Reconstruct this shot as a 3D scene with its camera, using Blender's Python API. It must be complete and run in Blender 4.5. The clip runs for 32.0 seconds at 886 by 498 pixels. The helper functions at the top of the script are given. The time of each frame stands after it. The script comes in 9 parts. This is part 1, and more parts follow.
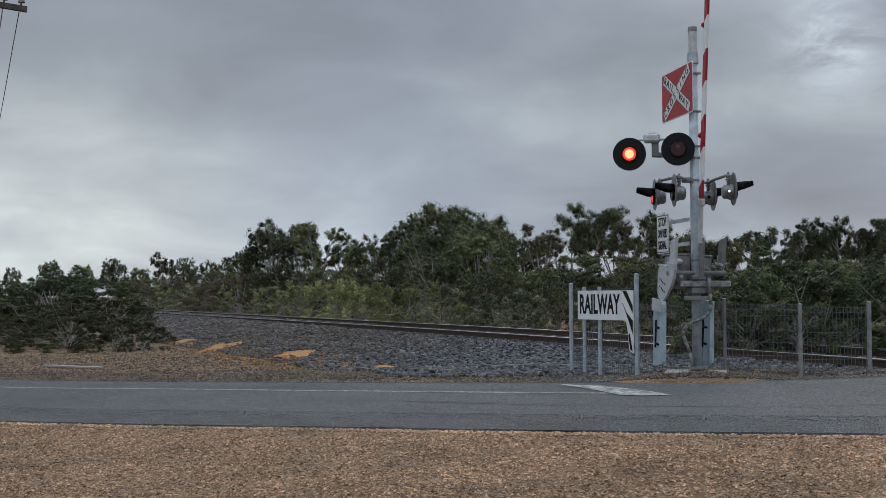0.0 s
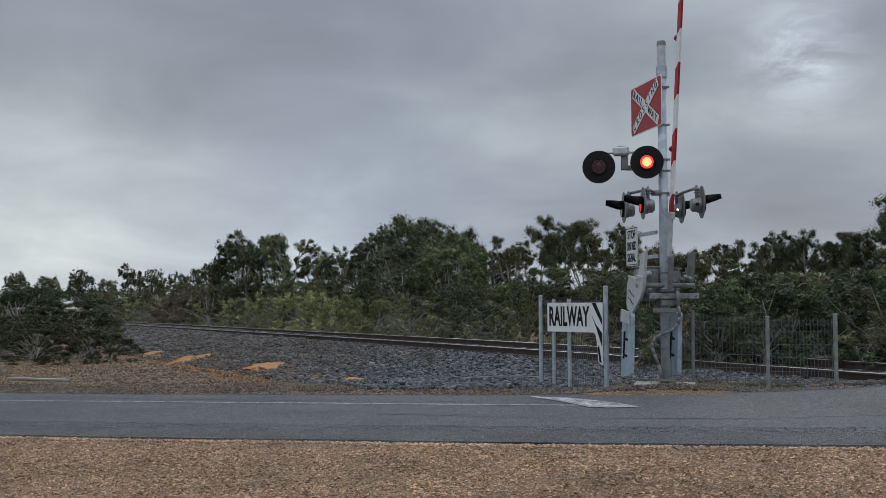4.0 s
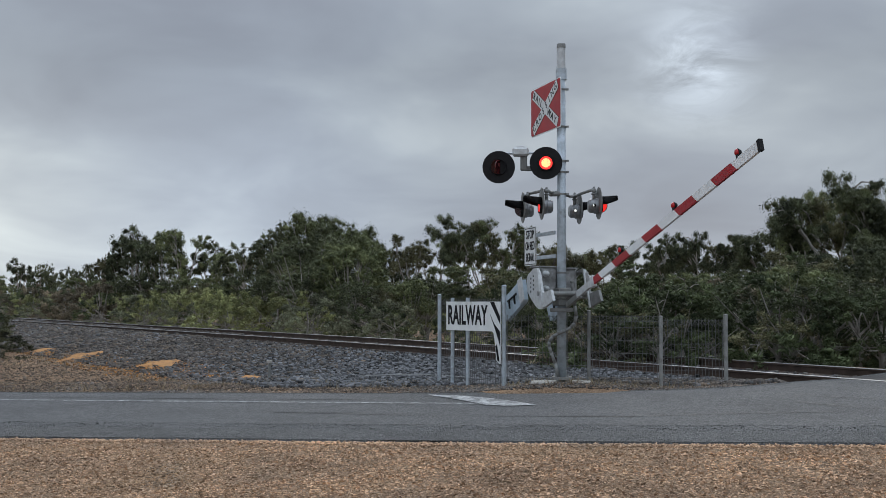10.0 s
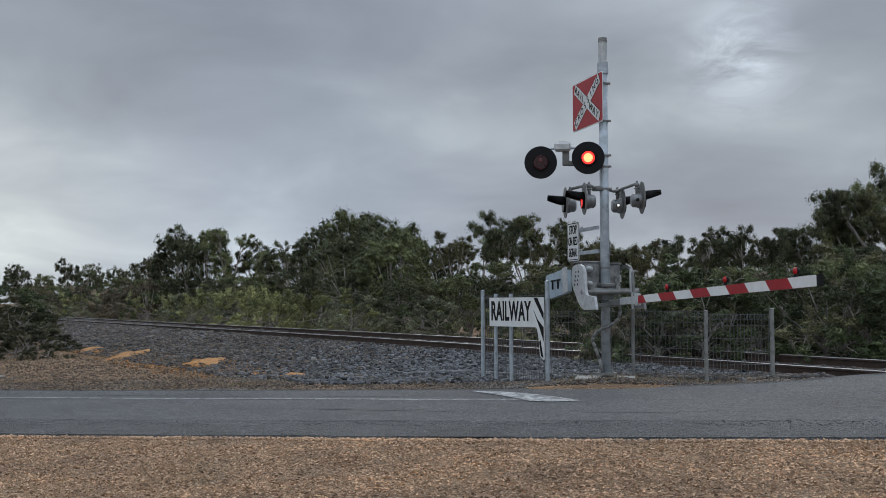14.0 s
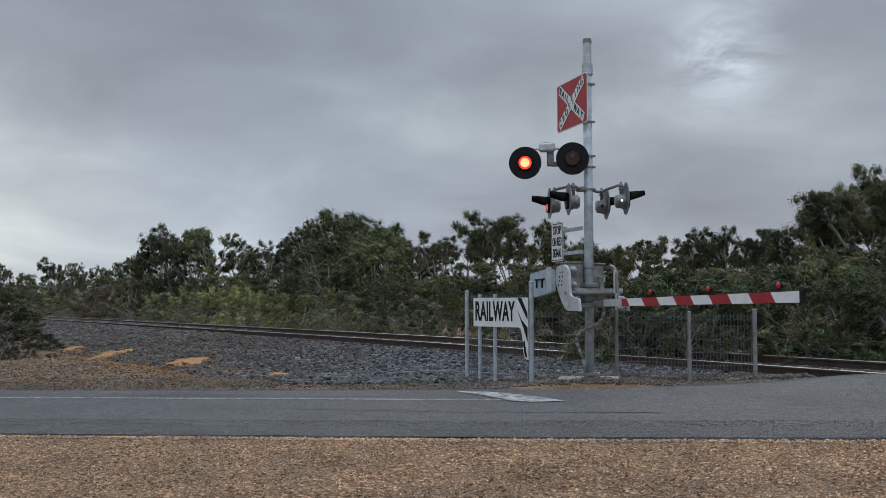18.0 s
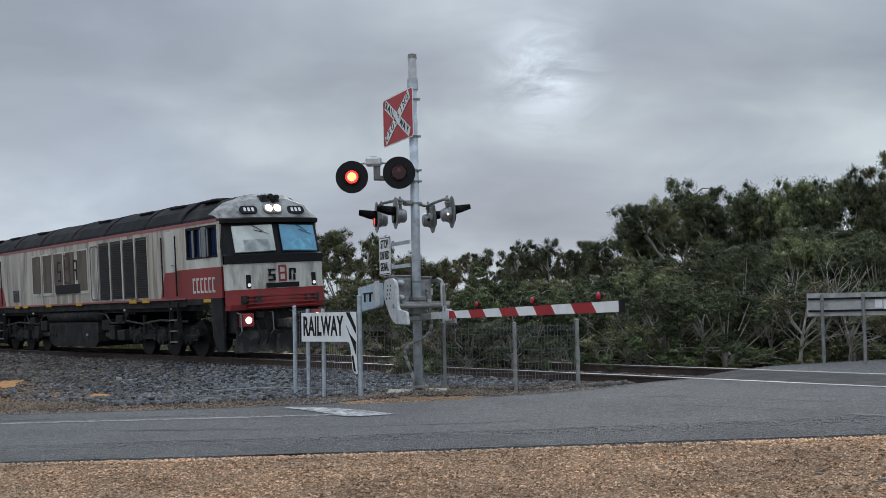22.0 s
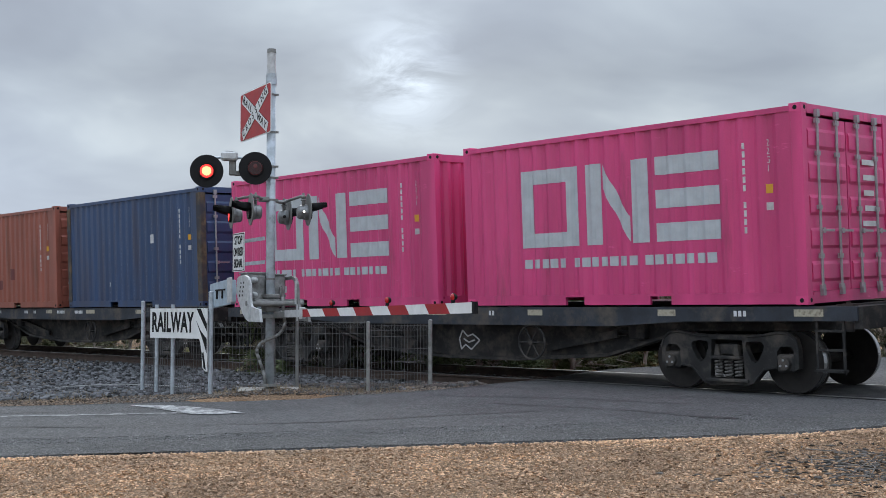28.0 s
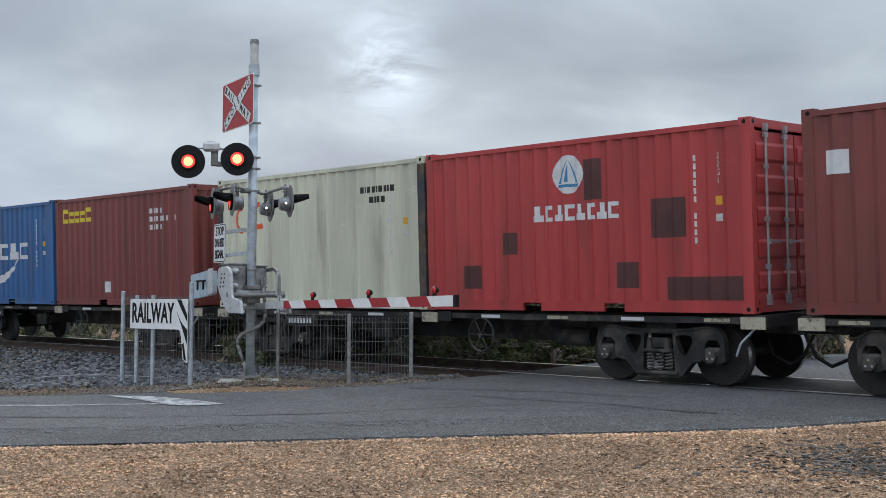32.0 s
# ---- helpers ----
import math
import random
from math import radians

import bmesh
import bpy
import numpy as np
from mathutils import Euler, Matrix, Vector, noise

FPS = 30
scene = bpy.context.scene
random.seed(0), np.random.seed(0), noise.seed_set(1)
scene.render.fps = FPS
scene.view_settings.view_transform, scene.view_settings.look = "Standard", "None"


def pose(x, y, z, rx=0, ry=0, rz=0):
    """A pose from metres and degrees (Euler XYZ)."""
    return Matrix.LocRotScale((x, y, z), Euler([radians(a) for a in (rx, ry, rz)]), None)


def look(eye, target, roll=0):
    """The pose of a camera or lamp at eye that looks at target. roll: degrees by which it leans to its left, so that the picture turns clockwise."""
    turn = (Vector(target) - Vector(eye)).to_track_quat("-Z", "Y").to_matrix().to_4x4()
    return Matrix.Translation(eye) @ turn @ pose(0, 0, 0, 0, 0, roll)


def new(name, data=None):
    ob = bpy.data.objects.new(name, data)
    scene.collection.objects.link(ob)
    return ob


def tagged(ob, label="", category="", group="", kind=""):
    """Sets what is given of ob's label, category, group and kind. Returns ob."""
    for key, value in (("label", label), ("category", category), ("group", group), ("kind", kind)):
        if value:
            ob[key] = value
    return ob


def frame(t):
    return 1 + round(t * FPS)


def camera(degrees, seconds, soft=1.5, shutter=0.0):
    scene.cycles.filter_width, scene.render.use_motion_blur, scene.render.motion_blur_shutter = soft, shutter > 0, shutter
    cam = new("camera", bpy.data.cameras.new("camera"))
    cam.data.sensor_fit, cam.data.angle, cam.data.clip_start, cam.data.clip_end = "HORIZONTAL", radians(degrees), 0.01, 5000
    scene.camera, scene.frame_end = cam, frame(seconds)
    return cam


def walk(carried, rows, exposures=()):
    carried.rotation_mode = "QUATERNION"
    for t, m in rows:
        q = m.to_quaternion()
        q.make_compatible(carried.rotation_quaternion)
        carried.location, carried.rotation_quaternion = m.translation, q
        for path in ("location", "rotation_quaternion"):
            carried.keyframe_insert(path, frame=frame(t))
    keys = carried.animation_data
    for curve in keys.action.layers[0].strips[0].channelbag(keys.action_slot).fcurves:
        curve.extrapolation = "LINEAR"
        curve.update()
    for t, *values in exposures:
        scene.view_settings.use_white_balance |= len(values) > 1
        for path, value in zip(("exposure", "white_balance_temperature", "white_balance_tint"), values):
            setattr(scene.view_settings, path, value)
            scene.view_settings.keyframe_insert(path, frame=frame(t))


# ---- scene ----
EYE = (0.0, 0.0, 1.09)
PATH = [(0, 64.49, 2.27, 0.31), (0.5, 64.51, 2.34, 0.38), (1, 64.48, 2.30, 0.35), (1.5, 64.49, 2.25, 0.46), (2, 64.12, 2.30, 0.35), (2.5, 63.73, 2.47, 0.42), (3, 63.43, 2.64, 0.39), (3.5, 63.13, 2.79, 0.30), (5.5, 62.54, 3.20, -0.31), (6, 61.97, 3.50, -1.00), (6.5, 60.79, 3.48, -1.12), (7, 59.88, 2.93, -0.76), (7.5, 59.15, 2.60, -0.42), (8, 58.71, 2.53, -0.25), (8.5, 58.45, 2.61, -0.12), (9, 58.27, 2.68, -0.13), (9.5, 58.11, 2.75, -0.16), (10, 57.99, 2.77, -0.15), (10.5, 58.21, 2.73, -0.02), (11, 59.09, 2.42, 0.13), (11.5, 59.83, 2.31, 0.22), (12, 60.27, 2.30, 0.23), (12.5, 60.44, 2.35, 0.29), (13, 60.37, 2.39, 0.28), (13.5, 60.33, 2.48, 0.26), (14, 60.13, 2.59, 0.30), (14.5, 59.97, 2.62, 0.38), (16.5, 59.59, 2.72, 0.26), (17, 59.57, 2.56, 0.27), (17.5, 59.52, 2.50, 0.18), (18, 59.34, 2.59, 0.16), (18.5, 58.96, 2.75, 0.14), (19, 58.52, 2.86, 0.07), (19.5, 58.11, 2.90, 0.09), (20, 57.64, 2.95, 0.12), (20.5, 57.03, 3.01, 0.17), (21, 55.93, 3.05, 0.25), (21.5, 53.54, 3.09, 0.67), (22, 50.83, 3.19, 1.20), (22.5, 48.87, 3.32, 1.66), (23, 47.59, 3.35, 1.77), (23.5, 46.58, 3.18, 1.91), (24, 45.68, 3.00, 1.82), (24.5, 45.02, 2.82, 1.70), (25, 44.57, 2.77, 1.37), (25.5, 44.29, 2.83, 0.89), (27.5, 43.83, 3.10, 0.22), (28, 43.60, 3.08, 0.15), (28.5, 43.10, 3.05, -0.06), (29, 42.82, 2.99, -0.13), (29.5, 42.70, 2.98, -0.28), (30, 42.67, 2.94, -0.27), (30.5, 42.65, 2.86, -0.17), (31, 42.65, 2.82, -0.22), (31.5, 42.67, 2.78, -0.33), (32, 42.67, 2.73, -0.32)]
cam = camera(42.05, 32.0, soft=0.55)
walk(cam, [(t, pose(*EYE, 90 + p, r, y)) for t, y, p, r in PATH],
     exposures=[(0, -0.18), (6, -0.16), (8, -0.04), (10, 0.02), (13, -0.12), (18, -0.12), (20, 0.02), (21, 0.12), (22.0, 0.16), (23, 0.34), (24, 0.40), (32, 0.40)])

# ---------------------------------------------------------------- sky and light
SUN_AZ, SUN_EL = 45.5, 11.7          # degrees left of +y, above the horizon


def way(az, el):
    a, e = radians(az), radians(el)
    return Vector((-math.sin(a) * math.cos(e), math.cos(a) * math.cos(e), math.sin(e)))


def build_world():
    w = bpy.data.worlds.new("overcast_sky")
    scene.world = w
    w.use_nodes = True
    n, l = w.node_tree.nodes, w.node_tree.links
    n.clear()
    out, bg = n.new("ShaderNodeOutputWorld"), n.new("ShaderNodeBackground")
    tc = n.new("ShaderNodeTexCoord")
    sky = n.new("ShaderNodeTexSky")
    sky.sky_type, sky.sun_disc = "NISHITA", False
    sky.sun_elevation, sky.sun_rotation = radians(SUN_EL), radians(-SUN_AZ)
    sep = n.new("ShaderNodeSeparateXYZ")
    l.new(tc.outputs["Generated"], sep.inputs[0])
    # clouds lie on a flat deck: directions are divided by their height
    den = n.new("ShaderNodeMath"); den.operation = "ADD"; den.inputs[1].default_value = 0.26
    l.new(sep.outputs["Z"], den.inputs[0])
    mx = n.new("ShaderNodeMath"); mx.operation = "MAXIMUM"; mx.inputs[1].default_value = 0.04
    l.new(den.outputs[0], mx.inputs[0])
    div = n.new("ShaderNodeVectorMath"); div.operation = "DIVIDE"
    com = n.new("ShaderNodeCombineXYZ")
    for i in range(3):
        l.new(mx.outputs[0], com.inputs[i])
    l.new(tc.outputs["Generated"], div.inputs[0]); l.new(com.outputs[0], div.inputs[1])
    def noise_tex(scale, detail, rough, dist, off):
        mp = n.new("ShaderNodeMapping"); mp.inputs["Location"].default_value = off
        mp.inputs["Scale"].default_value = (1, 1, 0.2)
        l.new(div.outputs[0], mp.inputs[0])
        t = n.new("ShaderNodeTexNoise")
        t.inputs["Scale"].default_value, t.inputs["Detail"].default_value = scale, detail
        t.inputs["Roughness"].default_value, t.inputs["Distortion"].default_value = rough, dist
        l.new(mp.outputs[0], t.inputs["Vector"])
        return t
    big, small = noise_tex(0.85, 2, 0.45, 0.25, (3.1, 1.2, 0)), noise_tex(2.2, 4, 0.5, 0.35, (0.4, 7.7, 0))
    mixn = n.new("ShaderNodeMix"); mixn.inputs[0].default_value = 0.42
    l.new(big.outputs["Fac"], mixn.inputs[2]); l.new(small.outputs["Fac"], mixn.inputs[3])
    ramp = n.new("ShaderNodeValToRGB")
    e = ramp.color_ramp.elements
    e[0].position, e[0].color = 0.35, (0.227, 0.257, 0.311, 1)
    e[1].position, e[1].color = 0.65, (0.475, 0.534, 0.578, 1)
    m1 = e.new(0.46); m1.color = (0.278, 0.319, 0.381, 1)
    m2 = e.new(0.56); m2.color = (0.353, 0.404, 0.462, 1)
    l.new(mixn.outputs[0], ramp.inputs[0])
    # brighter haze low down towards the left of the sun, and the veiled sun itself
    def broken(g, fac):
        """Lets a cloud pattern scale a glow's gain."""
        e = n.new("ShaderNodeMath"); e.operation = "MULTIPLY"; e.inputs[1].default_value = 2.0 * g.inputs[1].default_value
        l.new(fac, e.inputs[0]); l.new(e.outputs[0], g.inputs[1])
    def glow(az, el, power, gain, flat=1.0):
        dv = way(az, el)
        sc = n.new("ShaderNodeVectorMath"); sc.operation = "DOT_PRODUCT"
        sc.inputs[1].default_value = dv
        l.new(tc.outputs["Generated"], sc.inputs[0])
        cl = n.new("ShaderNodeMath"); cl.operation = "MAXIMUM"; cl.inputs[1].default_value = 0
        l.new(sc.outputs["Value"], cl.inputs[0])
        pw = n.new("ShaderNodeMath"); pw.operation = "POWER"; pw.inputs[1].default_value = power
        l.new(cl.outputs[0], pw.inputs[0])
        ml = n.new("ShaderNodeMath"); ml.operation = "MULTIPLY"; ml.inputs[1].default_value = gain
        l.new(pw.outputs[0], ml.inputs[0])
        return ml
    g1, g2, g3 = glow(SUN_AZ, SUN_EL, 1500, 0.52), glow(SUN_AZ, SUN_EL + 1.0, 220, 0.15), glow(82, 2.5, 70, 0.70)
    g4 = glow(68, 6.0, 110, 0.34)
    torn = n.new("ShaderNodeMapRange")         # torn thin cloud breaks the glow up
    torn.inputs[1].default_value, torn.inputs[2].default_value, torn.inputs[3].default_value, torn.inputs[4].default_value = 0.38, 0.62, 0.05, 1.0
    l.new(noise_tex(7.5, 5, 0.6, 0.6, (1.7, 0.6, 0)).outputs["Fac"], torn.inputs[0])
    broken(g1, torn.outputs[0]); broken(g2, small.outputs["Fac"])
    hz = n.new("ShaderNodeMapRange")
    hz.inputs[1].default_value, hz.inputs[2].default_value = 0.0, 0.20
    hz.inputs[3].default_value, hz.inputs[4].default_value = 0.38, 0.0
    l.new(sep.outputs["Z"], hz.inputs[0])
    acc = hz.outputs[0]
    for g in (g1, g2, g3, g4):
        a = n.new("ShaderNodeMath"); a.operation = "ADD"
        l.new(acc, a.inputs[0]); l.new(g.outputs[0], a.inputs[1]); acc = a.outputs[0]
    # an overcast dome is about three times as bright overhead as at the horizon
    zen = n.new("ShaderNodeMapRange")
    zen.inputs[1].default_value, zen.inputs[2].default_value = 0.20, 0.95
    zen.inputs[3].default_value, zen.inputs[4].default_value = 1.0, 3.4
    l.new(sep.outputs["Z"], zen.inputs[0])
    bk = n.new("ShaderNodeVectorMath"); bk.operation = "DOT_PRODUCT"; bk.inputs[1].default_value = Vector((0.62, -0.74, 0.26)).normalized()
    l.new(tc.outputs["Generated"], bk.inputs[0])
    br = n.new("ShaderNodeMapRange")
    br.inputs[1].default_value, br.inputs[2].default_value = -0.1, 1.0
    br.inputs[3].default_value, br.inputs[4].default_value = 1.0, 1.3
    l.new(bk.outputs["Value"], br.inputs[0])
    zb = n.new("ShaderNodeMath"); zb.operation = "MULTIPLY"
    l.new(zen.outputs[0], zb.inputs[0]); l.new(br.outputs[0], zb.inputs[1])
    one = n.new("ShaderNodeMath"); one.operation = "ADD"; one.inputs[1].default_value = 1.0
    l.new(acc, one.inputs[0])
    gain = n.new("ShaderNodeMath"); gain.operation = "MULTIPLY"
    l.new(one.outputs[0], gain.inputs[0]); l.new(zb.outputs[0], gain.inputs[1])
    vs = n.new("ShaderNodeVectorMath"); vs.operation = "SCALE"
    l.new(ramp.outputs[0], vs.inputs[0]); l.new(gain.outputs[0], vs.inputs["Scale"])
    # thin cloud low in the south-west lets a warmer light through
    wm = n.new("ShaderNodeMix"); wm.data_type = "RGBA"; wm.clamp_factor = True
    wm.inputs[6].default_value, wm.inputs[7].default_value = (1, 1, 1, 1), (1.10, 1.02, 0.86, 1)
    l.new(g3.outputs[0], wm.inputs[0])
    tint = n.new("ShaderNodeVectorMath"); tint.operation = "MULTIPLY"
    l.new(vs.outputs[0], tint.inputs[0]); l.new(wm.outputs[2], tint.inputs[1])
    clear = n.new("ShaderNodeVectorMath"); clear.operation = "SCALE"; clear.inputs["Scale"].default_value = 0.015
    l.new(sky.outputs[0], clear.inputs[0])
    mixs = n.new("ShaderNodeMix"); mixs.data_type = "RGBA"; mixs.inputs[0].default_value = 0.95
    l.new(clear.outputs[0], mixs.inputs[6]); l.new(tint.outputs[0], mixs.inputs[7])
    l.new(mixs.outputs[2], bg.inputs["Color"])
    bg.inputs["Strength"].default_value = 1.0
    l.new(bg.outputs[0], out.inputs["Surface"])


build_world()
sun_data = bpy.data.lights.new("sun", "SUN")
sun_data.energy, sun_data.angle, sun_data.color = 0.7, radians(35), (1.0, 0.96, 0.9)
sun = new("sun", sun_data)
sun.matrix_world = look((0, 0, 30), Vector((0, 0, 30)) - way(SUN_AZ, 24))
scene.view_settings.exposure = 0.0

# ---------------------------------------------------------------- materials
MATS = {}


def mat(name, col, rough=0.6, metal=0.0, var=0.25, scale=5.0, bump=0.15, fine=60.0, dirt=None, dirt_amt=0.0,
        dirt_scale=2.0, stretch=(1, 1, 1), rand=0.0, island=0.0, emit=0.0, spec=0.5, col2=None, world=False, thin=0.0, scuff=0.0):
    """A procedural surface: base colour with broad and fine variation, dirt or rust in patches, and fine relief."""
    if name in MATS:
        return MATS[name]
    m = bpy.data.materials.new(name)
    m.use_nodes = True
    n, l = m.node_tree.nodes, m.node_tree.links
    b = n["Principled BSDF"]
    b.inputs["Roughness"].default_value, b.inputs["Metallic"].default_value = rough, metal
    b.inputs["Specular IOR Level"].default_value = spec
    tc = n.new("ShaderNodeTexCoord")
    geo = n.new("ShaderNodeNewGeometry")
    src = geo.outputs["Position"] if world else tc.outputs["Object"]
    mp = n.new("ShaderNodeMapping"); mp.inputs["Scale"].default_value = stretch
    l.new(src, mp.inputs[0])
    def nz(s, d=4, r=0.6, raw=False):
        t = n.new("ShaderNodeTexNoise")
        t.inputs["Scale"].default_value, t.inputs["Detail"].default_value, t.inputs["Roughness"].default_value = s, d, r
        l.new(src if raw else mp.outputs[0], t.inputs["Vector"])
        return t.outputs["Fac"]
    def ramp(fac, p0, c0, p1, c1):
        r = n.new("ShaderNodeValToRGB"); e = r.color_ramp.elements
        e[0].position, e[0].color, e[1].position, e[1].color = p0, (*c0, 1), p1, (*c1, 1)
        l.new(fac, r.inputs[0])
        return r.outputs[0]
    def mix(fac, a, bb, kind="MIX"):
        x = n.new("ShaderNodeMix"); x.data_type, x.blend_type = "RGBA", kind
        if isinstance(fac, float):
            x.inputs[0].default_value = fac
        else:
            l.new(fac, x.inputs[0])
        for i, v in ((6, a), (7, bb)):
            if isinstance(v, tuple):
                x.inputs[i].default_value = (*v, 1)
            else:
                l.new(v, x.inputs[i])
        return x.outputs[2]
    lo = tuple(c * (1 - var) for c in col)
    hi = tuple(min(1, c * (1 + var)) for c in (col2 or col))
    c = ramp(nz(scale), 0.35, lo, 0.65, hi)
    if var > 0:
        f = ramp(nz(fine, 3, 0.7, True), 0.3, (1 - var * 0.5,) * 3, 0.7, (1,) * 3)
        c = mix(1.0, c, f, "MULTIPLY")
    if dirt:
        k = ramp(nz(dirt_scale, 6, 0.65), 0.62 - 0.3 * dirt_amt, (0, 0, 0), 0.72 - 0.15 * dirt_amt, (1, 1, 1))
        c = mix(k, c, dirt)
    if scuff:                                  # pale scratches and rubbed spots
        ms = n.new("ShaderNodeMapping"); ms.inputs["Scale"].default_value = (0.5, 0.5, 2.2)
        l.new(tc.outputs["Object"], ms.inputs[0])
        t = n.new("ShaderNodeTexNoise"); t.inputs["Scale"].default_value, t.inputs["Detail"].default_value, t.inputs["Roughness"].default_value = 3.4, 7, 0.72
        l.new(ms.outputs[0], t.inputs["Vector"])
        k = ramp(t.outputs["Fac"], 0.66 - 0.06 * scuff, (0, 0, 0), 0.74 - 0.06 * scuff, (0.55, 0.55, 0.55))
        c = mix(k, c, tuple(min(1, x * 1.5 + 0.07 * (0.15 + 2 * max(col))) for x in col))
        k = ramp(nz(0.9, 3), 0.45, (0, 0, 0), 0.75, (0.3, 0.3, 0.3))
        c = mix(k, c, tuple(min(1, x * 1.25 + 0.03 * (0.15 + 2 * max(col))) for x in col))
    if rand or island:
        oi = n.new("ShaderNodeObjectInfo")
        for k, out in ((rand, oi.outputs["Random"]), (island, geo.outputs["Random Per Island"])):
            if k:
                mr = n.new("ShaderNodeMapRange")
                mr.inputs[3].default_value, mr.inputs[4].default_value = 1 - k, 1 + k
                l.new(out, mr.inputs[0])
                hs = n.new("ShaderNodeHueSaturation")
                l.new(mr.outputs[0], hs.inputs["Value"]); l.new(c, hs.inputs["Color"])
                c = hs.outputs[0]
    l.new(c, b.inputs["Base Color"])
    if bump:
        bp = n.new("ShaderNodeBump"); bp.inputs["Strength"].default_value, bp.inputs["Distance"].default_value = bump, 0.01
        l.new(nz(fine, 5, 0.7, True), bp.inputs["Height"])
        l.new(bp.outputs[0], b.inputs["Normal"])
        rr = n.new("ShaderNodeMapRange")
        rr.inputs[3].default_value, rr.inputs[4].default_value = max(0, rough - 0.12), min(1, rough + 0.12)
        l.new(nz(scale * 2, 3), rr.inputs[0]); l.new(rr.outputs[0], b.inputs["Roughness"])
    if thin:
        tr = n.new("ShaderNodeBsdfTranslucent"); ms = n.new("ShaderNodeMixShader"); ms.inputs[0].default_value = thin
        l.new(c, tr.inputs["Color"]); l.new(b.outputs[0], ms.inputs[1]); l.new(tr.outputs[0], ms.inputs[2])
        l.new(ms.outputs[0], n["Material Output"].inputs["Surface"])
    if emit:
        b.inputs["Emission Color"].default_value = (*col, 1)
        b.inputs["Emission Strength"].default_value = emit
    MATS[name] = m
    return m


def glass(name, tint, rough=0.03):
    if name in MATS:
        return MATS[name]
    m = bpy.data.materials.new(name); m.use_nodes = True
    b = m.node_tree.nodes["Principled BSDF"]
    b.inputs["Base Color"].default_value = (*tint, 1)
    b.inputs["Roughness"].default_value, b.inputs["Transmission Weight"].default_value = rough, 1.0
    b.inputs["IOR"].default_value = 1.45
    MATS[name] = m
    return m


# ---------------------------------------------------------------- mesh helpers
def box(bm, c, s, m=None, bevel=0.0):
    r = bmesh.ops.create_cube(bm, size=1.0, matrix=Matrix.Translation(c) @ Matrix.Diagonal((*s, 1)))
    if bevel:
        ed = list({e for v in r["verts"] for e in v.link_edges})
        r2 = bmesh.ops.bevel(bm, geom=ed, offset=bevel, segments=1, affect="EDGES")
        vs = list({v for f in r2["faces"] for v in f.verts} | {v for v in r["verts"] if v.is_valid})
    else:
        vs = r["verts"]
    if m is not None:
        bmesh.ops.transform(bm, matrix=m, verts=vs)
    return vs


def tube(bm, p0, p1, r0, r1=None, seg=10, caps=True):
    p0, p1 = Vector(p0), Vector(p1)
    d = p1 - p0
    m = Matrix.Translation((p0 + p1) / 2) @ d.to_track_quat("Z", "Y").to_matrix().to_4x4()
    return bmesh.ops.create_cone(bm, cap_ends=caps, segments=seg, radius1=r0, radius2=r0 if r1 is None else r1,
                                 depth=d.length, matrix=m)["verts"]


def pipe(bm, pts, r, seg=8):
    for a, b in zip(pts, pts[1:]):
        tube(bm, a, b, r, seg=seg)
    for p in pts[1:-1]:
        bmesh.ops.create_uvsphere(bm, u_segments=seg, v_segments=5, radius=r * 1.02, matrix=Matrix.Translation(p))


def prism(bm, pts, a, b, axis="y"):
    """A flat outline of (u, v) drawn out along an axis from a to b: y gives (u, *, v), x gives (*, u, v), z gives (u, v, *)."""
    def at(u, v, w):
        return {"y": (u, w, v), "x": (w, u, v), "z": (u, v, w)}[axis]
    va = [bm.verts.new(at(u, v, a)) for u, v in pts]
    vb = [bm.verts.new(at(u, v, b)) for u, v in pts]
    k = len(pts)
    fs = [bm.faces.new(va), bm.faces.new(vb[::-1])]
    for i in range(k):
        fs.append(bm.faces.new((va[i], vb[i], vb[(i + 1) % k], va[(i + 1) % k])))
    bmesh.ops.recalc_face_normals(bm, faces=fs)
    return va + vb


def mesh_of(name, bm, material, smooth=False):
    me = bpy.data.meshes.new(name)
    bm.to_mesh(me)
    bm.free()
    me.materials.append(material)
    if smooth:
        me.polygons.foreach_set("use_smooth", [True] * len(me.polygons))
    return me


def part(name, bm, material, parent, label="", smooth=False, at=None):
    """Links a bmesh or a ready mesh as one part under a thing or under a part."""
    me = mesh_of(name, bm, material, smooth) if isinstance(bm, bmesh.types.BMesh) else bm
    ob = new(name, me)
    ob.parent = parent
    if at is not None:
        ob.matrix_basis = at
    if label:
        ob["label"] = label
    return ob


def B():
    return bmesh.new()


def thing(name, m, label, category, group="", kind=""):
    ob = new(name)
    ob.empty_display_size = 0.2
    ob.matrix_basis = m
    return tagged(ob, label, category, group, kind)


def stuff(name, verts, faces, material, label, category):
    me = bpy.data.meshes.new(name)
    me.from_pydata(verts, [], faces)
    me.materials.append(material)
    return tagged(new(name, me), label, category, kind="stuff")


def big_mesh(name, verts, faces, material):
    """A mesh from arrays of vertices (n, 3) and faces (m, k)."""
    verts, faces = np.asarray(verts, np.float32), np.asarray(faces, np.int32)
    k = faces.shape[1]
    me = bpy.data.meshes.new(name)
    me.vertices.add(len(verts)); me.vertices.foreach_set("co", verts.ravel())
    me.loops.add(faces.size); me.loops.foreach_set("vertex_index", faces.ravel())
    me.polygons.add(len(faces)); me.polygons.foreach_set("loop_start", np.arange(0, faces.size, k, dtype=np.int32))
    me.update(calc_edges=True)
    me.materials.append(material)
    return me


TEXTS = {}


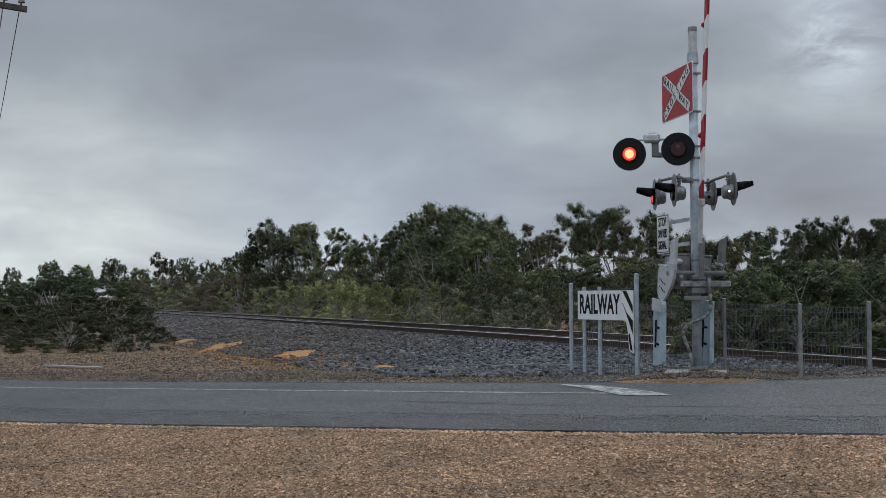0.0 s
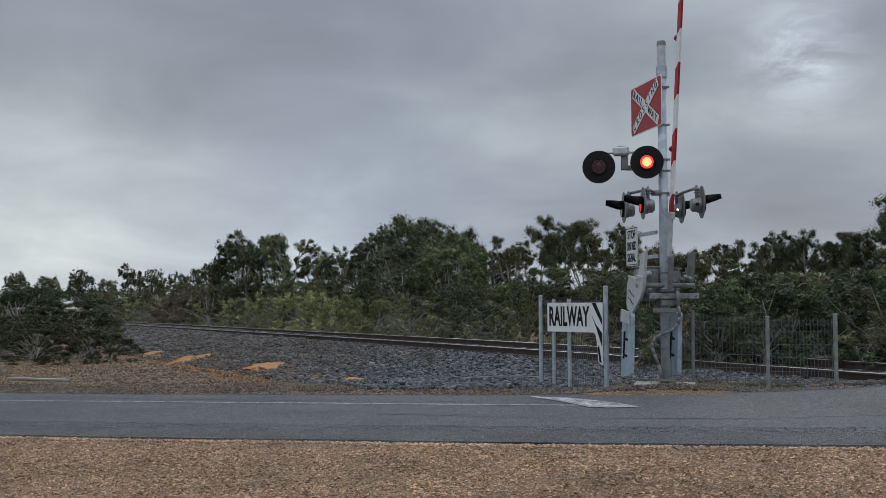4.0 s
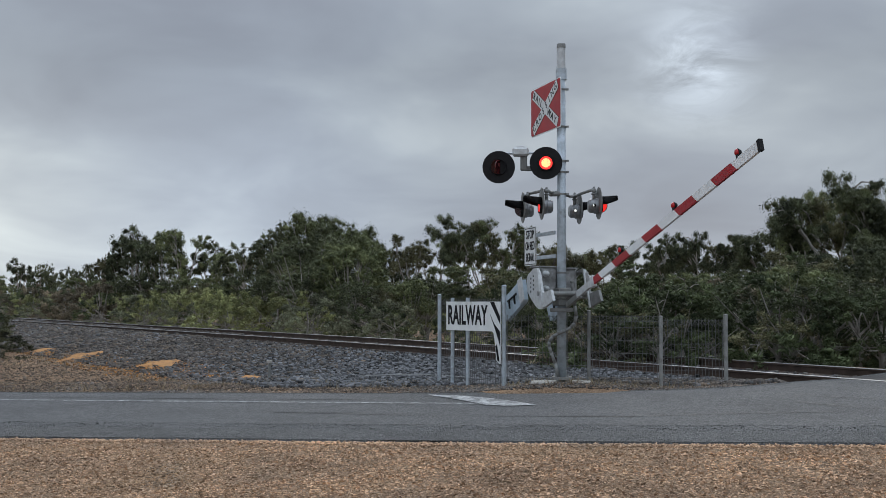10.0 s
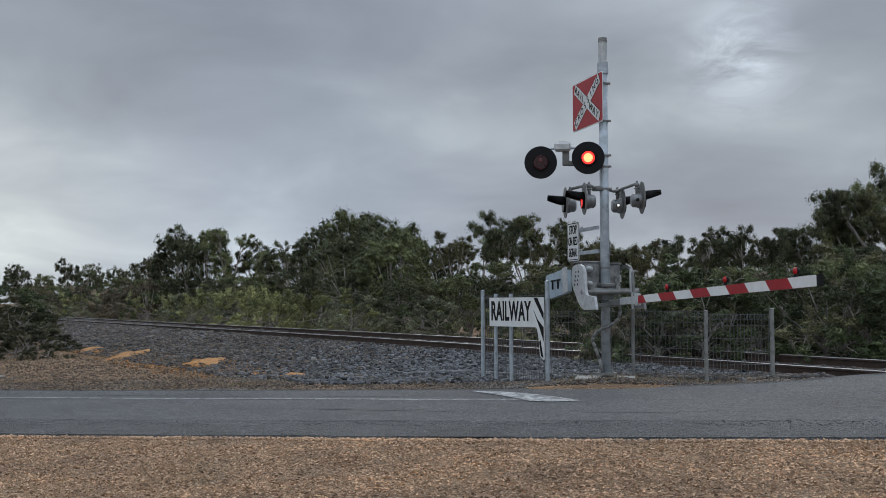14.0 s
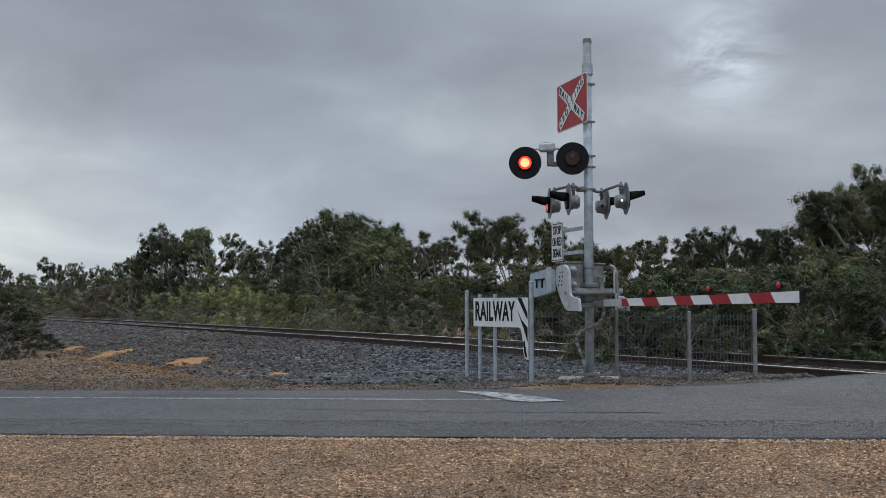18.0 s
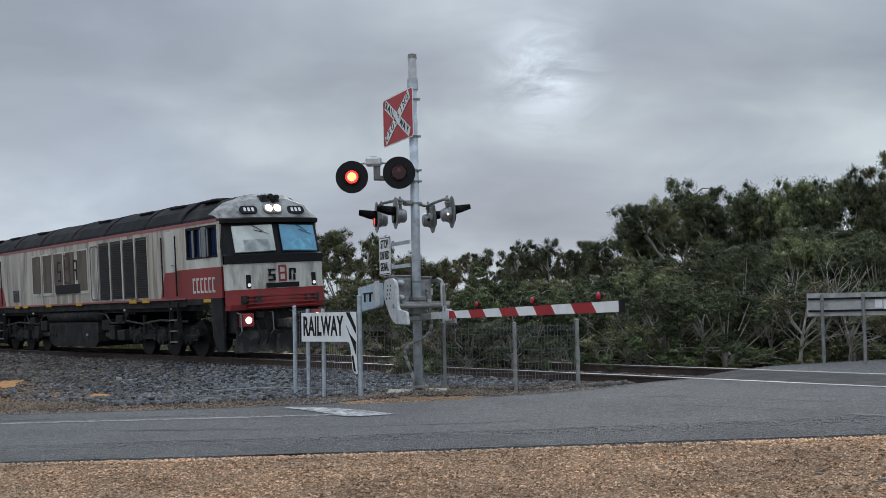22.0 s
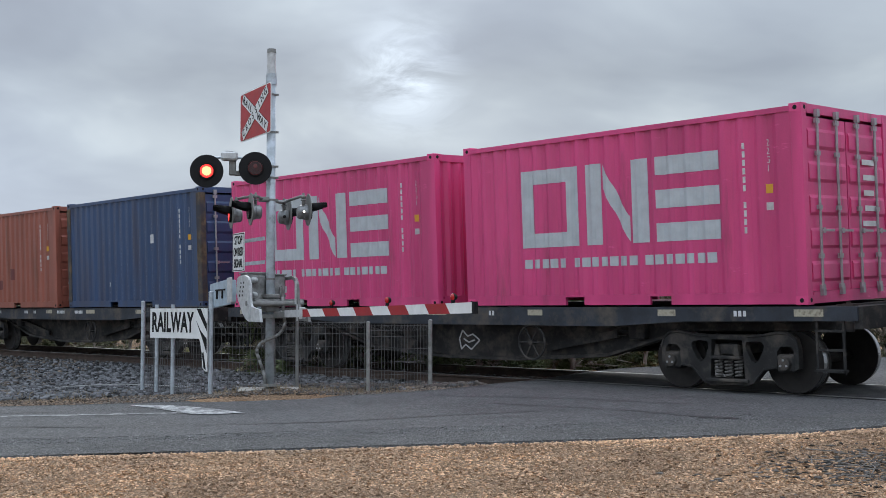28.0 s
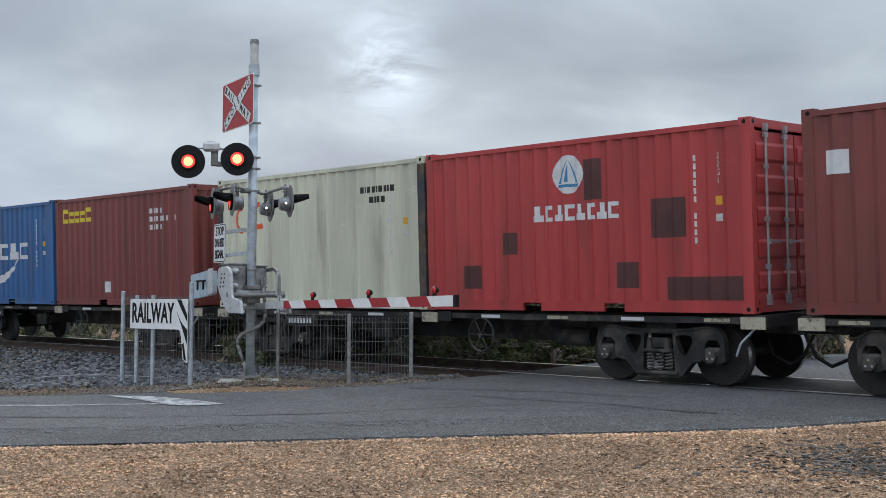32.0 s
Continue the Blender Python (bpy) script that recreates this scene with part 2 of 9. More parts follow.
def text_mesh(txt, size, material, wide=1.0, depth=0.002, spacing=1.0, bold=0.0):
    """Lettering as a mesh in the x-z plane, centred, facing -y."""
    key = (txt, size, material.name, wide, depth, spacing, bold)
    if key in TEXTS:
        return TEXTS[key]
    cu = bpy.data.curves.new("lettering", "FONT")
    cu.body, cu.size, cu.extrude, cu.align_x, cu.align_y = txt, size, depth, "CENTER", "CENTER"
    cu.space_character, cu.resolution_u, cu.offset = spacing, 4, bold
    ob = new("lettering", cu)
    dg = bpy.context.evaluated_depsgraph_get()
    me = bpy.data.meshes.new_from_object(ob.evaluated_get(dg))
    bpy.data.objects.remove(ob)
    me.transform(Matrix.Rotation(math.pi / 2, 4, "X") @ Matrix.Diagonal((wide, 1, 1, 1)))
    me.materials.clear(); me.materials.append(material)
    TEXTS[key] = me
    return me


galv = mat("galvanised_steel", (0.47, 0.52, 0.56), 0.5, 0.3, 0.18, 9, 0.1, 90, dirt=(0.25, 0.26, 0.27), dirt_amt=0.25, dirt_scale=5)
galv_dark = mat("weathered_galvanised_steel", (0.24, 0.24, 0.23), 0.6, 0.4, 0.2, 9, 0.1, 90)
alu = mat("cast_aluminium", (0.55, 0.56, 0.56), 0.5, 0.25, 0.15, 14, 0.1, 120)
black = mat("black_paint", (0.008, 0.008, 0.009), 0.6, 0, 0.3, 20, 0.05, 90, spec=0.25)
white = mat("white_sign_sheeting", (0.78, 0.79, 0.78), 0.4, 0, 0.06, 6, 0.03, 120, dirt=(0.55, 0.54, 0.5), dirt_amt=0.12)
redsign = mat("red_sign_sheeting", (0.40, 0.016, 0.020), 0.5, 0, 0.12, 6, 0.03, 120)
lens_dark = mat("unlit_red_lens", (0.035, 0.005, 0.006), 0.2, 0, 0.4, 60, 0.3, 90)
lens_bevel = mat("dark_lens_glass", (0.14, 0.03, 0.03), 0.12, 0, 0.2, 40, 0.1, 90)
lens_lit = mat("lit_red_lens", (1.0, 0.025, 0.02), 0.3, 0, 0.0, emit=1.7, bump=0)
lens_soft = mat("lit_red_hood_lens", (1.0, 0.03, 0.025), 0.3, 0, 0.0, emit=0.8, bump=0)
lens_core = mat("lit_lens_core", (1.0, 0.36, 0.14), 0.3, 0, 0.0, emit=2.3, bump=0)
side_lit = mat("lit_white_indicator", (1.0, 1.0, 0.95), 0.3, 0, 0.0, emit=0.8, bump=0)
concrete = mat("concrete", (0.42, 0.40, 0.36), 0.85, 0, 0.2, 4, 0.4, 70, dirt=(0.22, 0.2, 0.17), dirt_amt=0.3)

# ---------------------------------------------------------------- ground, road, track
# the track passes (-13, 15.30), runs 2.16 degrees off the x axis, rises gently and leans
TRACK = pose(-13, 15.30, 0.032, 0, 0, -2.16) @ Matrix.Rotation(radians(0.138), 4, "Y") @ Matrix.Rotation(radians(2.476), 4, "X") @ Matrix.Translation((13, 0, 0))


def bend(x):
    """Sideways shift of the curved track from its tangent at the crossing."""
    u = np.clip(-18 - np.asarray(x, float), 0, None)
    return -0.0377 * np.where(u < 18, u * u / 36, u - 9)


def yt(x):
    """Centre line of the track."""
    return 15.30 - 0.0377 * (np.asarray(x) + 13) + bend(x)


def on_track(x, z=0.0):
    """Pose of a thing that stands on the rails at x."""
    turn = math.atan2(float(bend(x + 1) - bend(x - 1)), 2.0)
    return TRACK @ Matrix.Translation((x, float(bend(x)), z)) @ Matrix.Rotation(turn, 4, "Z")


def zt(x):
    """Height of the rail tops."""
    return 0.032 - 0.0024 * (np.asarray(x) + 13)


rng = np.random.default_rng(7)


def sst(a):
    a = np.clip(a, 0, 1)
    return a * a * (3 - 2 * a)


NEAR_EDGE = [(-90, -70), (-40, -22.4), (-27, -9.9), (-15.0, 1.2), (-12.0, 4.1), (-9.6, 6.2), (-7.5, 8.1), (-5.9, 9.6), (-5.1, 10.5),
             (-4.5, 11.7), (-4.0, 13.4), (-3.6, 16), (-3.0, 20), (-0.5, 30), (4, 45), (12, 70)]
FAR_EDGE = [(-105, -63), (-52, -21.0), (-36, -8.7), (-22.4, 1.8), (-19.4, 4.2), (-16.6, 6.4), (-14.3, 8.2), (-12.8, 9.7), (-11.8, 10.9),
            (-11.4, 12.0), (-11.55, 13.4), (-11.9, 16), (-11.2, 20), (-9, 30), (-4, 45), (4, 70)]


def road_height(x, y):
    """The road climbs to the line and lies just under the rail tops where it crosses."""
    x, y = np.asarray(x, float), np.asarray(y, float)
    z = -0.42 * sst((14.3 - y) / 14.3)
    rel = y - yt(np.clip(x, -14, 0))
    level = zt(np.clip(x, -14, 0)) - 0.014 + np.clip(rel, -2, 1.6) * 0.0432
    k = sst((rel + 1.7) / 0.85)
    return z * (1 - k) + level * k


def dense(line, step=0.6):
    p = np.array(line, float)
    out = []
    for a, b in zip(p, p[1:]):
        k = max(1, int(np.hypot(*(b - a)) / step)) if np.hypot(*(b - a)) < 30 else 12
        out += [a + (b - a) * i / k for i in range(k)]
    return np.array(out + [p[-1]])


def resample(line, n):
    p = np.array(line, float)
    d = np.r_[0, np.cumsum(np.hypot(*np.diff(p, axis=0).T))]
    s = np.linspace(0, 1, n)
    dd = d / d[-1]
    return np.c_[np.interp(s, dd, p[:, 0]), np.interp(s, dd, p[:, 1])]


def side_of(line, pts):
    """Signed distance from a polyline, positive to its left."""
    p = np.array(line, float)
    best, sign = np.full(len(pts), 1e9), np.ones(len(pts))
    for a, b in zip(p, p[1:]):
        d = b - a
        t = np.clip(((pts - a) @ d) / (d @ d), 0, 1)
        v = pts - (a + t[:, None] * d)
        r = np.hypot(*v.T)
        s = np.sign(d[0] * v[:, 1] - d[1] * v[:, 0])
        k = r < best
        best[k], sign[k] = r[k], s[k]
    return best * sign


def ground_height(pts):
    pts = np.asarray(pts, float)
    x, y = pts[:, 0], pts[:, 1]
    z = road_height(x, y) - 0.022
    far = side_of(FAR_EDGE, pts)
    near = -side_of(NEAR_EDGE, pts)
    line = yt(x)
    south = y < line
    z = z - np.where((far > 0) & south, 0.05 * sst(far / 1.0) + 0.27 * sst(far / 6) * sst((-x - 15) / 9), 0)
    z = z - np.where((near > 0) & south, 0.005 * sst(near / 0.3), 0)
    on_road = (far < -0.5) & (near < -0.5)
    z = z - np.where(on_road, 0.30, 0)
    edge = np.maximum(far, near)               # the ground runs flat under the seal's edge
    # it drops away under the ballast bank
    z = z - np.where((x < -12.5) & south, 0.6 * sst((y - toe_y(x) - 0.4) / 1.2), 0)
    # the ground falls away behind the line and lies a little lower under the ballast
    z = z - np.where(~south & ~on_road, 0.42 * sst((y - line - 1.7) / 6) * sst((-x - 9) / 6) + 0.1 * sst((y - line - 0.7) / 2), 0)
    bed = (np.abs(y - line) < 2.2) & ~((x > -10.8) & (x < -4.4))
    z = z - np.where(bed, 0.38 + np.clip(road_height(x, y), -9, 0.06), 0)
    z = z + np.where(on_road, 0, 0.12 * np.exp(-((x + 13.3) ** 2 + (y - 10.3) ** 2) / 0.9))
    r = np.hypot(x, y)
    wob = np.array([noise.noise((a * 0.45, b * 0.45, 0)) * 0.5 + noise.noise((a * 1.7, b * 1.7, 3)) * 0.2 for a, b in pts])
    z = z + np.where(on_road, 0, wob * 0.05 * sst((edge - 0.05) / 0.6)) * np.where(r < 80, 1, 4)
    return z


def axis_steps(lo, hi, fine_lo, fine_hi, fine, grow=1.35):
    a = list(np.arange(fine_lo, fine_hi + 1e-6, fine))
    s = fine
    while a[-1] < hi:
        s *= grow; a.append(a[-1] + s)
    s = fine
    while a[0] > lo:
        s *= grow; a.insert(0, a[0] - s)
    return np.array(a)




def grit(name, cols, cell=52.0, patch=0.5, bump=1.0, grime=(0.07, 0.06, 0.05), grime_amt=0.5, rough=0.95, spec=0.2, warm=1.0):
    """Ground made of small stones: every cell has its own tone, gaps between them are lower with their shade painted
    in, broad patches differ.
    """
    m = bpy.data.materials.new(name); m.use_nodes = True
    n, l = m.node_tree.nodes, m.node_tree.links
    b = n["Principled BSDF"]; b.inputs["Roughness"].default_value = rough; b.inputs["Specular IOR Level"].default_value = spec
    geo = n.new("ShaderNodeNewGeometry")
    def vor(scale):
        v = n.new("ShaderNodeTexVoronoi"); v.inputs["Scale"].default_value = scale; v.inputs["Randomness"].default_value = 1.0
        l.new(geo.outputs["Position"], v.inputs["Vector"])
        return v
    def nz(scale, d=5, r=0.62):
        t = n.new("ShaderNodeTexNoise"); t.inputs["Scale"].default_value, t.inputs["Detail"].default_value, t.inputs["Roughness"].default_value = scale, d, r
        l.new(geo.outputs["Position"], t.inputs["Vector"])
        return t.outputs["Fac"]
    def ramp(fac, stops):
        r = n.new("ShaderNodeValToRGB"); e = r.color_ramp.elements
        while len(e) < len(stops):
            e.new(0.5)
        for k, (p, c) in enumerate(stops):
            e[k].position, e[k].color = p, (*c, 1)
        l.new(fac, r.inputs[0])
        return r.outputs[0]
    def mix(fac, a, c, kind="MIX"):
        x = n.new("ShaderNodeMix"); x.data_type, x.blend_type = "RGBA", kind
        if isinstance(fac, float):
            x.inputs[0].default_value = fac
        else:
            l.new(fac, x.inputs[0])
        for i, v in ((6, a), (7, c)):
            if isinstance(v, tuple):
                x.inputs[i].default_value = (*v, 1)
            else:
                l.new(v, x.inputs[i])
        return x.outputs[2]
    va, vb = vor(cell), vor(cell * 2.3)
    sp = n.new("ShaderNodeSeparateColor"); l.new(va.outputs["Color"], sp.inputs[0])
    k = len(cols)
    c = ramp(sp.outputs[0], [(i / (k - 1), q) for i, q in enumerate(cols)])
    # cell rims are darkened in the colour, as shade between the stones
    c = mix(1.0, c, ramp(va.outputs["Distance"], [(0.25, (1, 1, 1)), (0.75, (0.45, 0.43, 0.41))]), "MULTIPLY")
    c = mix(1.0, c, ramp(nz(patch, 3), [(0.32, (0.74, 0.74 - 0.05 * warm, 0.74 - 0.11 * warm)), (0.5, (0.95, 0.95 - 0.02 * warm, 0.95 - 0.05 * warm)), (0.68, (1.12, 1.12 - 0.10 * warm, 1.12 - 0.24 * warm))]), "MULTIPLY")
    c = mix(1.0, c, ramp(nz(7.0, 4, 0.7), [(0.3, (0.80, 0.80, 0.80)), (0.7, (1.14, 1.14, 1.14))]), "MULTIPLY")
    c = mix(ramp(nz(patch * 3.1, 6, 0.7), [(0.60 - 0.1 * grime_amt, (0, 0, 0)), (0.74, (0.7 * grime_amt + 0.2,) * 3)]), c, grime)
    l.new(c, b.inputs["Base Color"])
    h = n.new("ShaderNodeMath"); h.operation = "ADD"
    l.new(va.outputs["Distance"], h.inputs[0]); l.new(vb.outputs["Distance"], h.inputs[1])
    bp = n.new("ShaderNodeBump"); bp.invert = True
    bp.inputs["Strength"].default_value, bp.inputs["Distance"].default_value = bump, 0.012
    l.new(h.outputs[0], bp.inputs["Height"]); l.new(bp.outputs[0], b.inputs["Normal"])
    MATS[name] = m
    return m


dirt_ground = grit("sandy_gravel_ground", [(0.20, 0.14, 0.095), (0.42, 0.275, 0.17), (0.55, 0.37, 0.24), (0.48, 0.32, 0.205), (0.68, 0.51, 0.37), (0.30, 0.20, 0.135)], grime=(0.17, 0.13, 0.10), grime_amt=0.25)
asphalt = grit("worn_asphalt", [(0.06, 0.061, 0.063), (0.15, 0.151, 0.153), (0.105, 0.106, 0.108), (0.23, 0.23, 0.23), (0.12, 0.12, 0.121)], 52, 0.4, 0.7, (0.085, 0.085, 0.087), 0.5, 0.75, 0.5, 0.0)
chip = grit("coarse_chip_seal", [(0.09, 0.09, 0.09), (0.17, 0.17, 0.168), (0.25, 0.248, 0.24), (0.13, 0.13, 0.13), (0.19, 0.187, 0.18)], 58, 0.6, 0.9, (0.10, 0.098, 0.096), 0.4, 0.8, 0.4, 0.1)
road_white = mat("worn_road_paint", (0.55, 0.55, 0.54), 0.7, 0, 0.25, 8, 0.4, 60, dirt=(0.12, 0.12, 0.12), dirt_amt=0.80, dirt_scale=11, world=True)


def build_ground():
    xs = axis_steps(-2500, 2500, -46, 8, 0.42)
    ys = axis_steps(-2500, 2500, -2, 26, 0.42)
    gx, gy = np.meshgrid(xs, ys)
    pts = np.c_[gx.ravel(), gy.ravel()]
    z = ground_height(pts)
    nx, ny = len(xs), len(ys)
    i = np.arange(nx * ny).reshape(ny, nx)
    f = np.stack([i[:-1, :-1], i[:-1, 1:], i[1:, 1:], i[1:, :-1]], -1).reshape(-1, 4)
    me = big_mesh("ground", np.c_[pts, z], f, dirt_ground)
    me.polygons.foreach_set("use_smooth", [True] * len(me.polygons))
    tagged(new("ground", me), "sandy orange gravel ground beside the road", "ground", kind="structure")


def build_road():
    n, k = 260, 25
    a, b = resample(dense(NEAR_EDGE), n), resample(dense(FAR_EDGE), n)
    # pair points along the same stretch of road
    v, rows = [], []
    for i in range(n):
        for j in range(k):
            s = j / (k - 1)
            p = a[i] * (1 - s) + b[i] * s
            rag = 0.07 * noise.noise((p[0] * 1.6, p[1] * 1.6, 1)) + 0.03 * noise.noise((p[0] * 6, p[1] * 6, 2))
            if j in (0, k - 1):
                p = p + (a[i] - b[i]) / np.linalg.norm(a[i] - b[i]) * rag
            z = float(road_height(p[0], p[1]))
            v.append((p[0], p[1], z))
    nv = len(v)
    for j in (0, k - 1):                       # ragged broken edge drops to the shoulder
        for i in range(n):
            x, y, z = v[i * k + j]
            v.append((x, y, z - 0.35))
    f = [(i * k + j, i * k + j + 1, (i + 1) * k + j + 1, (i + 1) * k + j) for i in range(n - 1) for j in range(k - 1)]
    for e, j in enumerate((0, k - 1)):
        o = nv + e * n
        f += [(i * k + j, (i + 1) * k + j, o + i + 1, o + i) for i in range(n - 1)]
    me = big_mesh("road", v, np.array(f), asphalt)
    tagged(new("road", me), "worn grey sealed country road over the crossing", "road", kind="structure")
    return a, b


def road_strip(name, pts_a, pts_b, lift, material, label):
    """A thin painted or patched strip between two lines of equal length that lies on the road."""
    v, f = [], []
    for p, q in zip(pts_a, pts_b):
        for w in (p, q):
            v.append((w[0], w[1], float(road_height(w[0], w[1])) + lift))
    for i in range(len(pts_a) - 1):
        f.append((2 * i, 2 * i + 1, 2 * i + 3, 2 * i + 2))
    me = big_mesh(name, v, np.array(f), material)
    return tagged(new(name, me), label, "road marking", kind="structure")


def build_track():
    steel = mat("rusty_rail_steel", (0.075, 0.05, 0.038), 0.75, 0.3, 0.3, 6, 0.3, 60)
    shiny = mat("polished_rail_head", (0.36, 0.35, 0.34), 0.42, 0.95, 0.08, 30, 0.05, 90, stretch=(0.05, 1, 1))
    track = thing("railway_track", TRACK, "single railway track of steel rails on concrete sleepers", "railway track", kind="structure")
    prof = [(-.07, -.17), (.07, -.17), (.07, -.155), (.012, -.14), (.012, -.045), (.036, -.035), (.036, -.006), (-.036, -.006),
            (-.036, -.035), (-.012, -.045), (-.012, -.14), (-.07, -.155)]
    xs = np.r_[-900, np.linspace(-200, -40, 17), np.linspace(-38, -16, 12), 0, 120]

    def swept(section):
        """A bar of this section along the curved line."""
        bm = B()
        rings = [[bm.verts.new((x, float(bend(x)) + u, z)) for u, z in section] for x in xs]
        k = len(section)
        for a, b in zip(rings, rings[1:]):
            for q in range(k):
                bm.faces.new((a[q], a[(q + 1) % k], b[(q + 1) % k], b[q]))
        bm.faces.new(rings[0]); bm.faces.new(rings[-1])
        bmesh.ops.recalc_face_normals(bm, faces=bm.faces[:])
        return bm

    for y in (-0.753, 0.753):
        rail = part("rail", swept([(y + u, z) for u, z in prof]), steel, track, "rusty steel rail")
        part("rail_head", swept([(y - .034, -.0055), (y - .028, 0), (y + .028, 0), (y + .034, -.0055)]), shiny, rail, "bright worn top of the rail")
    slp = mat("concrete_sleeper", (0.20, 0.185, 0.165), 0.9, 0, 0.25, 5, 0.4, 50, rand=0.15)
    bm = B()
    prism(bm, [(-.13, -.36), (.13, -.36), (.10, -.175), (-.10, -.175)], -1.25, 1.25, "y")
    for y in (-0.753, 0.753):
        for d in (-1, 1):
            box(bm, (0, y + d * 0.10, -0.155), (0.09, 0.05, 0.05), bevel=0.008)
    me = mesh_of("sleeper", bm, slp)
    for i in range(200):
        x = -4.2 - 0.68 * i
        if -11.8 < x < -3.5:
            continue
        part("sleeper", me, slp, track, at=Matrix.Translation((x, float(bend(x)), 0)))
    for i in range(40):
        part("sleeper", me, slp, track, at=Matrix.Translation((-3.0 + 0.68 * i, 0, 0)))
    # near-black strips paint the shaded flangeway grooves where the road crosses
    groove = mat("painted_groove_flangeway", (0.012, 0.012, 0.012), 0.7, 0, 0.2, 20, 0.2, 60)
    for y in (-0.69, 0.69, -0.815, 0.815):
        bm = B(); box(bm, (-7.7, y, -0.03), (8.0, 0.045, 0.050))
        part("flangeway", bm, groove, track)
    # besides grime, the shade under the wagons is put into this colour
    fill = mat("shaded_grimy_crossing_asphalt", (0.035, 0.034, 0.034), 0.9, 0, 0.35, 4, 0.5, 60, dirt=(0.06, 0.055, 0.05), dirt_amt=0.4)
    bm = B(); box(bm, (-7.7, 0, -0.035), (7.9, 1.33, 0.06))
    part("crossing_infill", bm, fill, track, "grimy asphalt between the rails with wagon shade painted in")
    return track


def rock_shapes(n, seed, sub=1):
    r = np.random.default_rng(seed)
    out = []
    for _ in range(n):
        if sub:                                # angular block of twelve faces
            v = np.array([(a, b, c) for c in (-1, 1) for b in (-1, 1) for a in (-1, 1)]) * 0.72
            f = np.array([(0, 2, 3), (0, 3, 1), (4, 5, 7), (4, 7, 6), (0, 1, 5), (0, 5, 4), (2, 6, 7), (2, 7, 3), (0, 4, 6), (0, 6, 2), (1, 3, 7), (1, 7, 5)])
        elif sub is None:                      # upper half of a pebble that is bedded in the ground
            g = np.linspace(0, 6.2832, 6)[:5] + r.uniform(-0.3, 0.3, 5)
            v = np.r_[np.c_[np.cos(g), np.sin(g), np.full(5, -0.35)], [(r.uniform(-0.3, 0.3), r.uniform(-0.3, 0.3), 0.8)]]
            f = np.array([(i, (i + 1) % 5, 5) for i in range(5)])
        else:                                  # pebble of eight faces
            v = np.array([(1, 0, 0), (0, 1, 0), (-1, 0, 0), (0, -1, 0), (0, 0, 1), (0, 0, -1)], float)
            f = np.array([(0, 1, 4), (1, 2, 4), (2, 3, 4), (3, 0, 4), (1, 0, 5), (2, 1, 5), (3, 2, 5), (0, 3, 5)])
        v = v * r.uniform(0.62, 1.25, (len(v), 1)) * r.uniform(0.85, 1.15, v.shape) * np.array([1.25, 0.9, 0.72])
        out.append((v, f))
    return out


def scatter(name, pts, sizes, shapes, material, label, category):
    """Many stones in one mesh of kind stuff."""
    r = np.random.default_rng(len(pts))
    vs, fs, o = [], [], 0
    which = r.integers(0, len(shapes), len(pts))
    ang = r.uniform(0, 6.28, (len(pts), 2))
    for k, (v, f) in enumerate(shapes):
        idx = np.nonzero(which == k)[0]
        if not len(idx):
            continue
        ca, sa, cb, sb = np.cos(ang[idx, 0]), np.sin(ang[idx, 0]), np.cos(ang[idx, 1]), np.sin(ang[idx, 1])
        x, y, z = v[:, 0][None], v[:, 1][None], v[:, 2][None]
        y1, z1 = y * cb[:, None] - z * sb[:, None], y * sb[:, None] + z * cb[:, None]
        x2, y2 = x * ca[:, None] - y1 * sa[:, None], x * sa[:, None] + y1 * ca[:, None]
        p = np.stack([x2, y2, z1 + 0 * x2], -1) * sizes[idx, None, None] + pts[idx, None, :]
        vs.append(p.reshape(-1, 3))
        fs.append((f[None] + (np.arange(len(idx)) * len(v))[:, None, None]).reshape(-1, 3) + o)
        o += len(idx) * len(v)
    me = big_mesh(name, np.concatenate(vs), np.concatenate(fs), material)
    return tagged(new(name, me), label, category, kind="stuff")


def toe_y(x):
    """Where the foot of the ballast bank lies on the near side."""
    return np.interp(x, [-200, -60, -46, -39, -31, -24, -21, -17.6, -15.6, -14.6, -13, -12, -11.5], [12.0, 11.0, 9.3, 8.8, 8.8, 8.8, 8.5, 8.1, 9.7, 11.2, 12.3, 13.0, 13.3])


FOOT_X = np.arange(-120, -11, 0.5)
FOOT_Z = ground_height(np.c_[FOOT_X, toe_y(FOOT_X) - 0.3]) - 0.02


HEAPS = ((-35.0, 9.2, 3.0, 0.55), (-29.0, 9.55, 2.6, 0.60), (-39.4, 9.0, 2.2, 0.40), (-22.0, 9.1, 1.9, 0.34))   # ochre sand: middle and reach


def heap_at(h, x, y):
    """Place within a heap: 1 at its rim. Heaps run slantwise up the bank."""
    c, s = math.cos(radians(-24)), math.sin(radians(-24))
    dx, dy = x - h[0], y - h[1]
    return ((dx * c + dy * s) / h[2]) ** 2 + ((dy * c - dx * s) / h[3]) ** 2


def bank_height(x, y):
    """Top of the ballast: bed between the rails, a shoulder, and a slope to the foot."""
    line, top = yt(x), zt(x)
    bed = top - 0.19 + (y - line) * 0.043
    t = toe_y(x)
    sh = line - 1.75
    foot = np.interp(x, FOOT_X, FOOT_Z)
    k = np.clip((sh - y) / np.maximum(sh - t, 0.2), 0, 1)
    k = k ** 0.9
    slope = (top - 0.26) * (1 - k) + foot * k
    z = np.where(y < sh, slope, bed)
    kk = np.clip((y - line - 1.75) / 1.6, 0, 1)
    return np.where(y > line + 1.75, (top - 0.12) * (1 - kk) - 0.8 * kk, z)


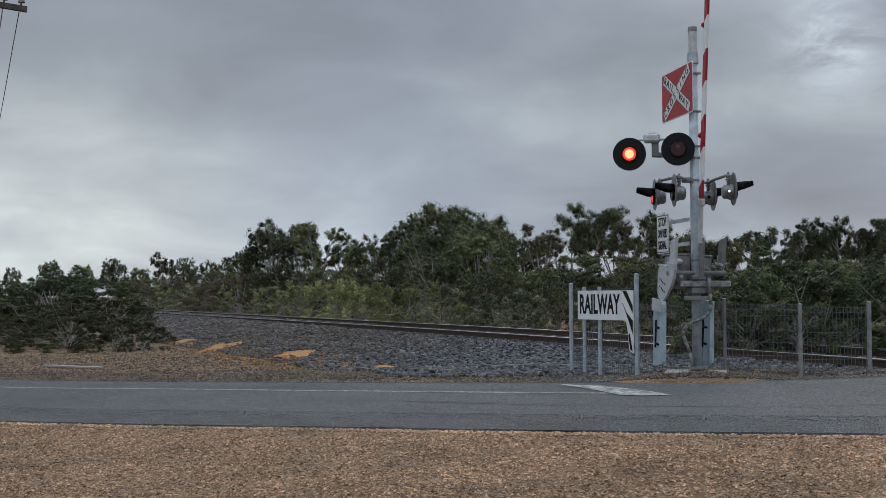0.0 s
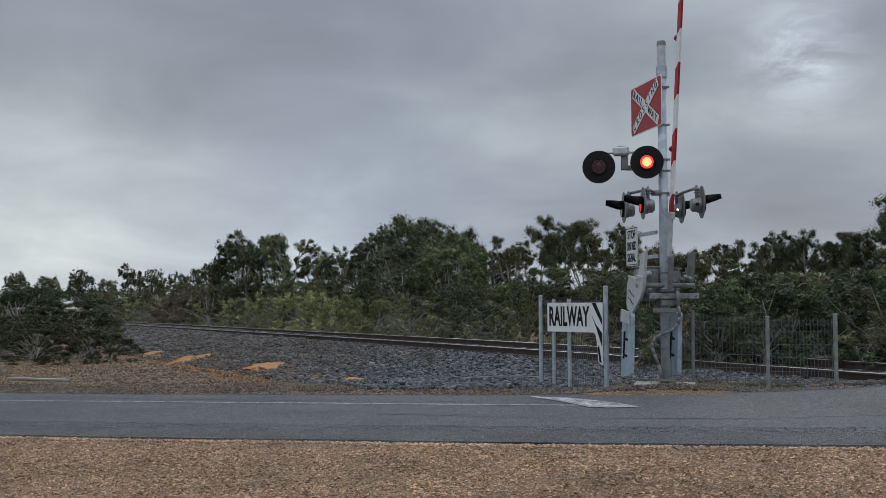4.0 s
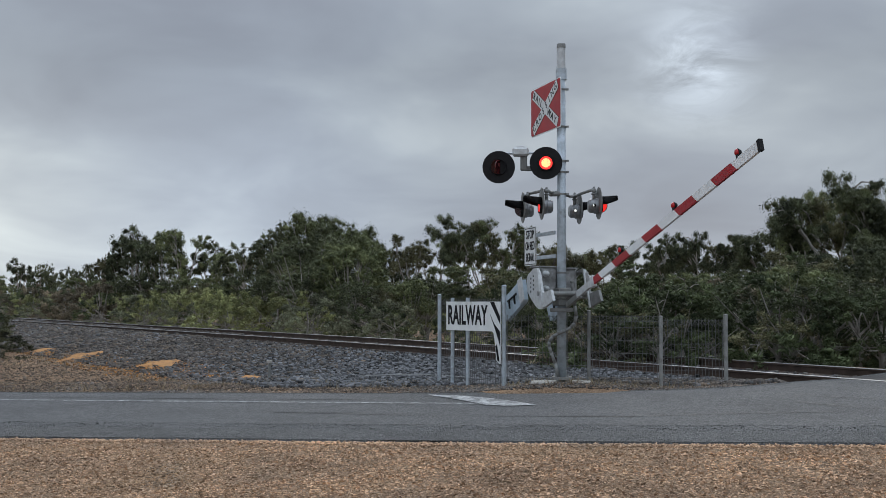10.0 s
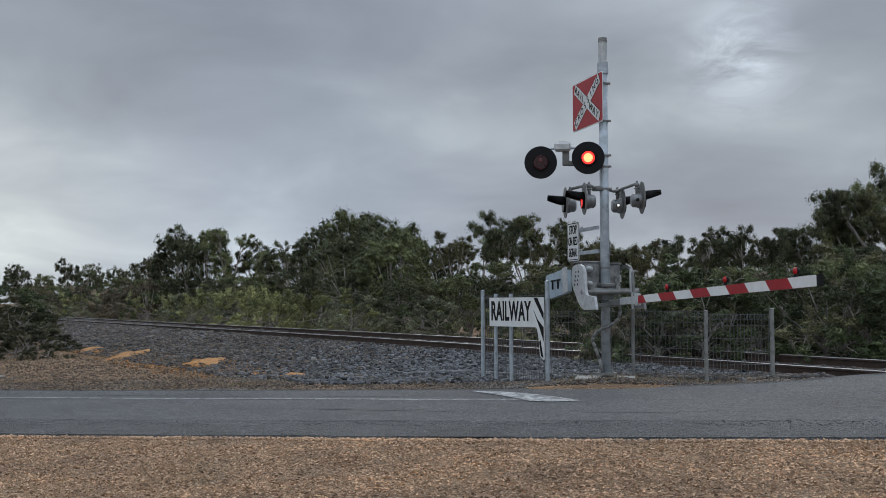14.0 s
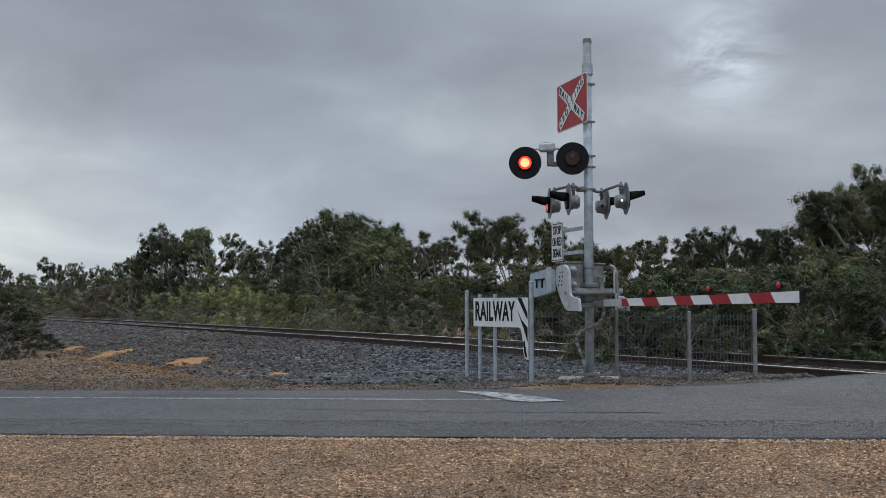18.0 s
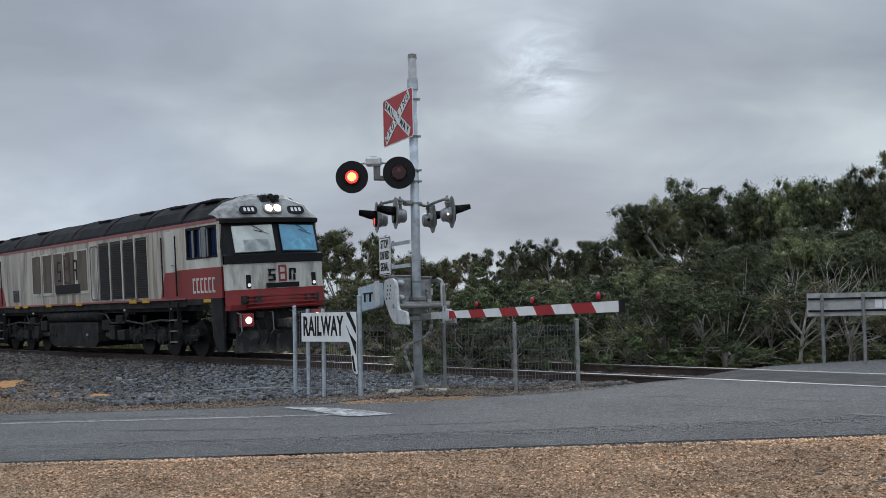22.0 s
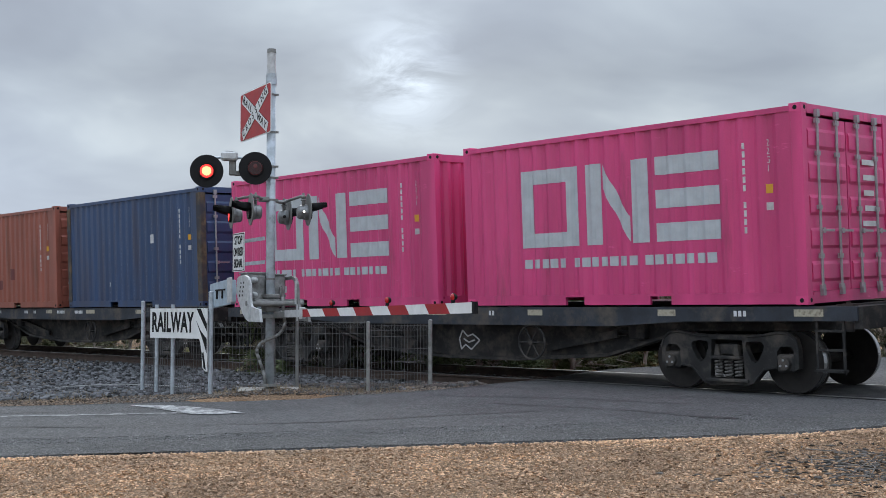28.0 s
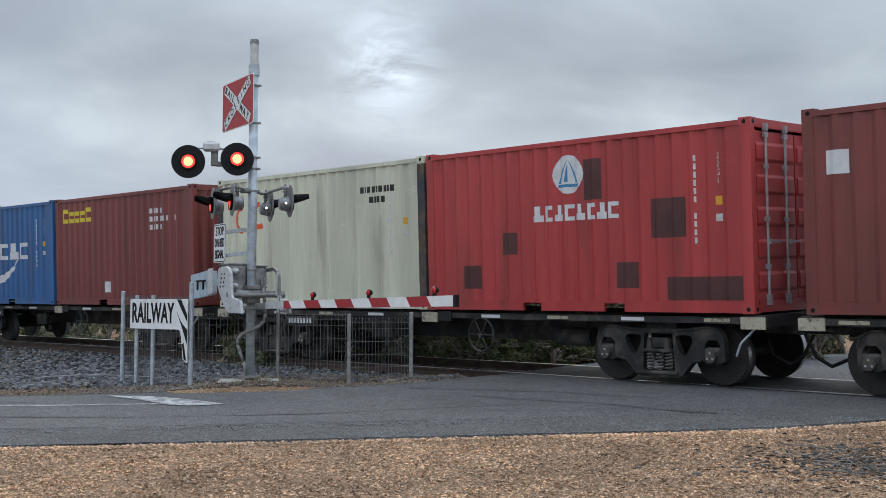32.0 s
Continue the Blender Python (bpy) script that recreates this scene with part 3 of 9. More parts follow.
def build_ballast():
    # bed is near black: shade between the stones is put into its colour
    bal = mat("gap_shade_ballast_bed", (0.018, 0.018, 0.019), 0.95, 0, 0.5, 8, 1.0, 28, world=True, dirt=(0.08, 0.06, 0.045), dirt_amt=0.15)
    stone = mat("blue_grey_ballast_stone", (0.105, 0.107, 0.113), 0.8, 0, 0.3, 1.2, 0.3, 40, world=True, island=1.0)
    xs = np.r_[np.linspace(-900, -120, 60)[:-1], np.arange(-120, -11.6, 0.5), -11.6]
    ys = np.r_[np.linspace(-6.6, -1.75, 18), np.linspace(-1.4, 1.75, 8), 2.3, 2.9, 3.5]
    gx, gy = np.meshgrid(xs, ys)
    t = toe_y(gx)
    gy = yt(gx) + np.where(gy < -1.7, -1.75 + (gy + 1.75) * ((yt(gx) - 1.75 - t + 0.3) / 4.85), gy)
    z = bank_height(gx, gy)
    i = np.arange(gx.size).reshape(gx.shape)
    f = np.stack([i[:-1, :-1], i[:-1, 1:], i[1:, 1:], i[1:, :-1]], -1).reshape(-1, 4)
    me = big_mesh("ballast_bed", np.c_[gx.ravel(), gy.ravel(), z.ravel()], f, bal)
    tagged(new("ballast_bed", me), "ballast bank under the track, near black for shade between stones", "ballast", kind="structure")
    xs2 = np.r_[-3.3, np.arange(-3, 60, 1.5)]
    gx, gy = np.meshgrid(xs2, np.r_[-2.4, -1.75, -0.8, 0, 0.8, 1.75, 2.6])
    z = zt(gx) - 0.19 + gy * 0.043 - 0.3 * (np.abs(gy) > 2)
    gy = gy + yt(gx)
    i = np.arange(gx.size).reshape(gx.shape)
    f = np.stack([i[:-1, :-1], i[:-1, 1:], i[1:, 1:], i[1:, :-1]], -1).reshape(-1, 4)
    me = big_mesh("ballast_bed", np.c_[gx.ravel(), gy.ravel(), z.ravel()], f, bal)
    tagged(new("ballast_bed", me), "ballast beyond the crossing in the bed's near-black gap shade", "ballast", kind="structure")
    # loose stones: thick near the crossing, thinner far away
    r = np.random.default_rng(11)
    n = 76000
    x = -11.7 - 75 * r.random(n) ** 2.2
    t = toe_y(x)
    line = yt(x)
    y = (line + 1.6) - (line + 1.6 - t + 0.55) * r.random(n) ** 0.8
    keep = (np.abs(np.abs(y - line) - 0.753) > 0.10)
    for h in HEAPS:                            # sand lies over the stones here
        keep &= ~((heap_at(h, x, y) < 0.75) & (r.random(n) < 0.72))
    x, y, line = x[keep], y[keep], line[keep]
    z = bank_height(x, y)
    z = np.maximum(z, ground_height_fast(x, y))
    s = r.uniform(0.024, 0.050, len(x)) * np.where(x < -40, 1.5, 1)
    brown = r.random(len(x)) < 0.85 * np.clip((-x - 22 + 1.2 * (line - 3 - y)) / 11, 0, 1) + 0.8 * (x > -14.2)
    dull = mat("brown_grey_ballast_stone", (0.105, 0.090, 0.078), 0.85, 0, 0.35, 1.2, 0.3, 40, world=True, island=0.6, dirt=(0.16, 0.115, 0.08), dirt_amt=0.35)
    p = np.c_[x, y, z + s * r.uniform(-0.25, 0.75, len(x))]
    scatter("ballast_stones", p[~brown], s[~brown], rock_shapes(8, 3), stone, "loose blue-grey crushed ballast stones", "ballast")
    scatter("ballast_stones", p[brown], s[brown], rock_shapes(8, 4), dull, "dull brown-grey ballast stones mixed with earth", "ballast")


def ground_height_fast(x, y):
    return ground_height(np.c_[x, y])


def build_gravel():
    peb = mat("tan_gravel_pebble", (0.55, 0.365, 0.24), 0.9, 0, 0.25, 1.0, 0.2, 40, world=True, island=0.5, dirt=(0.36, 0.26, 0.18), dirt_amt=0.3, dirt_scale=0.5, col2=(0.60, 0.38, 0.23))
    r = np.random.default_rng(5)
    n = 190000
    az = np.radians(r.uniform(20, 89, n))
    d = 6.3 + 9 * r.random(n) ** 0.95
    p = np.c_[-np.sin(az) * d, np.cos(az) * d]
    near = -side_of(NEAR_EDGE, p)
    p = p[near > 0.05]
    p = p[p[:, 1] < 13.4]
    z = ground_height(p)
    s = 0.005 + 0.014 * r.random(len(p)) ** 2.4
    scatter("roadside_gravel", np.c_[p, z + 0.002], s, rock_shapes(9, 9, None), peb, "loose orange and brown roadside gravel", "gravel")
    # a denser drift of gravel against the broken road edge
    i = r.integers(0, len(road_a) - 1, 60000)
    w = r.random(60000)[:, None]
    e = road_a[i] * (1 - w) + road_a[i + 1] * w
    o = (road_a[i] - road_b[i]); o /= np.linalg.norm(o, axis=1)[:, None]
    e = e + o * (0.03 + 0.22 * r.random((60000, 1)) ** 1.5)
    e = e[(np.hypot(e[:, 0], e[:, 1]) < 16) & (e[:, 0] < 0.5)][:9000]
    scatter("edge_gravel", np.c_[e, ground_height(e) + 0.006], 0.006 + 0.018 * r.random(len(e)) ** 1.7, rock_shapes(5, 14, 0), peb, "loose orange gravel drifted against the road edge", "gravel")
    # far side verge between road and bank
    n = 26000
    x = -11.6 - 26 * r.random(n)
    lo = np.interp(x, [q[0] for q in FAR_EDGE[:11]], [q[1] for q in FAR_EDGE[:11]])
    y = lo + 0.05 + (toe_y(x) + 0.5 - lo) * r.random(n)
    p = np.c_[x, y]
    z = ground_height(p)
    s = r.uniform(0.012, 0.03, n)
    peb2 = mat("brown_verge_pebble", (0.165, 0.120, 0.085), 0.9, 0, 0.35, 0.9, 0.2, 40, world=True, island=0.7, dirt=(0.16, 0.145, 0.13), dirt_amt=0.4, dirt_scale=0.6)
    m = 9000                                   # grey stones trodden in round the fence and the mast
    w = np.c_[r.uniform(-16.4, -11.7, m), r.uniform(8.8, 13.2, m)]
    w = w[(side_of(FAR_EDGE, w) > 0.03) & (w[:, 1] < toe_y(w[:, 0]) + 0.6)]
    scatter("trodden_stones", np.c_[w, ground_height(w) + 0.004], r.uniform(0.010, 0.026, len(w)), rock_shapes(6, 27, 0), mat("grey_trodden_stone", (0.125, 0.115, 0.105), 0.9, 0, 0.35, 1.2, 0.2, 40, world=True, island=0.6), "grey-brown stones trodden in round the fence", "gravel")
    bits = np.random.default_rng(33)
    m = 9000
    q = p[bits.integers(0, len(p), m)] + bits.normal(size=(m, 2)) * 0.1
    lit = mat("dark_leaf_litter", (0.075, 0.056, 0.042), 0.9, 0, 0.4, 1.5, 0.2, 40, world=True, island=0.6, dirt=(0.13, 0.085, 0.05), dirt_amt=0.3, dirt_scale=0.8)
    sh = [(v * np.array([1.6, 0.7, 0.25]), f) for v, f in rock_shapes(5, 23, 0)]
    scatter("leaf_litter", np.c_[q, ground_height(q) + 0.006], bits.uniform(0.012, 0.032, m), sh, lit, "dark fallen bark and leaf litter on the verge", "leaf litter")
    scatter("verge_gravel", np.c_[p, z + 0.004], s, rock_shapes(5, 19, 0), peb2, "brown stones and litter on the verge", "gravel")


build_ground()
road_a, road_b = build_road()
build_track()
build_ballast()
build_gravel()


def build_markings():
    # worn white edge line, a widening stop mark at its end
    f = np.array([(-60, -31.0), (-24, -1.3), (-20.1, 1.86), (-18.0, 3.75), (-15.4, 5.75), (-13.3, 7.3), (-12.2, 8.15)])
    d = dense(f, 0.5)
    nrm = np.array([-0.62, 0.785])
    for u in (0.0, 0.062):                     # the middle of the line is worn away
        road_strip("road_marking", d + nrm * u, d + nrm * (u + 0.04), 0.006, road_white, "worn white edge line on the asphalt")
    a = np.array([(-13.68, 8.30), (-13.0, 8.27), (-12.4, 8.20), (-12.0, 8.12), (-11.7, 8.27), (-11.52, 8.56)])
    b = np.array([(-13.66, 8.33), (-13.2, 8.56), (-12.7, 8.62), (-12.3, 8.63), (-11.9, 8.61), (-11.50, 8.58)])
    road_strip("road_marking", a, b, 0.009, road_white, "worn white holding mark on the asphalt")
    tar = mat("dark_tar_seam", (0.03, 0.03, 0.03), 0.6, 0, 0.3, 20, 0.2, 60, world=True)
    def seam(pts, w):
        d = dense(pts, 0.25)
        t = np.gradient(d, axis=0); t /= np.linalg.norm(t, axis=1)[:, None]
        q = np.c_[-t[:, 1], t[:, 0]]
        ww = np.array([w * (0.45 + 0.9 * abs(noise.noise((i * 0.35, w * 30, 0)))) for i in range(len(d))])[:, None]
        j = np.array([0.05 * noise.noise((i * 0.2, w * 50, 4)) for i in range(len(d))])[:, None]
        o = road_strip("road_seam", d + q * (j - ww / 2), d + q * (j + ww / 2), 0.006, tar, "dark tar seam in the asphalt")
    seam([(-13.5, 5.9), (-11.6, 7.1), (-9.9, 8.5), (-8.5, 10.5)], 0.05)
    seam([(-12.5, 5.4), (-10.6, 6.9), (-9.2, 8.3)], 0.03)
    seam([(-10.9, 11.2), (-9.0, 11.9), (-7.5, 12.0)], 0.05)
    seam([(-9.5, 10.9), (-7.6, 11.1), (-6.4, 10.9)], 0.04)
    seam([(-6.75, 11.0), (-6.2, 11.0)], 0.2)
    seam([(-24, -0.6), (-19.5, 3.2), (-15.8, 6.0), (-13.6, 7.6)], 0.045)
    seam([(-22, -1.2), (-17.2, 3.0), (-14.0, 5.6), (-11.5, 7.4), (-9.6, 9.3)], 0.02)
    seam([(-11.6, 12.6), (-9.4, 13.0), (-6.4, 12.8), (-4.6, 12.9)], 0.035)
    seam([(-8.9, 9.5), (-7.6, 10.4), (-6.7, 11.8)], 0.02)
    chips_a, chips_b = road_a[:, :], road_a + (road_b - road_a) * 0.16
    k = (road_a[:, 1] > -8) & (road_a[:, 1] < 12.5)
    road_strip("road_shoulder", chips_a[k] + (chips_a[k] - chips_b[k]) * -0.015, chips_b[k], 0.004, chip, "coarse chip seal along the road edge")


build_markings()


def build_chips():
    """Loose pale chippings that stand proud of the seal along the road edge."""
    r = np.random.default_rng(15)
    n = 24000
    k = np.nonzero((road_a[:, 1] > -3) & (road_a[:, 1] < 11))[0]
    i = r.choice(k, n)
    i2 = np.minimum(i + 1, len(road_a) - 1)
    w = r.random(n)[:, None]
    a, b = road_a[i] * (1 - w) + road_a[i2] * w, road_b[i] * (1 - w) + road_b[i2] * w
    p = a + (b - a) * (0.001 + 0.26 * r.random(n) ** 1.9)[:, None]
    s = r.uniform(0.005, 0.012, n)
    m = mat("pale_grey_chipping", (0.19, 0.187, 0.18), 0.85, 0, 0.3, 2, 0.2, 40, world=True, island=0.5)
    scatter("road_chippings", np.c_[p, road_height(p[:, 0], p[:, 1]) + 0.004], s, rock_shapes(4, 29, 0), m, "pale grey chippings in the road edge", "chippings")


build_chips()

# ---------------------------------------------------------------- crossing signals
MAST = Vector((-13.34, 10.38, 0.0))
VIEW = 52.1                                  # turn of the mast's lamp bracket: its -y looks to the side road
U_ANG = -16.0                                # the boom points this way, square to the main road
MAST_M = pose(*MAST, 0, 0, VIEW)
U_LOC = U_ANG - VIEW                         # boom direction in the mast's own space
boom_red = mat("boom_red_sheeting", (0.36, 0.008, 0.014), 0.5, 0, 0.1, 6, 0.03, 120)
boom_white = mat("boom_white_sheeting", (0.80, 0.80, 0.79), 0.4, 0, 0.06, 6, 0.03, 120, dirt=(0.6, 0.58, 0.54), dirt_amt=0.15)
lamp_grey = mat("grey_lamp_casting", (0.24, 0.245, 0.25), 0.36, 0.55, 0.2, 14, 0.1, 120)
cast_grey = mat("weathered_drive_casting", (0.36, 0.36, 0.355), 0.55, 0.25, 0.3, 6, 0.2, 80, dirt=(0.15, 0.145, 0.14), dirt_amt=0.5, dirt_scale=5)
steel_blue = mat("bluish_galvanised_plate", (0.42, 0.51, 0.58), 0.5, 0.15, 0.15, 5, 0.06, 90, dirt=(0.22, 0.25, 0.28), dirt_amt=0.3)


def disc(bm, c, axis, r, thick, seg=40):
    a = Vector(axis).normalized() * thick / 2
    return tube(bm, Vector(c) - a, Vector(c) + a, r, seg=seg)


def rounded_rect(w, h, r, k=5):
    pts = []
    for cx, cz, a0 in ((w / 2 - r, h / 2 - r, 0), (-w / 2 + r, h / 2 - r, 90), (-w / 2 + r, -h / 2 + r, 180), (w / 2 - r, -h / 2 + r, 270)):
        for i in range(k + 1):
            a = radians(a0 + 90 * i / k)
            pts.append((cx + r * math.cos(a), cz + r * math.sin(a)))
    return pts


FLASH = []          # lamp discs that turn in place of blinking, with the side on which they stand


def crossing_mast():
    m = thing("crossing_signal_mast", MAST_M, "galvanised level crossing mast with red warning lamps and signs", "crossing signal")
    bm = B(); tube(bm, (0, 0, -0.10), (0, 0, 4.40), 0.066, seg=24); part("pole", bm, galv, m, "bluish galvanised pole", True)
    bm = B(); tube(bm, (0, 0, 4.40), (0, 0, 4.56), 0.080, seg=24); part("collar", bm, galv, m, smooth=False)
    bm = B(); tube(bm, (0, 0, 4.56), (0, 0, 4.87), 0.062, seg=24); part("extension", bm, alu, m)
    bm = B(); tube(bm, (0, 0, 4.87), (0, 0, 4.93), 0.068, 0.062, seg=24); part("cap", bm, galv_dark, m)
    for z in (4.25, 3.70, 3.196, 3.033, 2.71, 1.56, 1.26, 1.02):
        bm = B(); tube(bm, (0, 0, z - 0.014), (0, 0, z + 0.014), 0.073, seg=20); box(bm, (0.085, -0.03, z), (0.045, 0.03, 0.028))
        part("clamp_band", bm, galv_dark, m)
    bm = B(); tube(bm, (0, 0, 0.015), (0, 0, 0.05), 0.15, seg=20)
    for i in range(4):
        a = radians(45 + 90 * i); tube(bm, (0.125 * math.cos(a), 0.125 * math.sin(a), 0.045), (0.125 * math.cos(a), 0.125 * math.sin(a), 0.085), 0.018, seg=6)
    part("base_flange", bm, galv_dark, m)
    # two big lamps that face the side road
    bm = B()
    pipe(bm, [(-0.93, -0.02, 3.31), (-0.62, -0.02, 3.32), (-0.24, -0.02, 3.31)], 0.017)
    part("lamp_arm", bm, galv, m)
    bm = B(); box(bm, (-0.595, -0.06, 3.33), (0.235, 0.16, 0.125), bevel=0.025); box(bm, (-0.595, -0.06, 3.40), (0.11, 0.10, 0.02), bevel=0.005)
    part("junction_box", bm, alu, m, "light grey cast junction box")
    bm = B(); box(bm, (-0.55, -0.02, 3.18), (0.10, 0.09, 0.24), bevel=0.012); box(bm, (-0.30, -0.02, 3.09), (0.46, 0.08, 0.07), bevel=0.01)
    part("lamp_bracket", bm, galv_dark, m)
    leds = [(rr, 6.283 * i / nn + rr * 9) for rr, nn in ((0.0, 1), (0.020, 6), (0.039, 11), (0.057, 15)) for i in range(nn)]
    for k, (x, z) in enumerate(((-0.911, 3.099), (-0.224, 3.151))):
        bm = B(); disc(bm, (0, 0, 0), (0, 1, 0), 0.237, 0.016, 56)
        lamp = part("warning_lamp", bm, black, m, "round black target board of a warning lamp", at=Matrix.Translation((x, -0.16, z)))
        bm = B(); tube(bm, (0, 0.01, 0), (0, 0.16, 0), 0.15, 0.12, seg=28); part("housing", bm, black, lamp, smooth=False)
        bm = B(); tube(bm, (0, -0.009, 0), (0, -0.045, 0), 0.118, 0.112, seg=36, caps=False); bmesh.ops.solidify(bm, geom=bm.faces[:], thickness=0.005)
        part("lens_rim", bm, black, lamp)
        # an added insert turns to imitate blinking: red LEDs on one face, a dark lens on the other
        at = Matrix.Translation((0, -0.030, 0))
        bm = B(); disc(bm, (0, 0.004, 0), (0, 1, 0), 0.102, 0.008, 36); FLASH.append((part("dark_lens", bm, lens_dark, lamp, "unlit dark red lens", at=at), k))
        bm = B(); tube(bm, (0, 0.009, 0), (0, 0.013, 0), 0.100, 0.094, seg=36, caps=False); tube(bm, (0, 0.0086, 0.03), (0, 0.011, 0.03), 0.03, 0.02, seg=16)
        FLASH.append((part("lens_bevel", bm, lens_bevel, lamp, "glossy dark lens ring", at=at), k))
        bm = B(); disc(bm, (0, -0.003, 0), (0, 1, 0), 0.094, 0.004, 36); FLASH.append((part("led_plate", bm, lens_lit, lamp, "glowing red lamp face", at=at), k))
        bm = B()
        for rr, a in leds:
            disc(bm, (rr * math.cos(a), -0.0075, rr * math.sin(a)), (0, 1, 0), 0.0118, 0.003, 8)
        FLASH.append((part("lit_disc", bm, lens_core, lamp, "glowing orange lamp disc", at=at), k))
    # lamps for the main road on two crooked arms
    u = Matrix.Rotation(radians(U_LOC), 4, "Z")
    bm = B(); box(bm, (-0.10, -0.03, 2.715), (0.16, 0.12, 0.07), bevel=0.012); pipe(bm, [(-0.12, -0.05, 2.72), (-0.22, -0.30, 2.745), (-0.34, 0.0, 2.75), (-0.47, 0.26, 2.75)], 0.022)
    part("crossarm", bm, galv_dark, m, "crooked galvanised lamp arm", True)
    bm = B(); pipe(bm, [(0.03, -0.02, 2.71), (0.12, 0.12, 2.69), (0.19, 0.30, 2.70), (0.28, 0.0, 2.715), (0.45, -0.30, 2.745)], 0.022)
    part("crossarm", bm, galv_dark, m, "crooked galvanised lamp arm", True)
    # x, depth, facing (degrees), which lamp pair it flashes with
    for x, y, zz, face, k in ((-0.575, 0.33, 2.525, 10.5, 0), (-0.283, -0.33, 2.525, 10.5, 1), (0.262, 0.33, 2.505, 191, 1), (0.530, -0.33, 2.525, 190, 0)):
        # the lamp's own -y looks out of the lens
        base = Matrix.Translation((x, y, zz)) @ Matrix.Rotation(radians(-90 + face), 4, "Z")
        bm = B()
        prof = [(0.012, 0.112), (0.06, 0.112), (0.075, 0.100), (0.13, 0.098), (0.155, 0.075), (0.162, 0.0)]
        for (y0, r0), (y1, r1) in zip(prof, prof[1:]):
            tube(bm, (0, y0, -0.02), (0, y1, -0.02), r0, max(r1, 0.004), seg=24, caps=False)
        lamp = part("hooded_lamp", bm, lamp_grey, m, "hooded warning lamp in a cast aluminium housing", True, at=base)
        bm = B(); tube(bm, (0, 0.07, 0.07), (0, 0.07, 0.19), 0.024, seg=10); bmesh.ops.create_uvsphere(bm, u_segments=10, v_segments=7, radius=0.038, matrix=Matrix.Translation((0, 0.07, 0.20)))
        box(bm, (0, 0.07, 0.155), (0.07, 0.07, 0.022), bevel=0.006); box(bm, (0, 0.07, 0.235), (0.03, 0.03, 0.05), bevel=0.006)
        part("knuckle", bm, galv_dark, lamp, "bolted swivel knuckle", True)
        bm = B(); disc(bm, (0, 0, 0.02), (0, 1, 0), 0.232, 0.010, 44); part("target_board", bm, galv_dark, lamp, "thin dark target disc seen edge-on")
        # hood: a long trough that slopes up and away from the lens
        bm = B(); rows = []
        for yy, rad, dz in ((-0.006, 0.115, 0.0), (-0.10, 0.112, 0.012), (-0.26, 0.100, 0.035)):
            cut_z = -0.03 + 0.34 * (-yy)
            row = []
            for i in range(15):
                a = radians(-5 + 190 * i / 14)
                row.append(bm.verts.new((rad * math.cos(a), yy, max(rad * math.sin(a) + dz, cut_z))))
            rows.append(row)
        for a, b in zip(rows, rows[1:]):
            for i in range(14):
                bm.faces.new((a[i], a[i + 1], b[i + 1], b[i]))
        bmesh.ops.solidify(bm, geom=bm.faces[:], thickness=0.005)
        part("hood", bm, black, lamp, "long black sun hood", True)
        # lit and dark lens discs turn here in place of the lamp switching
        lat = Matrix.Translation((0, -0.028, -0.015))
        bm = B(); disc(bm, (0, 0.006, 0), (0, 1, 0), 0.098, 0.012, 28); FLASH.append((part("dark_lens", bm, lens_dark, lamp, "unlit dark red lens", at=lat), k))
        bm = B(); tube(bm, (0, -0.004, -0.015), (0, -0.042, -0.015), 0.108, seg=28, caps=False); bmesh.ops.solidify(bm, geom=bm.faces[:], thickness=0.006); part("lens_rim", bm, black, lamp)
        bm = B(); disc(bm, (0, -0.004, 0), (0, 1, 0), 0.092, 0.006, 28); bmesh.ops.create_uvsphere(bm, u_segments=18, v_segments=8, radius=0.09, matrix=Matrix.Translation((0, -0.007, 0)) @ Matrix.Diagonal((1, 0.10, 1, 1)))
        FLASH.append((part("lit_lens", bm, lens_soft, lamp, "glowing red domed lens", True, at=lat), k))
        side = -1
        bm = B(); tube(bm, (side * 0.095, 0.085, -0.02), (side * 0.122, 0.085, -0.02), 0.024, seg=14); part("side_socket", bm, black, lamp, "small side indicator socket")
        # the indicator turns into its socket in place of going out
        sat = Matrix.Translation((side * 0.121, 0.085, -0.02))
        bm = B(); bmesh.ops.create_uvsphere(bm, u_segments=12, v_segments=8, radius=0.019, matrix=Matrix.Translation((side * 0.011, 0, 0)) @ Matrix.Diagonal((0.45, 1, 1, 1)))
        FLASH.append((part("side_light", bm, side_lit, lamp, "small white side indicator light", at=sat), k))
    # red cross sign
    cs = u @ Matrix.Translation((-0.40, -0.095, 4.04))
    bm = B(); prism(bm, rounded_rect(1.24, 0.735, 0.05), 0.0, 0.008, "y")
    sg = part("cross_sign", bm, white, m, "red and white railway crossing sign", at=cs)
    bm = B(); prism(bm, rounded_rect(1.21, 0.705, 0.045), -0.003, -0.0005, "y"); part("red_field", bm, redsign, sg)
    for sgn in (-1, 1):
        a = math.atan2(0.66, 1.16) * sgn
        rm = Matrix.Rotation(-a, 4, "Y")
        for w, h, y0, y1, mt, nm in ((1.16, 0.165, -0.0055, -0.0032, black, "arm_edge"), (1.15, 0.15, -0.008, -0.0058, white, "cross_arm")):
            bm = B(); prism(bm, [(-w / 2, -h / 2), (w / 2, -h / 2), (w / 2, h / 2), (-w / 2, h / 2)], y0 - 0.001 * sgn, y1 - 0.001 * sgn, "y")
            part(nm, bm, mt, sg, at=rm)
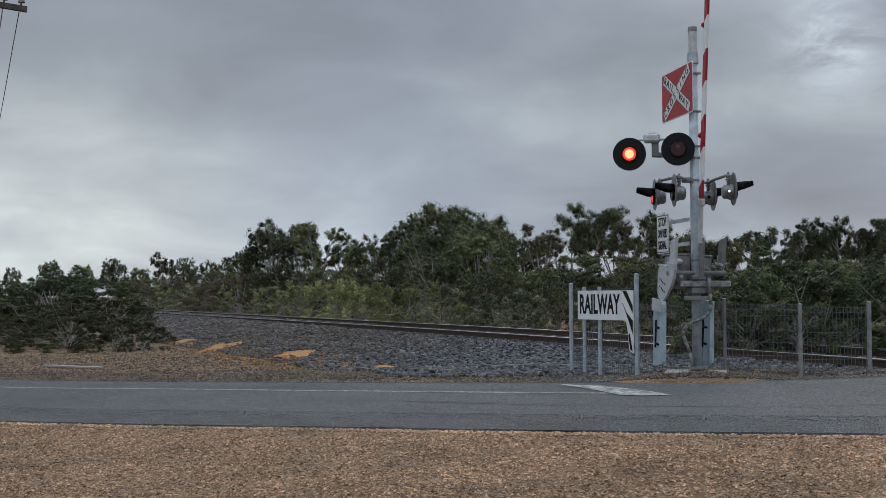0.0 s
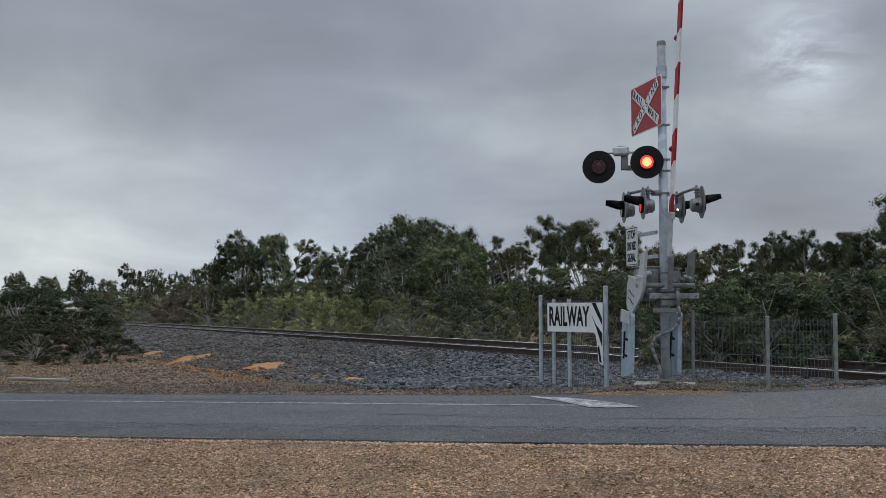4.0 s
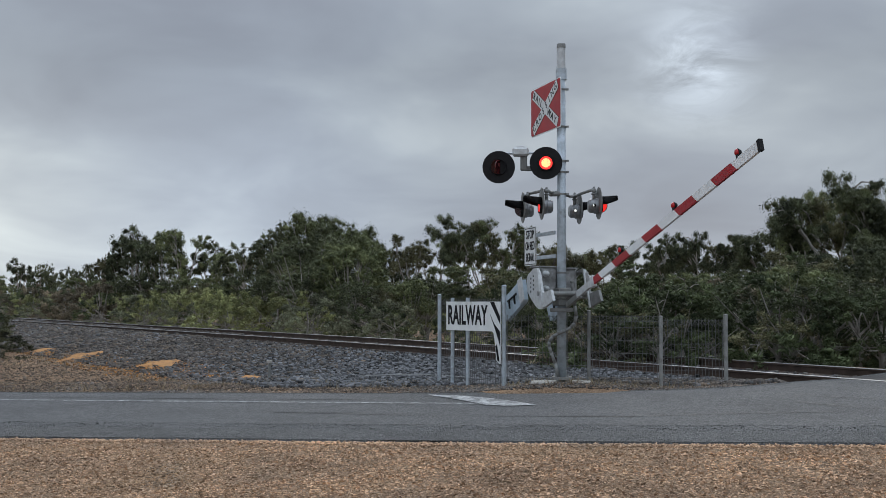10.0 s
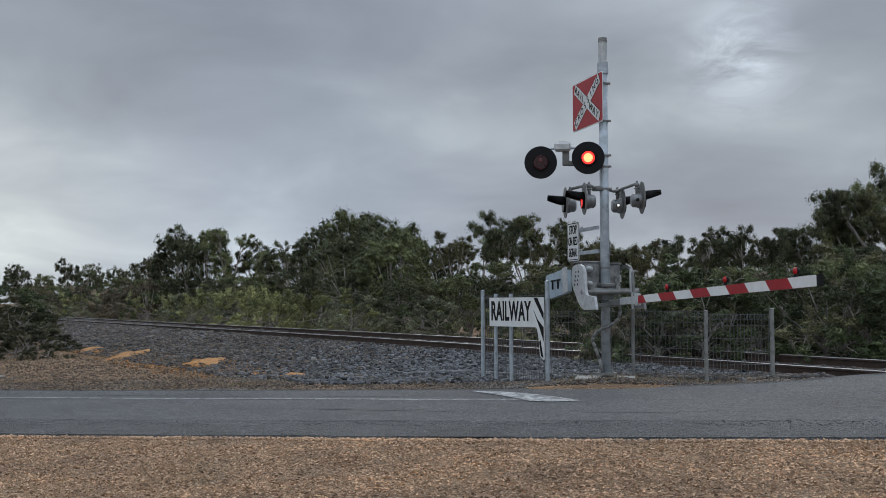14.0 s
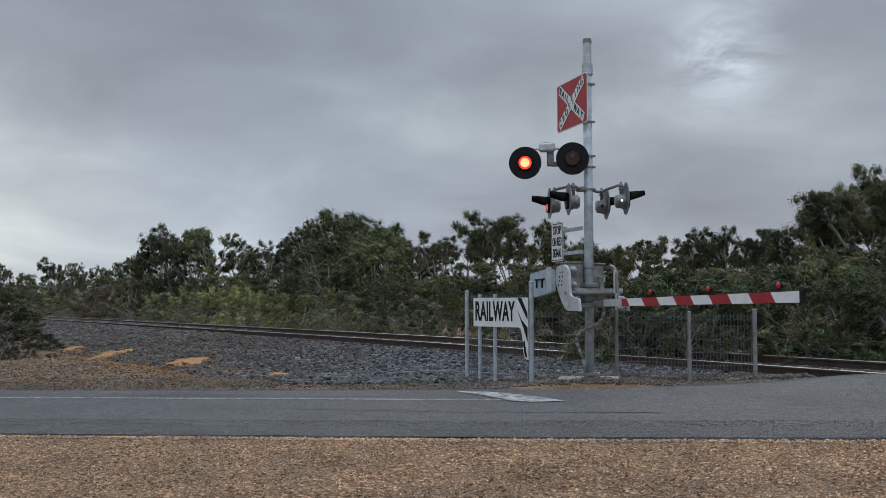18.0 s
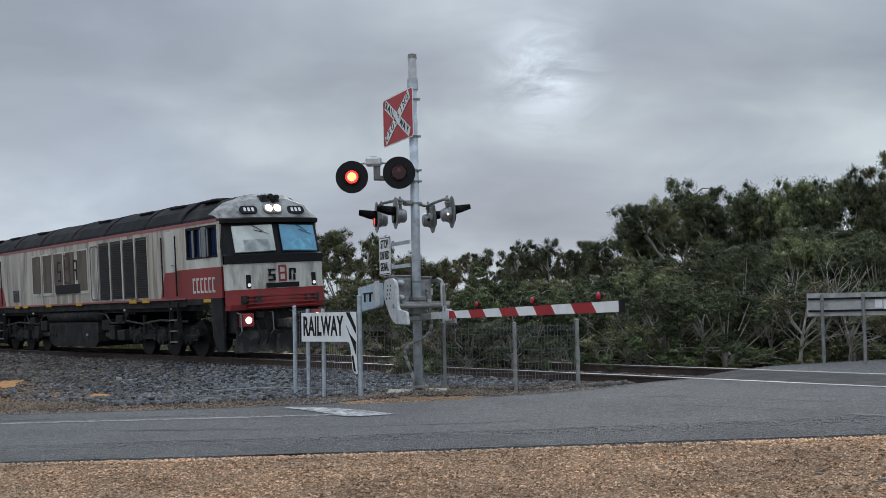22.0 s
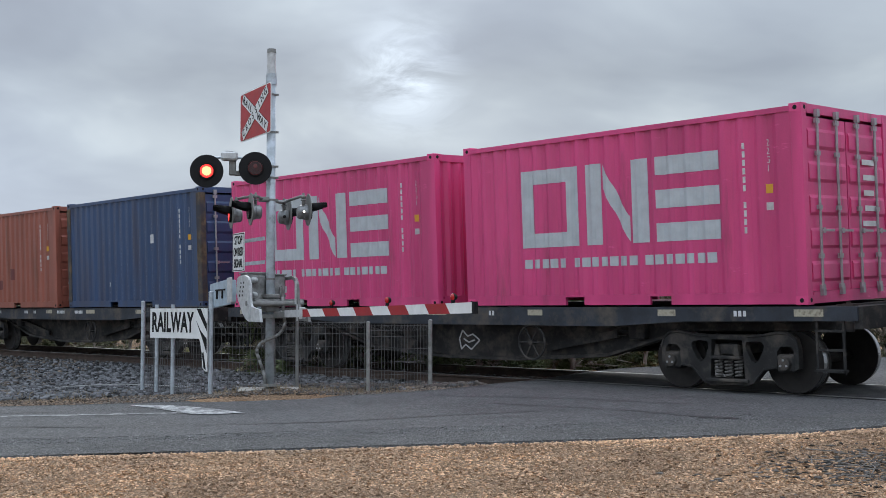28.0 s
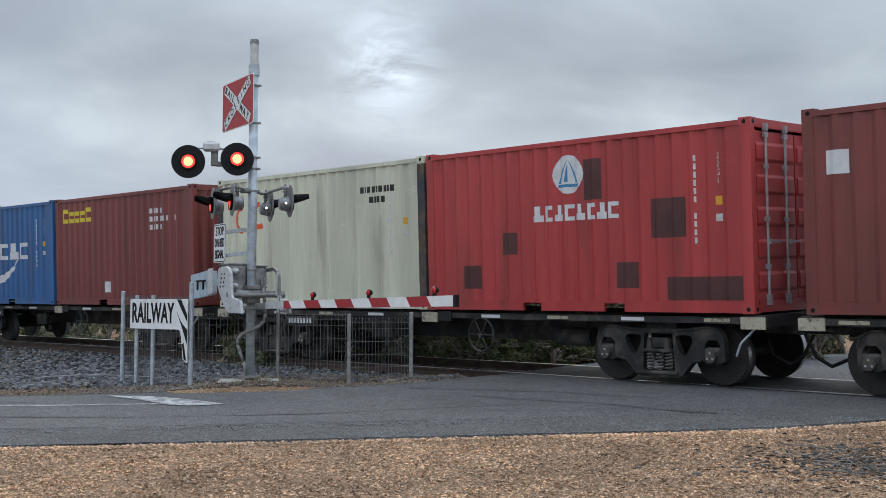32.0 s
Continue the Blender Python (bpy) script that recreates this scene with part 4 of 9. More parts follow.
    def letters(word, where, ang, size):
        for c, (x, z) in zip(word, where):
            part("letter", text_mesh(c, size, black), black, sg, at=Matrix.Translation((x, -0.0125, z)) @ Matrix.Rotation(-ang, 4, "Y"))
    ang = math.atan2(0.66, 1.16)
    ca, sa = math.cos(ang), math.sin(ang)
    d8 = [(-0.50 + 0.142 * i) for i in range(8)]
    letters("CROSSING", [(t * ca, t * sa) for t in d8], ang, 0.15)
    letters("RAIL", [(t * ca, -t * sa) for t in (-0.50, -0.38, -0.27, -0.17)], -ang, 0.15)
    letters("WAY", [(t * ca, -t * sa) for t in (0.20, 0.34, 0.48)], -ang, 0.15)
    # stop on red signal
    st = u @ Matrix.Translation((-0.97, -0.13, 1.99))
    bm = B(); prism(bm, rounded_rect(0.51, 0.59, 0.03), 0.0, 0.006, "y")
    sp = part("stop_sign", bm, white, m, "white sign with black lettering", at=st)
    bm = B()
    o, i2 = rounded_rect(0.485, 0.565, 0.025), rounded_rect(0.462, 0.542, 0.02)
    k = len(o)
    vo, vi = [bm.verts.new((a, -0.003, b)) for a, b in o], [bm.verts.new((a, -0.003, b)) for a, b in i2]
    for i in range(k):
        bm.faces.new((vo[i], vo[(i + 1) % k], vi[(i + 1) % k], vi[i]))
    part("border", bm, black, sp)
    for word, z in (("STOP", 0.175), ("ON RED", 0.0), ("SIGNAL", -0.175)):
        part("lettering", text_mesh(word, 0.185, black, wide=0.58 if len(word) > 4 else 0.75, bold=0.0015), black, sp, at=Matrix.Translation((0, -0.004, z)))
    for z in (2.15, 1.805):
        bm = B(); box(bm, (-0.42, -0.09, z), (0.80, 0.03, 0.052), u)
        part("sign_bracket", bm, galv, m)
    # boom drive: a cast casing in two halves behind the mast
    bm = B(); box(bm, (-0.26, -0.17, 1.40), (0.36, 0.28, 0.48), u, bevel=0.025); box(bm, (-0.26, -0.17, 1.65), (0.38, 0.30, 0.022), u, bevel=0.006); box(bm, (-0.07, -0.17, 1.40), (0.016, 0.22, 0.40), u, bevel=0.005)
    drv = part("drive_box", bm, cast_grey, m, "grey cast boom drive casing")
    bm = B(); box(bm, (-0.26, 0.14, 1.39), (0.34, 0.28, 0.46), u, bevel=0.025); box(bm, (-0.26, 0.14, 1.63), (0.36, 0.30, 0.02), u, bevel=0.006); box(bm, (-0.08, 0.14, 1.39), (0.016, 0.22, 0.38), u, bevel=0.005)
    part("drive_box", bm, cast_grey, m, "grey cast boom drive casing")
    for z in (1.545, 1.33):
        q0, q1 = u @ Vector((-0.09, -0.23, z)), u @ Vector((0.0, -0.23, z))
        bm = B(); tube(bm, q0, q1, 0.05, 0.04, seg=16); bmesh.ops.create_uvsphere(bm, u_segments=14, v_segments=8, radius=0.040, matrix=Matrix.Translation(q1))
        part("bearing_cap", bm, alu, drv, "round bearing cap", True)
    for yy in (-0.29, -0.06, 0.03, 0.26):
        for z in (1.62, 1.32):
            bm = B(); tube(bm, u @ Vector((-0.09, yy, z)), u @ Vector((-0.065, yy, z)), 0.016, seg=6); part("bolt", bm, galv_dark, drv)
    bm = B(); box(bm, (0.11, 0.095, 1.222), (0.05, 0.76, 0.075), u, bevel=0.008); box(bm, (0.05, 0.095, 1.262), (0.16, 0.76, 0.012), u, bevel=0.003)
    chn = part("mounting_channel", bm, cast_grey, m, "grey steel cross channel")
    for yy in (-0.22, -0.12, 0.16, 0.30, 0.42):
        bm = B(); tube(bm, u @ Vector((0.135, yy, 1.222)), u @ Vector((0.155, yy, 1.222)), 0.016, seg=6); part("bolt", bm, galv_dark, chn)
    bm = B(); box(bm, (0.0, 0.0, 1.31), (0.24, 0.21, 0.06), u, bevel=0.012); box(bm, (0.0, 0.0, 1.13), (0.22, 0.20, 0.10), u, bevel=0.012)
    part("mast_clamp", bm, galv_dark, m, "dark steel clamp round the mast")
    bm = B(); tube(bm, u @ Vector((-0.02, 0.17, 1.27)), u @ Vector((-0.02, 0.17, 1.42)), 0.022, seg=8); bmesh.ops.create_uvsphere(bm, u_segments=10, v_segments=6, radius=0.03, matrix=Matrix.Translation(u @ Vector((-0.02, 0.17, 1.43))))
    part("terminal_post", bm, galv_dark, m, smooth=True)
    bm = B(); box(bm, (0.0, -0.07, 1.02), (0.34, 0.10, 0.06), bevel=0.006)
    for dx in (-0.11, 0.11):
        tube(bm, (dx, -0.14, 1.02), (dx, -0.07, 1.02), 0.03, seg=8)
    part("lower_clamp", bm, galv_dark, m)
    bm = B()
    pipe(bm, [(0.176, -0.12, 1.30), (0.19, -0.12, 1.08), (0.207, -0.12, 0.93), (0.185, -0.12, 0.83), (0.127, -0.12, 0.765), (0.05, -0.12, 0.72), (-0.06, -0.12, 0.675), (-0.135, -0.12, 0.63), (-0.18, -0.12, 0.56), (-0.185, -0.12, 0.49), (-0.153, -0.12, 0.40), (-0.097, -0.10, 0.25), (-0.05, -0.08, 0.03)], 0.024, 10)
    part("cable_conduit", bm, galv_dark, m, "bent grey cable conduit", True)
    # pad
    pad = thing("concrete_pad", pose(MAST[0] + 0.05, MAST[1] - 0.05, -0.145, 0, 0, VIEW), "low rough concrete pad round the mast", "pad")
    bm = B(); box(bm, (0.0, 0.06, 0.05), (0.86, 0.60, 0.16), bevel=0.02)
    for v in bm.verts:
        v.co += Vector((noise.noise(v.co * 5) * 0.02, noise.noise(v.co * 5 + Vector((3, 0, 0))) * 0.02, 0))
    part("slab", bm, concrete, pad)
    return m


def boom_barrier():
    """The boom turns about the mast; +x of its own space runs out along the boom."""
    b = thing("boom_barrier", pose(MAST[0], MAST[1], 1.20, 0, 0, U_ANG), "red and white striped boom with small red lamps and counterweights", "boom barrier")
    y0 = -0.02
    def board(x0, x1, slant0, slant1, material, name, lift=0.0):
        h = lambda x: 0.048 + 0.0016 * x
        bm = B()
        pts = [(x0 - slant0, 0.03 - h(x0)), (x1 - slant1, 0.03 - h(x1)), (x1 + slant1, 0.03 + h(x1)), (x0 + slant0, 0.03 + h(x0))]
        prism(bm, pts, y0 - 0.016 - lift, y0 + 0.016 + lift, "y")
        return part(name, bm, material, b)
    board(0.62, 1.24, 0, 0, alu, "boom_root")
    bm = B(); box(bm, (1.20, y0, 0.03), (0.10, 0.06, 0.16), bevel=0.008); part("boom_clamp", bm, alu, b, "pale clamp that holds the boom")
    bm = B(); box(bm, (0.40, y0 + 0.03, 0.02), (0.50, 0.05, 0.09), bevel=0.01); part("hinge_bracket", bm, galv_dark, b, "dark steel hinge bracket")
    edges = [1.24, 1.46, 1.93, 2.38, 2.85, 3.30, 3.76, 4.20, 4.65, 5.10, 5.60]
    for i, (p, q) in enumerate(zip(edges, edges[1:])):
        s = -0.05
        board(p, q, s if i else 0, s if i < 9 else 0, boom_red if i % 2 == 0 else boom_white, "red_stripe" if i % 2 == 0 else "white_stripe")
    bm = B(); box(bm, (5.625, y0, 0.03), (0.05, 0.045, 0.125)); part("end_cap", bm, black, b)
    dome_red = mat("red_dome_lens", (0.36, 0.010, 0.012), 0.08, 0, 0, emit=0.10, bump=0)
    for x in (2.14, 3.69, 5.19):
        h = 0.083
        bm = B(); tube(bm, (x, y0, h), (x, y0, h + 0.035), 0.022, seg=12); tube(bm, (x, y0 + 0.012, h + 0.066), (x, y0 + 0.04, h + 0.066), 0.040, 0.026, seg=20)
        lp = part("boom_lamp", bm, black, b, "small red lamp on the boom")
        bm = B(); bmesh.ops.create_uvsphere(bm, u_segments=16, v_segments=10, radius=0.034, matrix=Matrix.Translation((x, y0 - 0.004, h + 0.066)) @ Matrix.Diagonal((1, 0.75, 1.1, 1)))
        part("red_dome", bm, dome_red, lp, "round red lamp dome", True)
        bm = B(); tube(bm, (x, y0 - 0.002, h + 0.066), (x, y0 + 0.012, h + 0.066), 0.041, seg=20); part("bezel", bm, black, lp)
    # arms and counterweights on both sides of the mast
    for s in (-1, 1):
        y = -0.41 if s < 0 else 0.31
        bm = B()
        if s < 0:
            prism(bm, [(0.70, -0.085), (0.65, 0.09), (0.36, 0.13), (0.31, 0.18), (0.28, 0.46), (0.22, 0.55), (0.10, 0.585), (-0.14, 0.575), (-0.21, 0.54), (-0.25, 0.36), (-0.16, 0.23), (0.02, 0.04), (0.12, -0.03), (0.25, -0.075)],
                  y - 0.02, y + 0.02, "y")
        else:                                  # the far arm is a slim curved bar
            prism(bm, [(0.70, -0.085), (0.65, 0.09), (0.36, 0.13), (0.32, 0.18), (0.29, 0.46), (0.22, 0.55), (0.10, 0.585), (-0.14, 0.575), (-0.14, 0.53), (0.09, 0.54), (0.18, 0.51), (0.235, 0.44), (0.26, 0.14), (0.27, -0.06)],
                  y - 0.02, y + 0.02, "y")
        arm = part("counterweight_arm", bm, alu if s < 0 else galv_dark, b, "curved grey counterweight arm")
        bm = B(); box(bm, (0.32, y - 0.03, 0.05), (0.03, 0.02, 0.24), Matrix.Identity(4)); box(bm, (0.27, y - 0.025, 0.34), (0.03, 0.03, 0.34)); part("arm_rib", bm, alu, arm)
        bm = B(); prism(bm, [(-0.24, 0.53), (-0.23, 0.22), (-0.27, 0.19), (-1.08, 0.135), (-1.12, 0.15), (-1.20, 0.46), (-1.17, 0.50), (-0.45, 0.545)], y - 0.085, y - 0.022, "y")
        w = part("counterweight", bm, steel_blue, b, "bluish steel counterweight plates")
        bm = B(); prism(bm, [(-0.40, 0.565), (-0.38, 0.20), (-0.21, 0.21), (-0.22, 0.57)], y - 0.105, y - 0.088, "y") if s < 0 else box(bm, (-0.3, y, 0.4), (0.1, 0.1, 0.1)); part("clamp_plate", bm, alu, w, "pale clamping plate")
        for q in ((-0.72, 0.40, 0.40, 0.022), (-0.62, 0.34, 0.03, 0.14), (-0.86, 0.34, 0.03, 0.14)):
            bm = B(); box(bm, (q[0], y - 0.095, q[1]), (q[2], 0.02, q[3])); part("weight_bolt", bm, black, w)
        # bolt holes are black discs on the solid plate, their dark painted
        for i in range(8 if s < 0 else 0):
            hx, hz = -0.10 + 0.11 * (i % 2) + 0.02 * (i // 2), 0.30 + 0.06 * (i // 2)
            bm = B(); tube(bm, (hx, y - 0.024, hz), (hx, y - 0.0195, hz), 0.017, seg=8)
            part("arm_hole", bm, black, arm)
    bm = B(); tube(bm, (0.18, -0.44, 0.18), (0.18, 0.44, 0.18), 0.035, seg=12); part("pivot_shaft", bm, galv_dark, b)
    for p in b.children:                       # the pivot lies over the boom's centre line
        p.matrix_basis = Matrix.Translation((0, 0, -0.18)) @ p.matrix_basis
    return b


signal_mast = crossing_mast()
boom = boom_barrier()


# ---------------------------------------------------------------- fence and width marker
def gh(x, y):
    return float(ground_height(np.array([[x, y]]))[0])


def fence_post(p, h, r=0.030, material=None):
    z = gh(*p)
    t = thing("fence_post", pose(p[0], p[1], z - 0.05), "round galvanised fence post with a cap", "fence post", "fence posts")
    bm = B(); tube(bm, (0, 0, 0), (0, 0, h + 0.05), r, seg=14); part("pole", bm, material or galv, t)
    bm = B(); bmesh.ops.create_uvsphere(bm, u_segments=12, v_segments=6, radius=r * 1.12, matrix=Matrix.Translation((0, 0, h + 0.05)) @ Matrix.Diagonal((1, 1, 0.5, 1)))
    part("cap", bm, material or galv, t, smooth=True)
    return z


fence_wire = mat("dull_fence_wire", (0.15, 0.15, 0.15), 0.6, 0.4, 0.2, 9, 0.0, 90)
fence_grey = mat("dull_galvanised_post", (0.30, 0.30, 0.285), 0.6, 0.3, 0.2, 9, 0.1, 90, dirt=(0.14, 0.13, 0.115), dirt_amt=0.35, dirt_scale=5)


def mesh_panel(p, q, z0, h, sag=None):
    """Welded wire panel: close uprights, wider cross wires, looped top."""
    p, q = Vector((*p, z0)), Vector((*q, z0))
    d = q - p
    L = d.length
    t = thing("mesh_panel", pose(*p, 0, 0, math.degrees(math.atan2(d.y, d.x))), "grey welded wire mesh fence panel", "fence panel", "fence panels")
    n = int(L / 0.052)
    bm = B(); box(bm, (0, 0, h / 2 + 0.02), (0.0056, 0.0056, h)); up = mesh_of("upright_wire", bm, fence_wire)
    g = L / n
    bm = B(); tube(bm, (0, 0, h), (g * 0.75, -0.02, h - 0.07), 0.0022, seg=4, caps=False); la = mesh_of("top_loop", bm, fence_wire)
    bm = B(); tube(bm, (g, 0, h), (g * 0.25, -0.02, h - 0.07), 0.0022, seg=4, caps=False); lb = mesh_of("top_loop", bm, fence_wire)
    for i in range(n):
        if i:
            part("upright_wire", up, fence_wire, t, at=Matrix.Translation((g * i, 0.02 * math.sin(g * i * 9) if sag else 0, 0)))
        part("top_loop", lb if i % 2 else la, fence_wire, t, at=Matrix.Translation((g * i, 0, 0)))
    for z in [0.06 + 0.19 * i for i in range(int((h - 0.1) / 0.19) + 1)] + [h - 0.07, h]:
        bm = B(); box(bm, (L / 2, 0, z), (L, 0.006, 0.006)); part("cross_wire", bm, fence_wire, t)
    return t


SP0, SPOST, P1, P2, P3 = (-15.88, 9.86), (-14.22, 9.97), (-13.40, 10.93), (-12.62, 11.64), (-12.25, 12.58)
z_left = fence_post(SP0, 1.42)
fence_post(SPOST, 1.50, 0.036)
fence_post(P1, 1.06, 0.028, galv_dark)
fence_post(P2, 1.03, 0.030, fence_grey)
fence_post(P3, 1.03, 0.032, fence_grey)
mesh_panel(SP0, SPOST, gh(*SP0), 1.34, True)
mesh_panel(SPOST, P1, gh(*P1), 0.98)
mesh_panel(P1, P2, gh(*P1), 0.98)
mesh_panel(P2, P3, gh(*P2), 0.98)


fence_back = mat("bare_aluminium_sign_back", (0.44, 0.44, 0.42), 0.5, 0.3, 0.15, 5, 0.05, 90, dirt=(0.26, 0.25, 0.23), dirt_amt=0.3)


def width_marker(m, W, Hh, leg, face, label, legside=1, post_h=1.4):
    """A board with the word, and a striped leg at one end. face False shows the bare back."""
    t = thing("width_marker_sign", m, label, "road sign")
    zt = post_h
    pts = [(0, zt - Hh), (0, zt), (W, zt), (W, zt - leg), (W - 0.03, zt - leg), (W - 0.10, zt - leg + 0.05), (W - 0.125, zt - Hh - 0.20), (W - 0.165, zt - Hh - 0.03), (W - 0.20, zt - Hh)] if face else [(0, zt - Hh), (0, zt), (W, zt), (W, zt - leg), (W - 0.22, zt - leg), (W - 0.30, zt - Hh)]
    bm = B(); prism(bm, pts, -0.012, 0.0, "y")
    brd = part("board", bm, white if face else fence_back, t)
    if face:
        part("lettering", text_mesh("RAILWAY", Hh * 0.92, black, wide=0.55, spacing=1.04, bold=0.012), black, brd, at=Matrix.Translation((W * 0.40, -0.0145, zt - Hh / 2)))
        q = lambda pts: [(W + a, zt + b) for a, b in pts]
        for k, pts in enumerate((q([(-0.245, -0.006), (-0.150, -0.006), (-0.006, -0.23), (-0.006, -0.335)]), q([(-0.245, -0.19), (-0.150, -0.33), (-0.006, -0.45), (-0.006, -0.66), (-0.10, -0.46)]),
                                 q([(-0.112, -0.67), (-0.080, -0.64), (-0.020, -0.90), (-0.070, -0.88)]))):
            bm = B(); prism(bm, pts, -0.0165 - 0.001 * k, -0.0135, "y"); part("black_stripe", bm, black, brd)
    else:
        for z in (zt - 0.10, zt - Hh + 0.09):
            bm = B(); box(bm, (W / 2, -0.028, z), (W - 0.04, 0.03, 0.035)); part("back_rail", bm, black, brd)
        for x, w, h in ((W * 0.66, 0.12, 0.14), (W * 0.76, 0.20, 0.19)):
            bm = B(); box(bm, (x, -0.016, zt - Hh / 2), (w, 0.004, h)); part("white_label", bm, white, brd)
    for x in ((0.10, 0.50) if face else (0.25, W * 0.52, W - 0.18)):
        bm = B(); tube(bm, (x, 0.04 if face else -0.05, -0.1), (x, 0.04 if face else -0.05, zt + (0.06 if face else -0.02)), 0.03, seg=12)
        part("post", bm, galv if face else galv_dark, t)
    return t


_d = Vector((SPOST[0] - SP0[0], SPOST[1] - SP0[1], 0))
_a = math.degrees(math.atan2(_d.y, _d.x))
_n = Vector((_d.y, -_d.x, 0)).normalized()
_o = Vector((*SP0, gh(*SP0))) + _d.normalized() * 0.30 + _n * 0.07
width_marker(pose(*_o, 0, 0, _a), 1.38, 0.45, 0.93, True, "white railway width marker sign with black lettering and stripes", post_h=1.315)
width_marker(pose(-11.64, 17.71, 0.0, 0, 0, 31), 1.78, 0.40, 0.62, False, "grey back of a width marker sign across the line", post_h=1.30)

# ---------------------------------------------------------------- the train
SPEED, T_REF = 24.44, 27.0
MOVERS = []                                   # things that ride the rails: (object, x at T_REF, lift over the rails)


def paint(name, col, rust=0.35, stretch=(1, 1, 0.12)):
    col = tuple(c * 1.4 + 0.006 for c in col)
    col = tuple(min(0.75, c * 1.16) for c in col)
    return mat(name, col, 0.38, 0, 0.18, 1.4, 0.12, 60, scuff=0.6, dirt=tuple(c * 0.55 + r * 0.25 for c, r in zip(col, (0.10, 0.055, 0.03))),
               dirt_amt=rust, dirt_scale=2.2, stretch=stretch)


PINK = paint("magenta_container_paint", (0.42, 0.036, 0.130), 0.05)
NAVY = paint("navy_container_paint", (0.004, 0.016, 0.052), 0.15)
BROWN = paint("red_brown_container_paint", (0.155, 0.048, 0.032), 0.4)
MAROON = paint("maroon_container_paint", (0.125, 0.024, 0.021), 0.4)
RUSTY = paint("orange_brown_container_paint", (0.200, 0.058, 0.038), 0.4)
DUSKY = paint("dusky_red_container_paint", (0.172, 0.044, 0.036), 0.4)
UESRED = paint("dull_red_container_paint", (0.185, 0.042, 0.046), 0.35)
MAGRED = paint("bright_red_container_paint", (0.27, 0.026, 0.026), 0.25)
BLUE = paint("blue_container_paint", (0.010, 0.075, 0.205), 0.5)
DBLUE = paint("faded_dark_blue_container_paint", (0.018, 0.042, 0.098), 0.5)
CREAM = paint("cream_white_container_paint", (0.40, 0.40, 0.31), 0.3)
MUSTARD = paint("mustard_container_paint", (0.42, 0.32, 0.11), 0.25)
WHITE_P = mat("white_stencil_paint", (0.66, 0.67, 0.67), 0.55, 0, 0.1, 5, 0.05, 80)
STENCIL = mat("worn_white_stencil", (0.62, 0.61, 0.60), 0.6, 0, 0.2, 9, 0.05, 80)
SILVER_P = mat("pale_grey_logo_paint", (0.50, 0.53, 0.55), 0.5, 0, 0.08, 5, 0.05, 80)
YELLOW_P = mat("yellow_logo_paint", (0.70, 0.55, 0.04), 0.5, 0, 0.1, 5, 0.05, 80)
BLACK_P = mat("black_logo_paint", (0.02, 0.02, 0.02), 0.5, 0, 0.1, 5, 0.05, 80)
GREEN_P = mat("lime_green_logo_paint", (0.25, 0.55, 0.05), 0.5, 0, 0.1, 5, 0.05, 80)
LABEL_Y = mat("amber_label", (0.75, 0.38, 0.03), 0.5, 0, 0.1, 5, 0.05, 80)
LABEL_G = mat("fluorescent_label", (0.55, 0.85, 0.05), 0.5, 0, 0.05, 5, 0.05, 80)
BLUE_P = mat("light_blue_logo_paint", (0.05, 0.22, 0.42), 0.5, 0, 0.1, 5, 0.05, 80)
ORANGE_P = mat("orange_logo_paint", (0.75, 0.10, 0.03), 0.5, 0, 0.1, 5, 0.05, 80)
bar_steel = mat("zinc_locking_bar", (0.42, 0.42, 0.43), 0.5, 0.5, 0.15, 9, 0.1, 80)
casting = mat("rusted_corner_steel", (0.06, 0.042, 0.036), 0.8, 0.2, 0.3, 9, 0.3, 60)
LEN, WID, HGT = 6.058, 2.438, 2.591
PITCH = 0.278


def corrugation():
    """Outline of the side wall: x from the tail to the lead, and depth in from the outer face."""
    xs, ys = [-LEN + 0.16], [0.0]
    x = -LEN + 0.20
    while x + PITCH < -0.20:
        xs += [x, x + 0.068, x + 0.138, x + 0.206]
        ys += [0.0, 0.036, 0.036, 0.0]
        x += PITCH
    return np.array(xs + [-0.16]), np.array(ys + [0.0])


CX, CY = corrugation()
END_Y = np.array([-1.10] + sum(([y, y + 0.06, y + 0.125, y + 0.185] for y in np.arange(-1.08, 0.86, 0.25)), []) + [1.10])
END_D = np.array([0.0] + [0.0, 0.045, 0.045, 0.0] * len(np.arange(-1.08, 0.86, 0.25)) + [0.0])


def sheet(bm, pts, z0, z1):
    a = [bm.verts.new((x, y, z0)) for x, y in pts]
    b = [bm.verts.new((x, y, z1)) for x, y in pts]
    for i in range(len(pts) - 1):
        bm.faces.new((a[i], a[i + 1], b[i + 1], b[i]))


def clip(poly, lo, hi):
    for sgn, lim in ((1, lo), (-1, hi)):
        out = []
        for (x0, z0), (x1, z1) in zip(poly, poly[1:] + poly[:1]):
            i0, i1 = sgn * x0 >= sgn * lim, sgn * x1 >= sgn * lim
            if i0:
                out.append((x0, z0))
            if i0 != i1:
                t = (lim - x0) / (x1 - x0)
                out.append((lim, z0 + t * (z1 - z0)))
        poly = out
        if len(poly) < 3:
            return []
    return poly


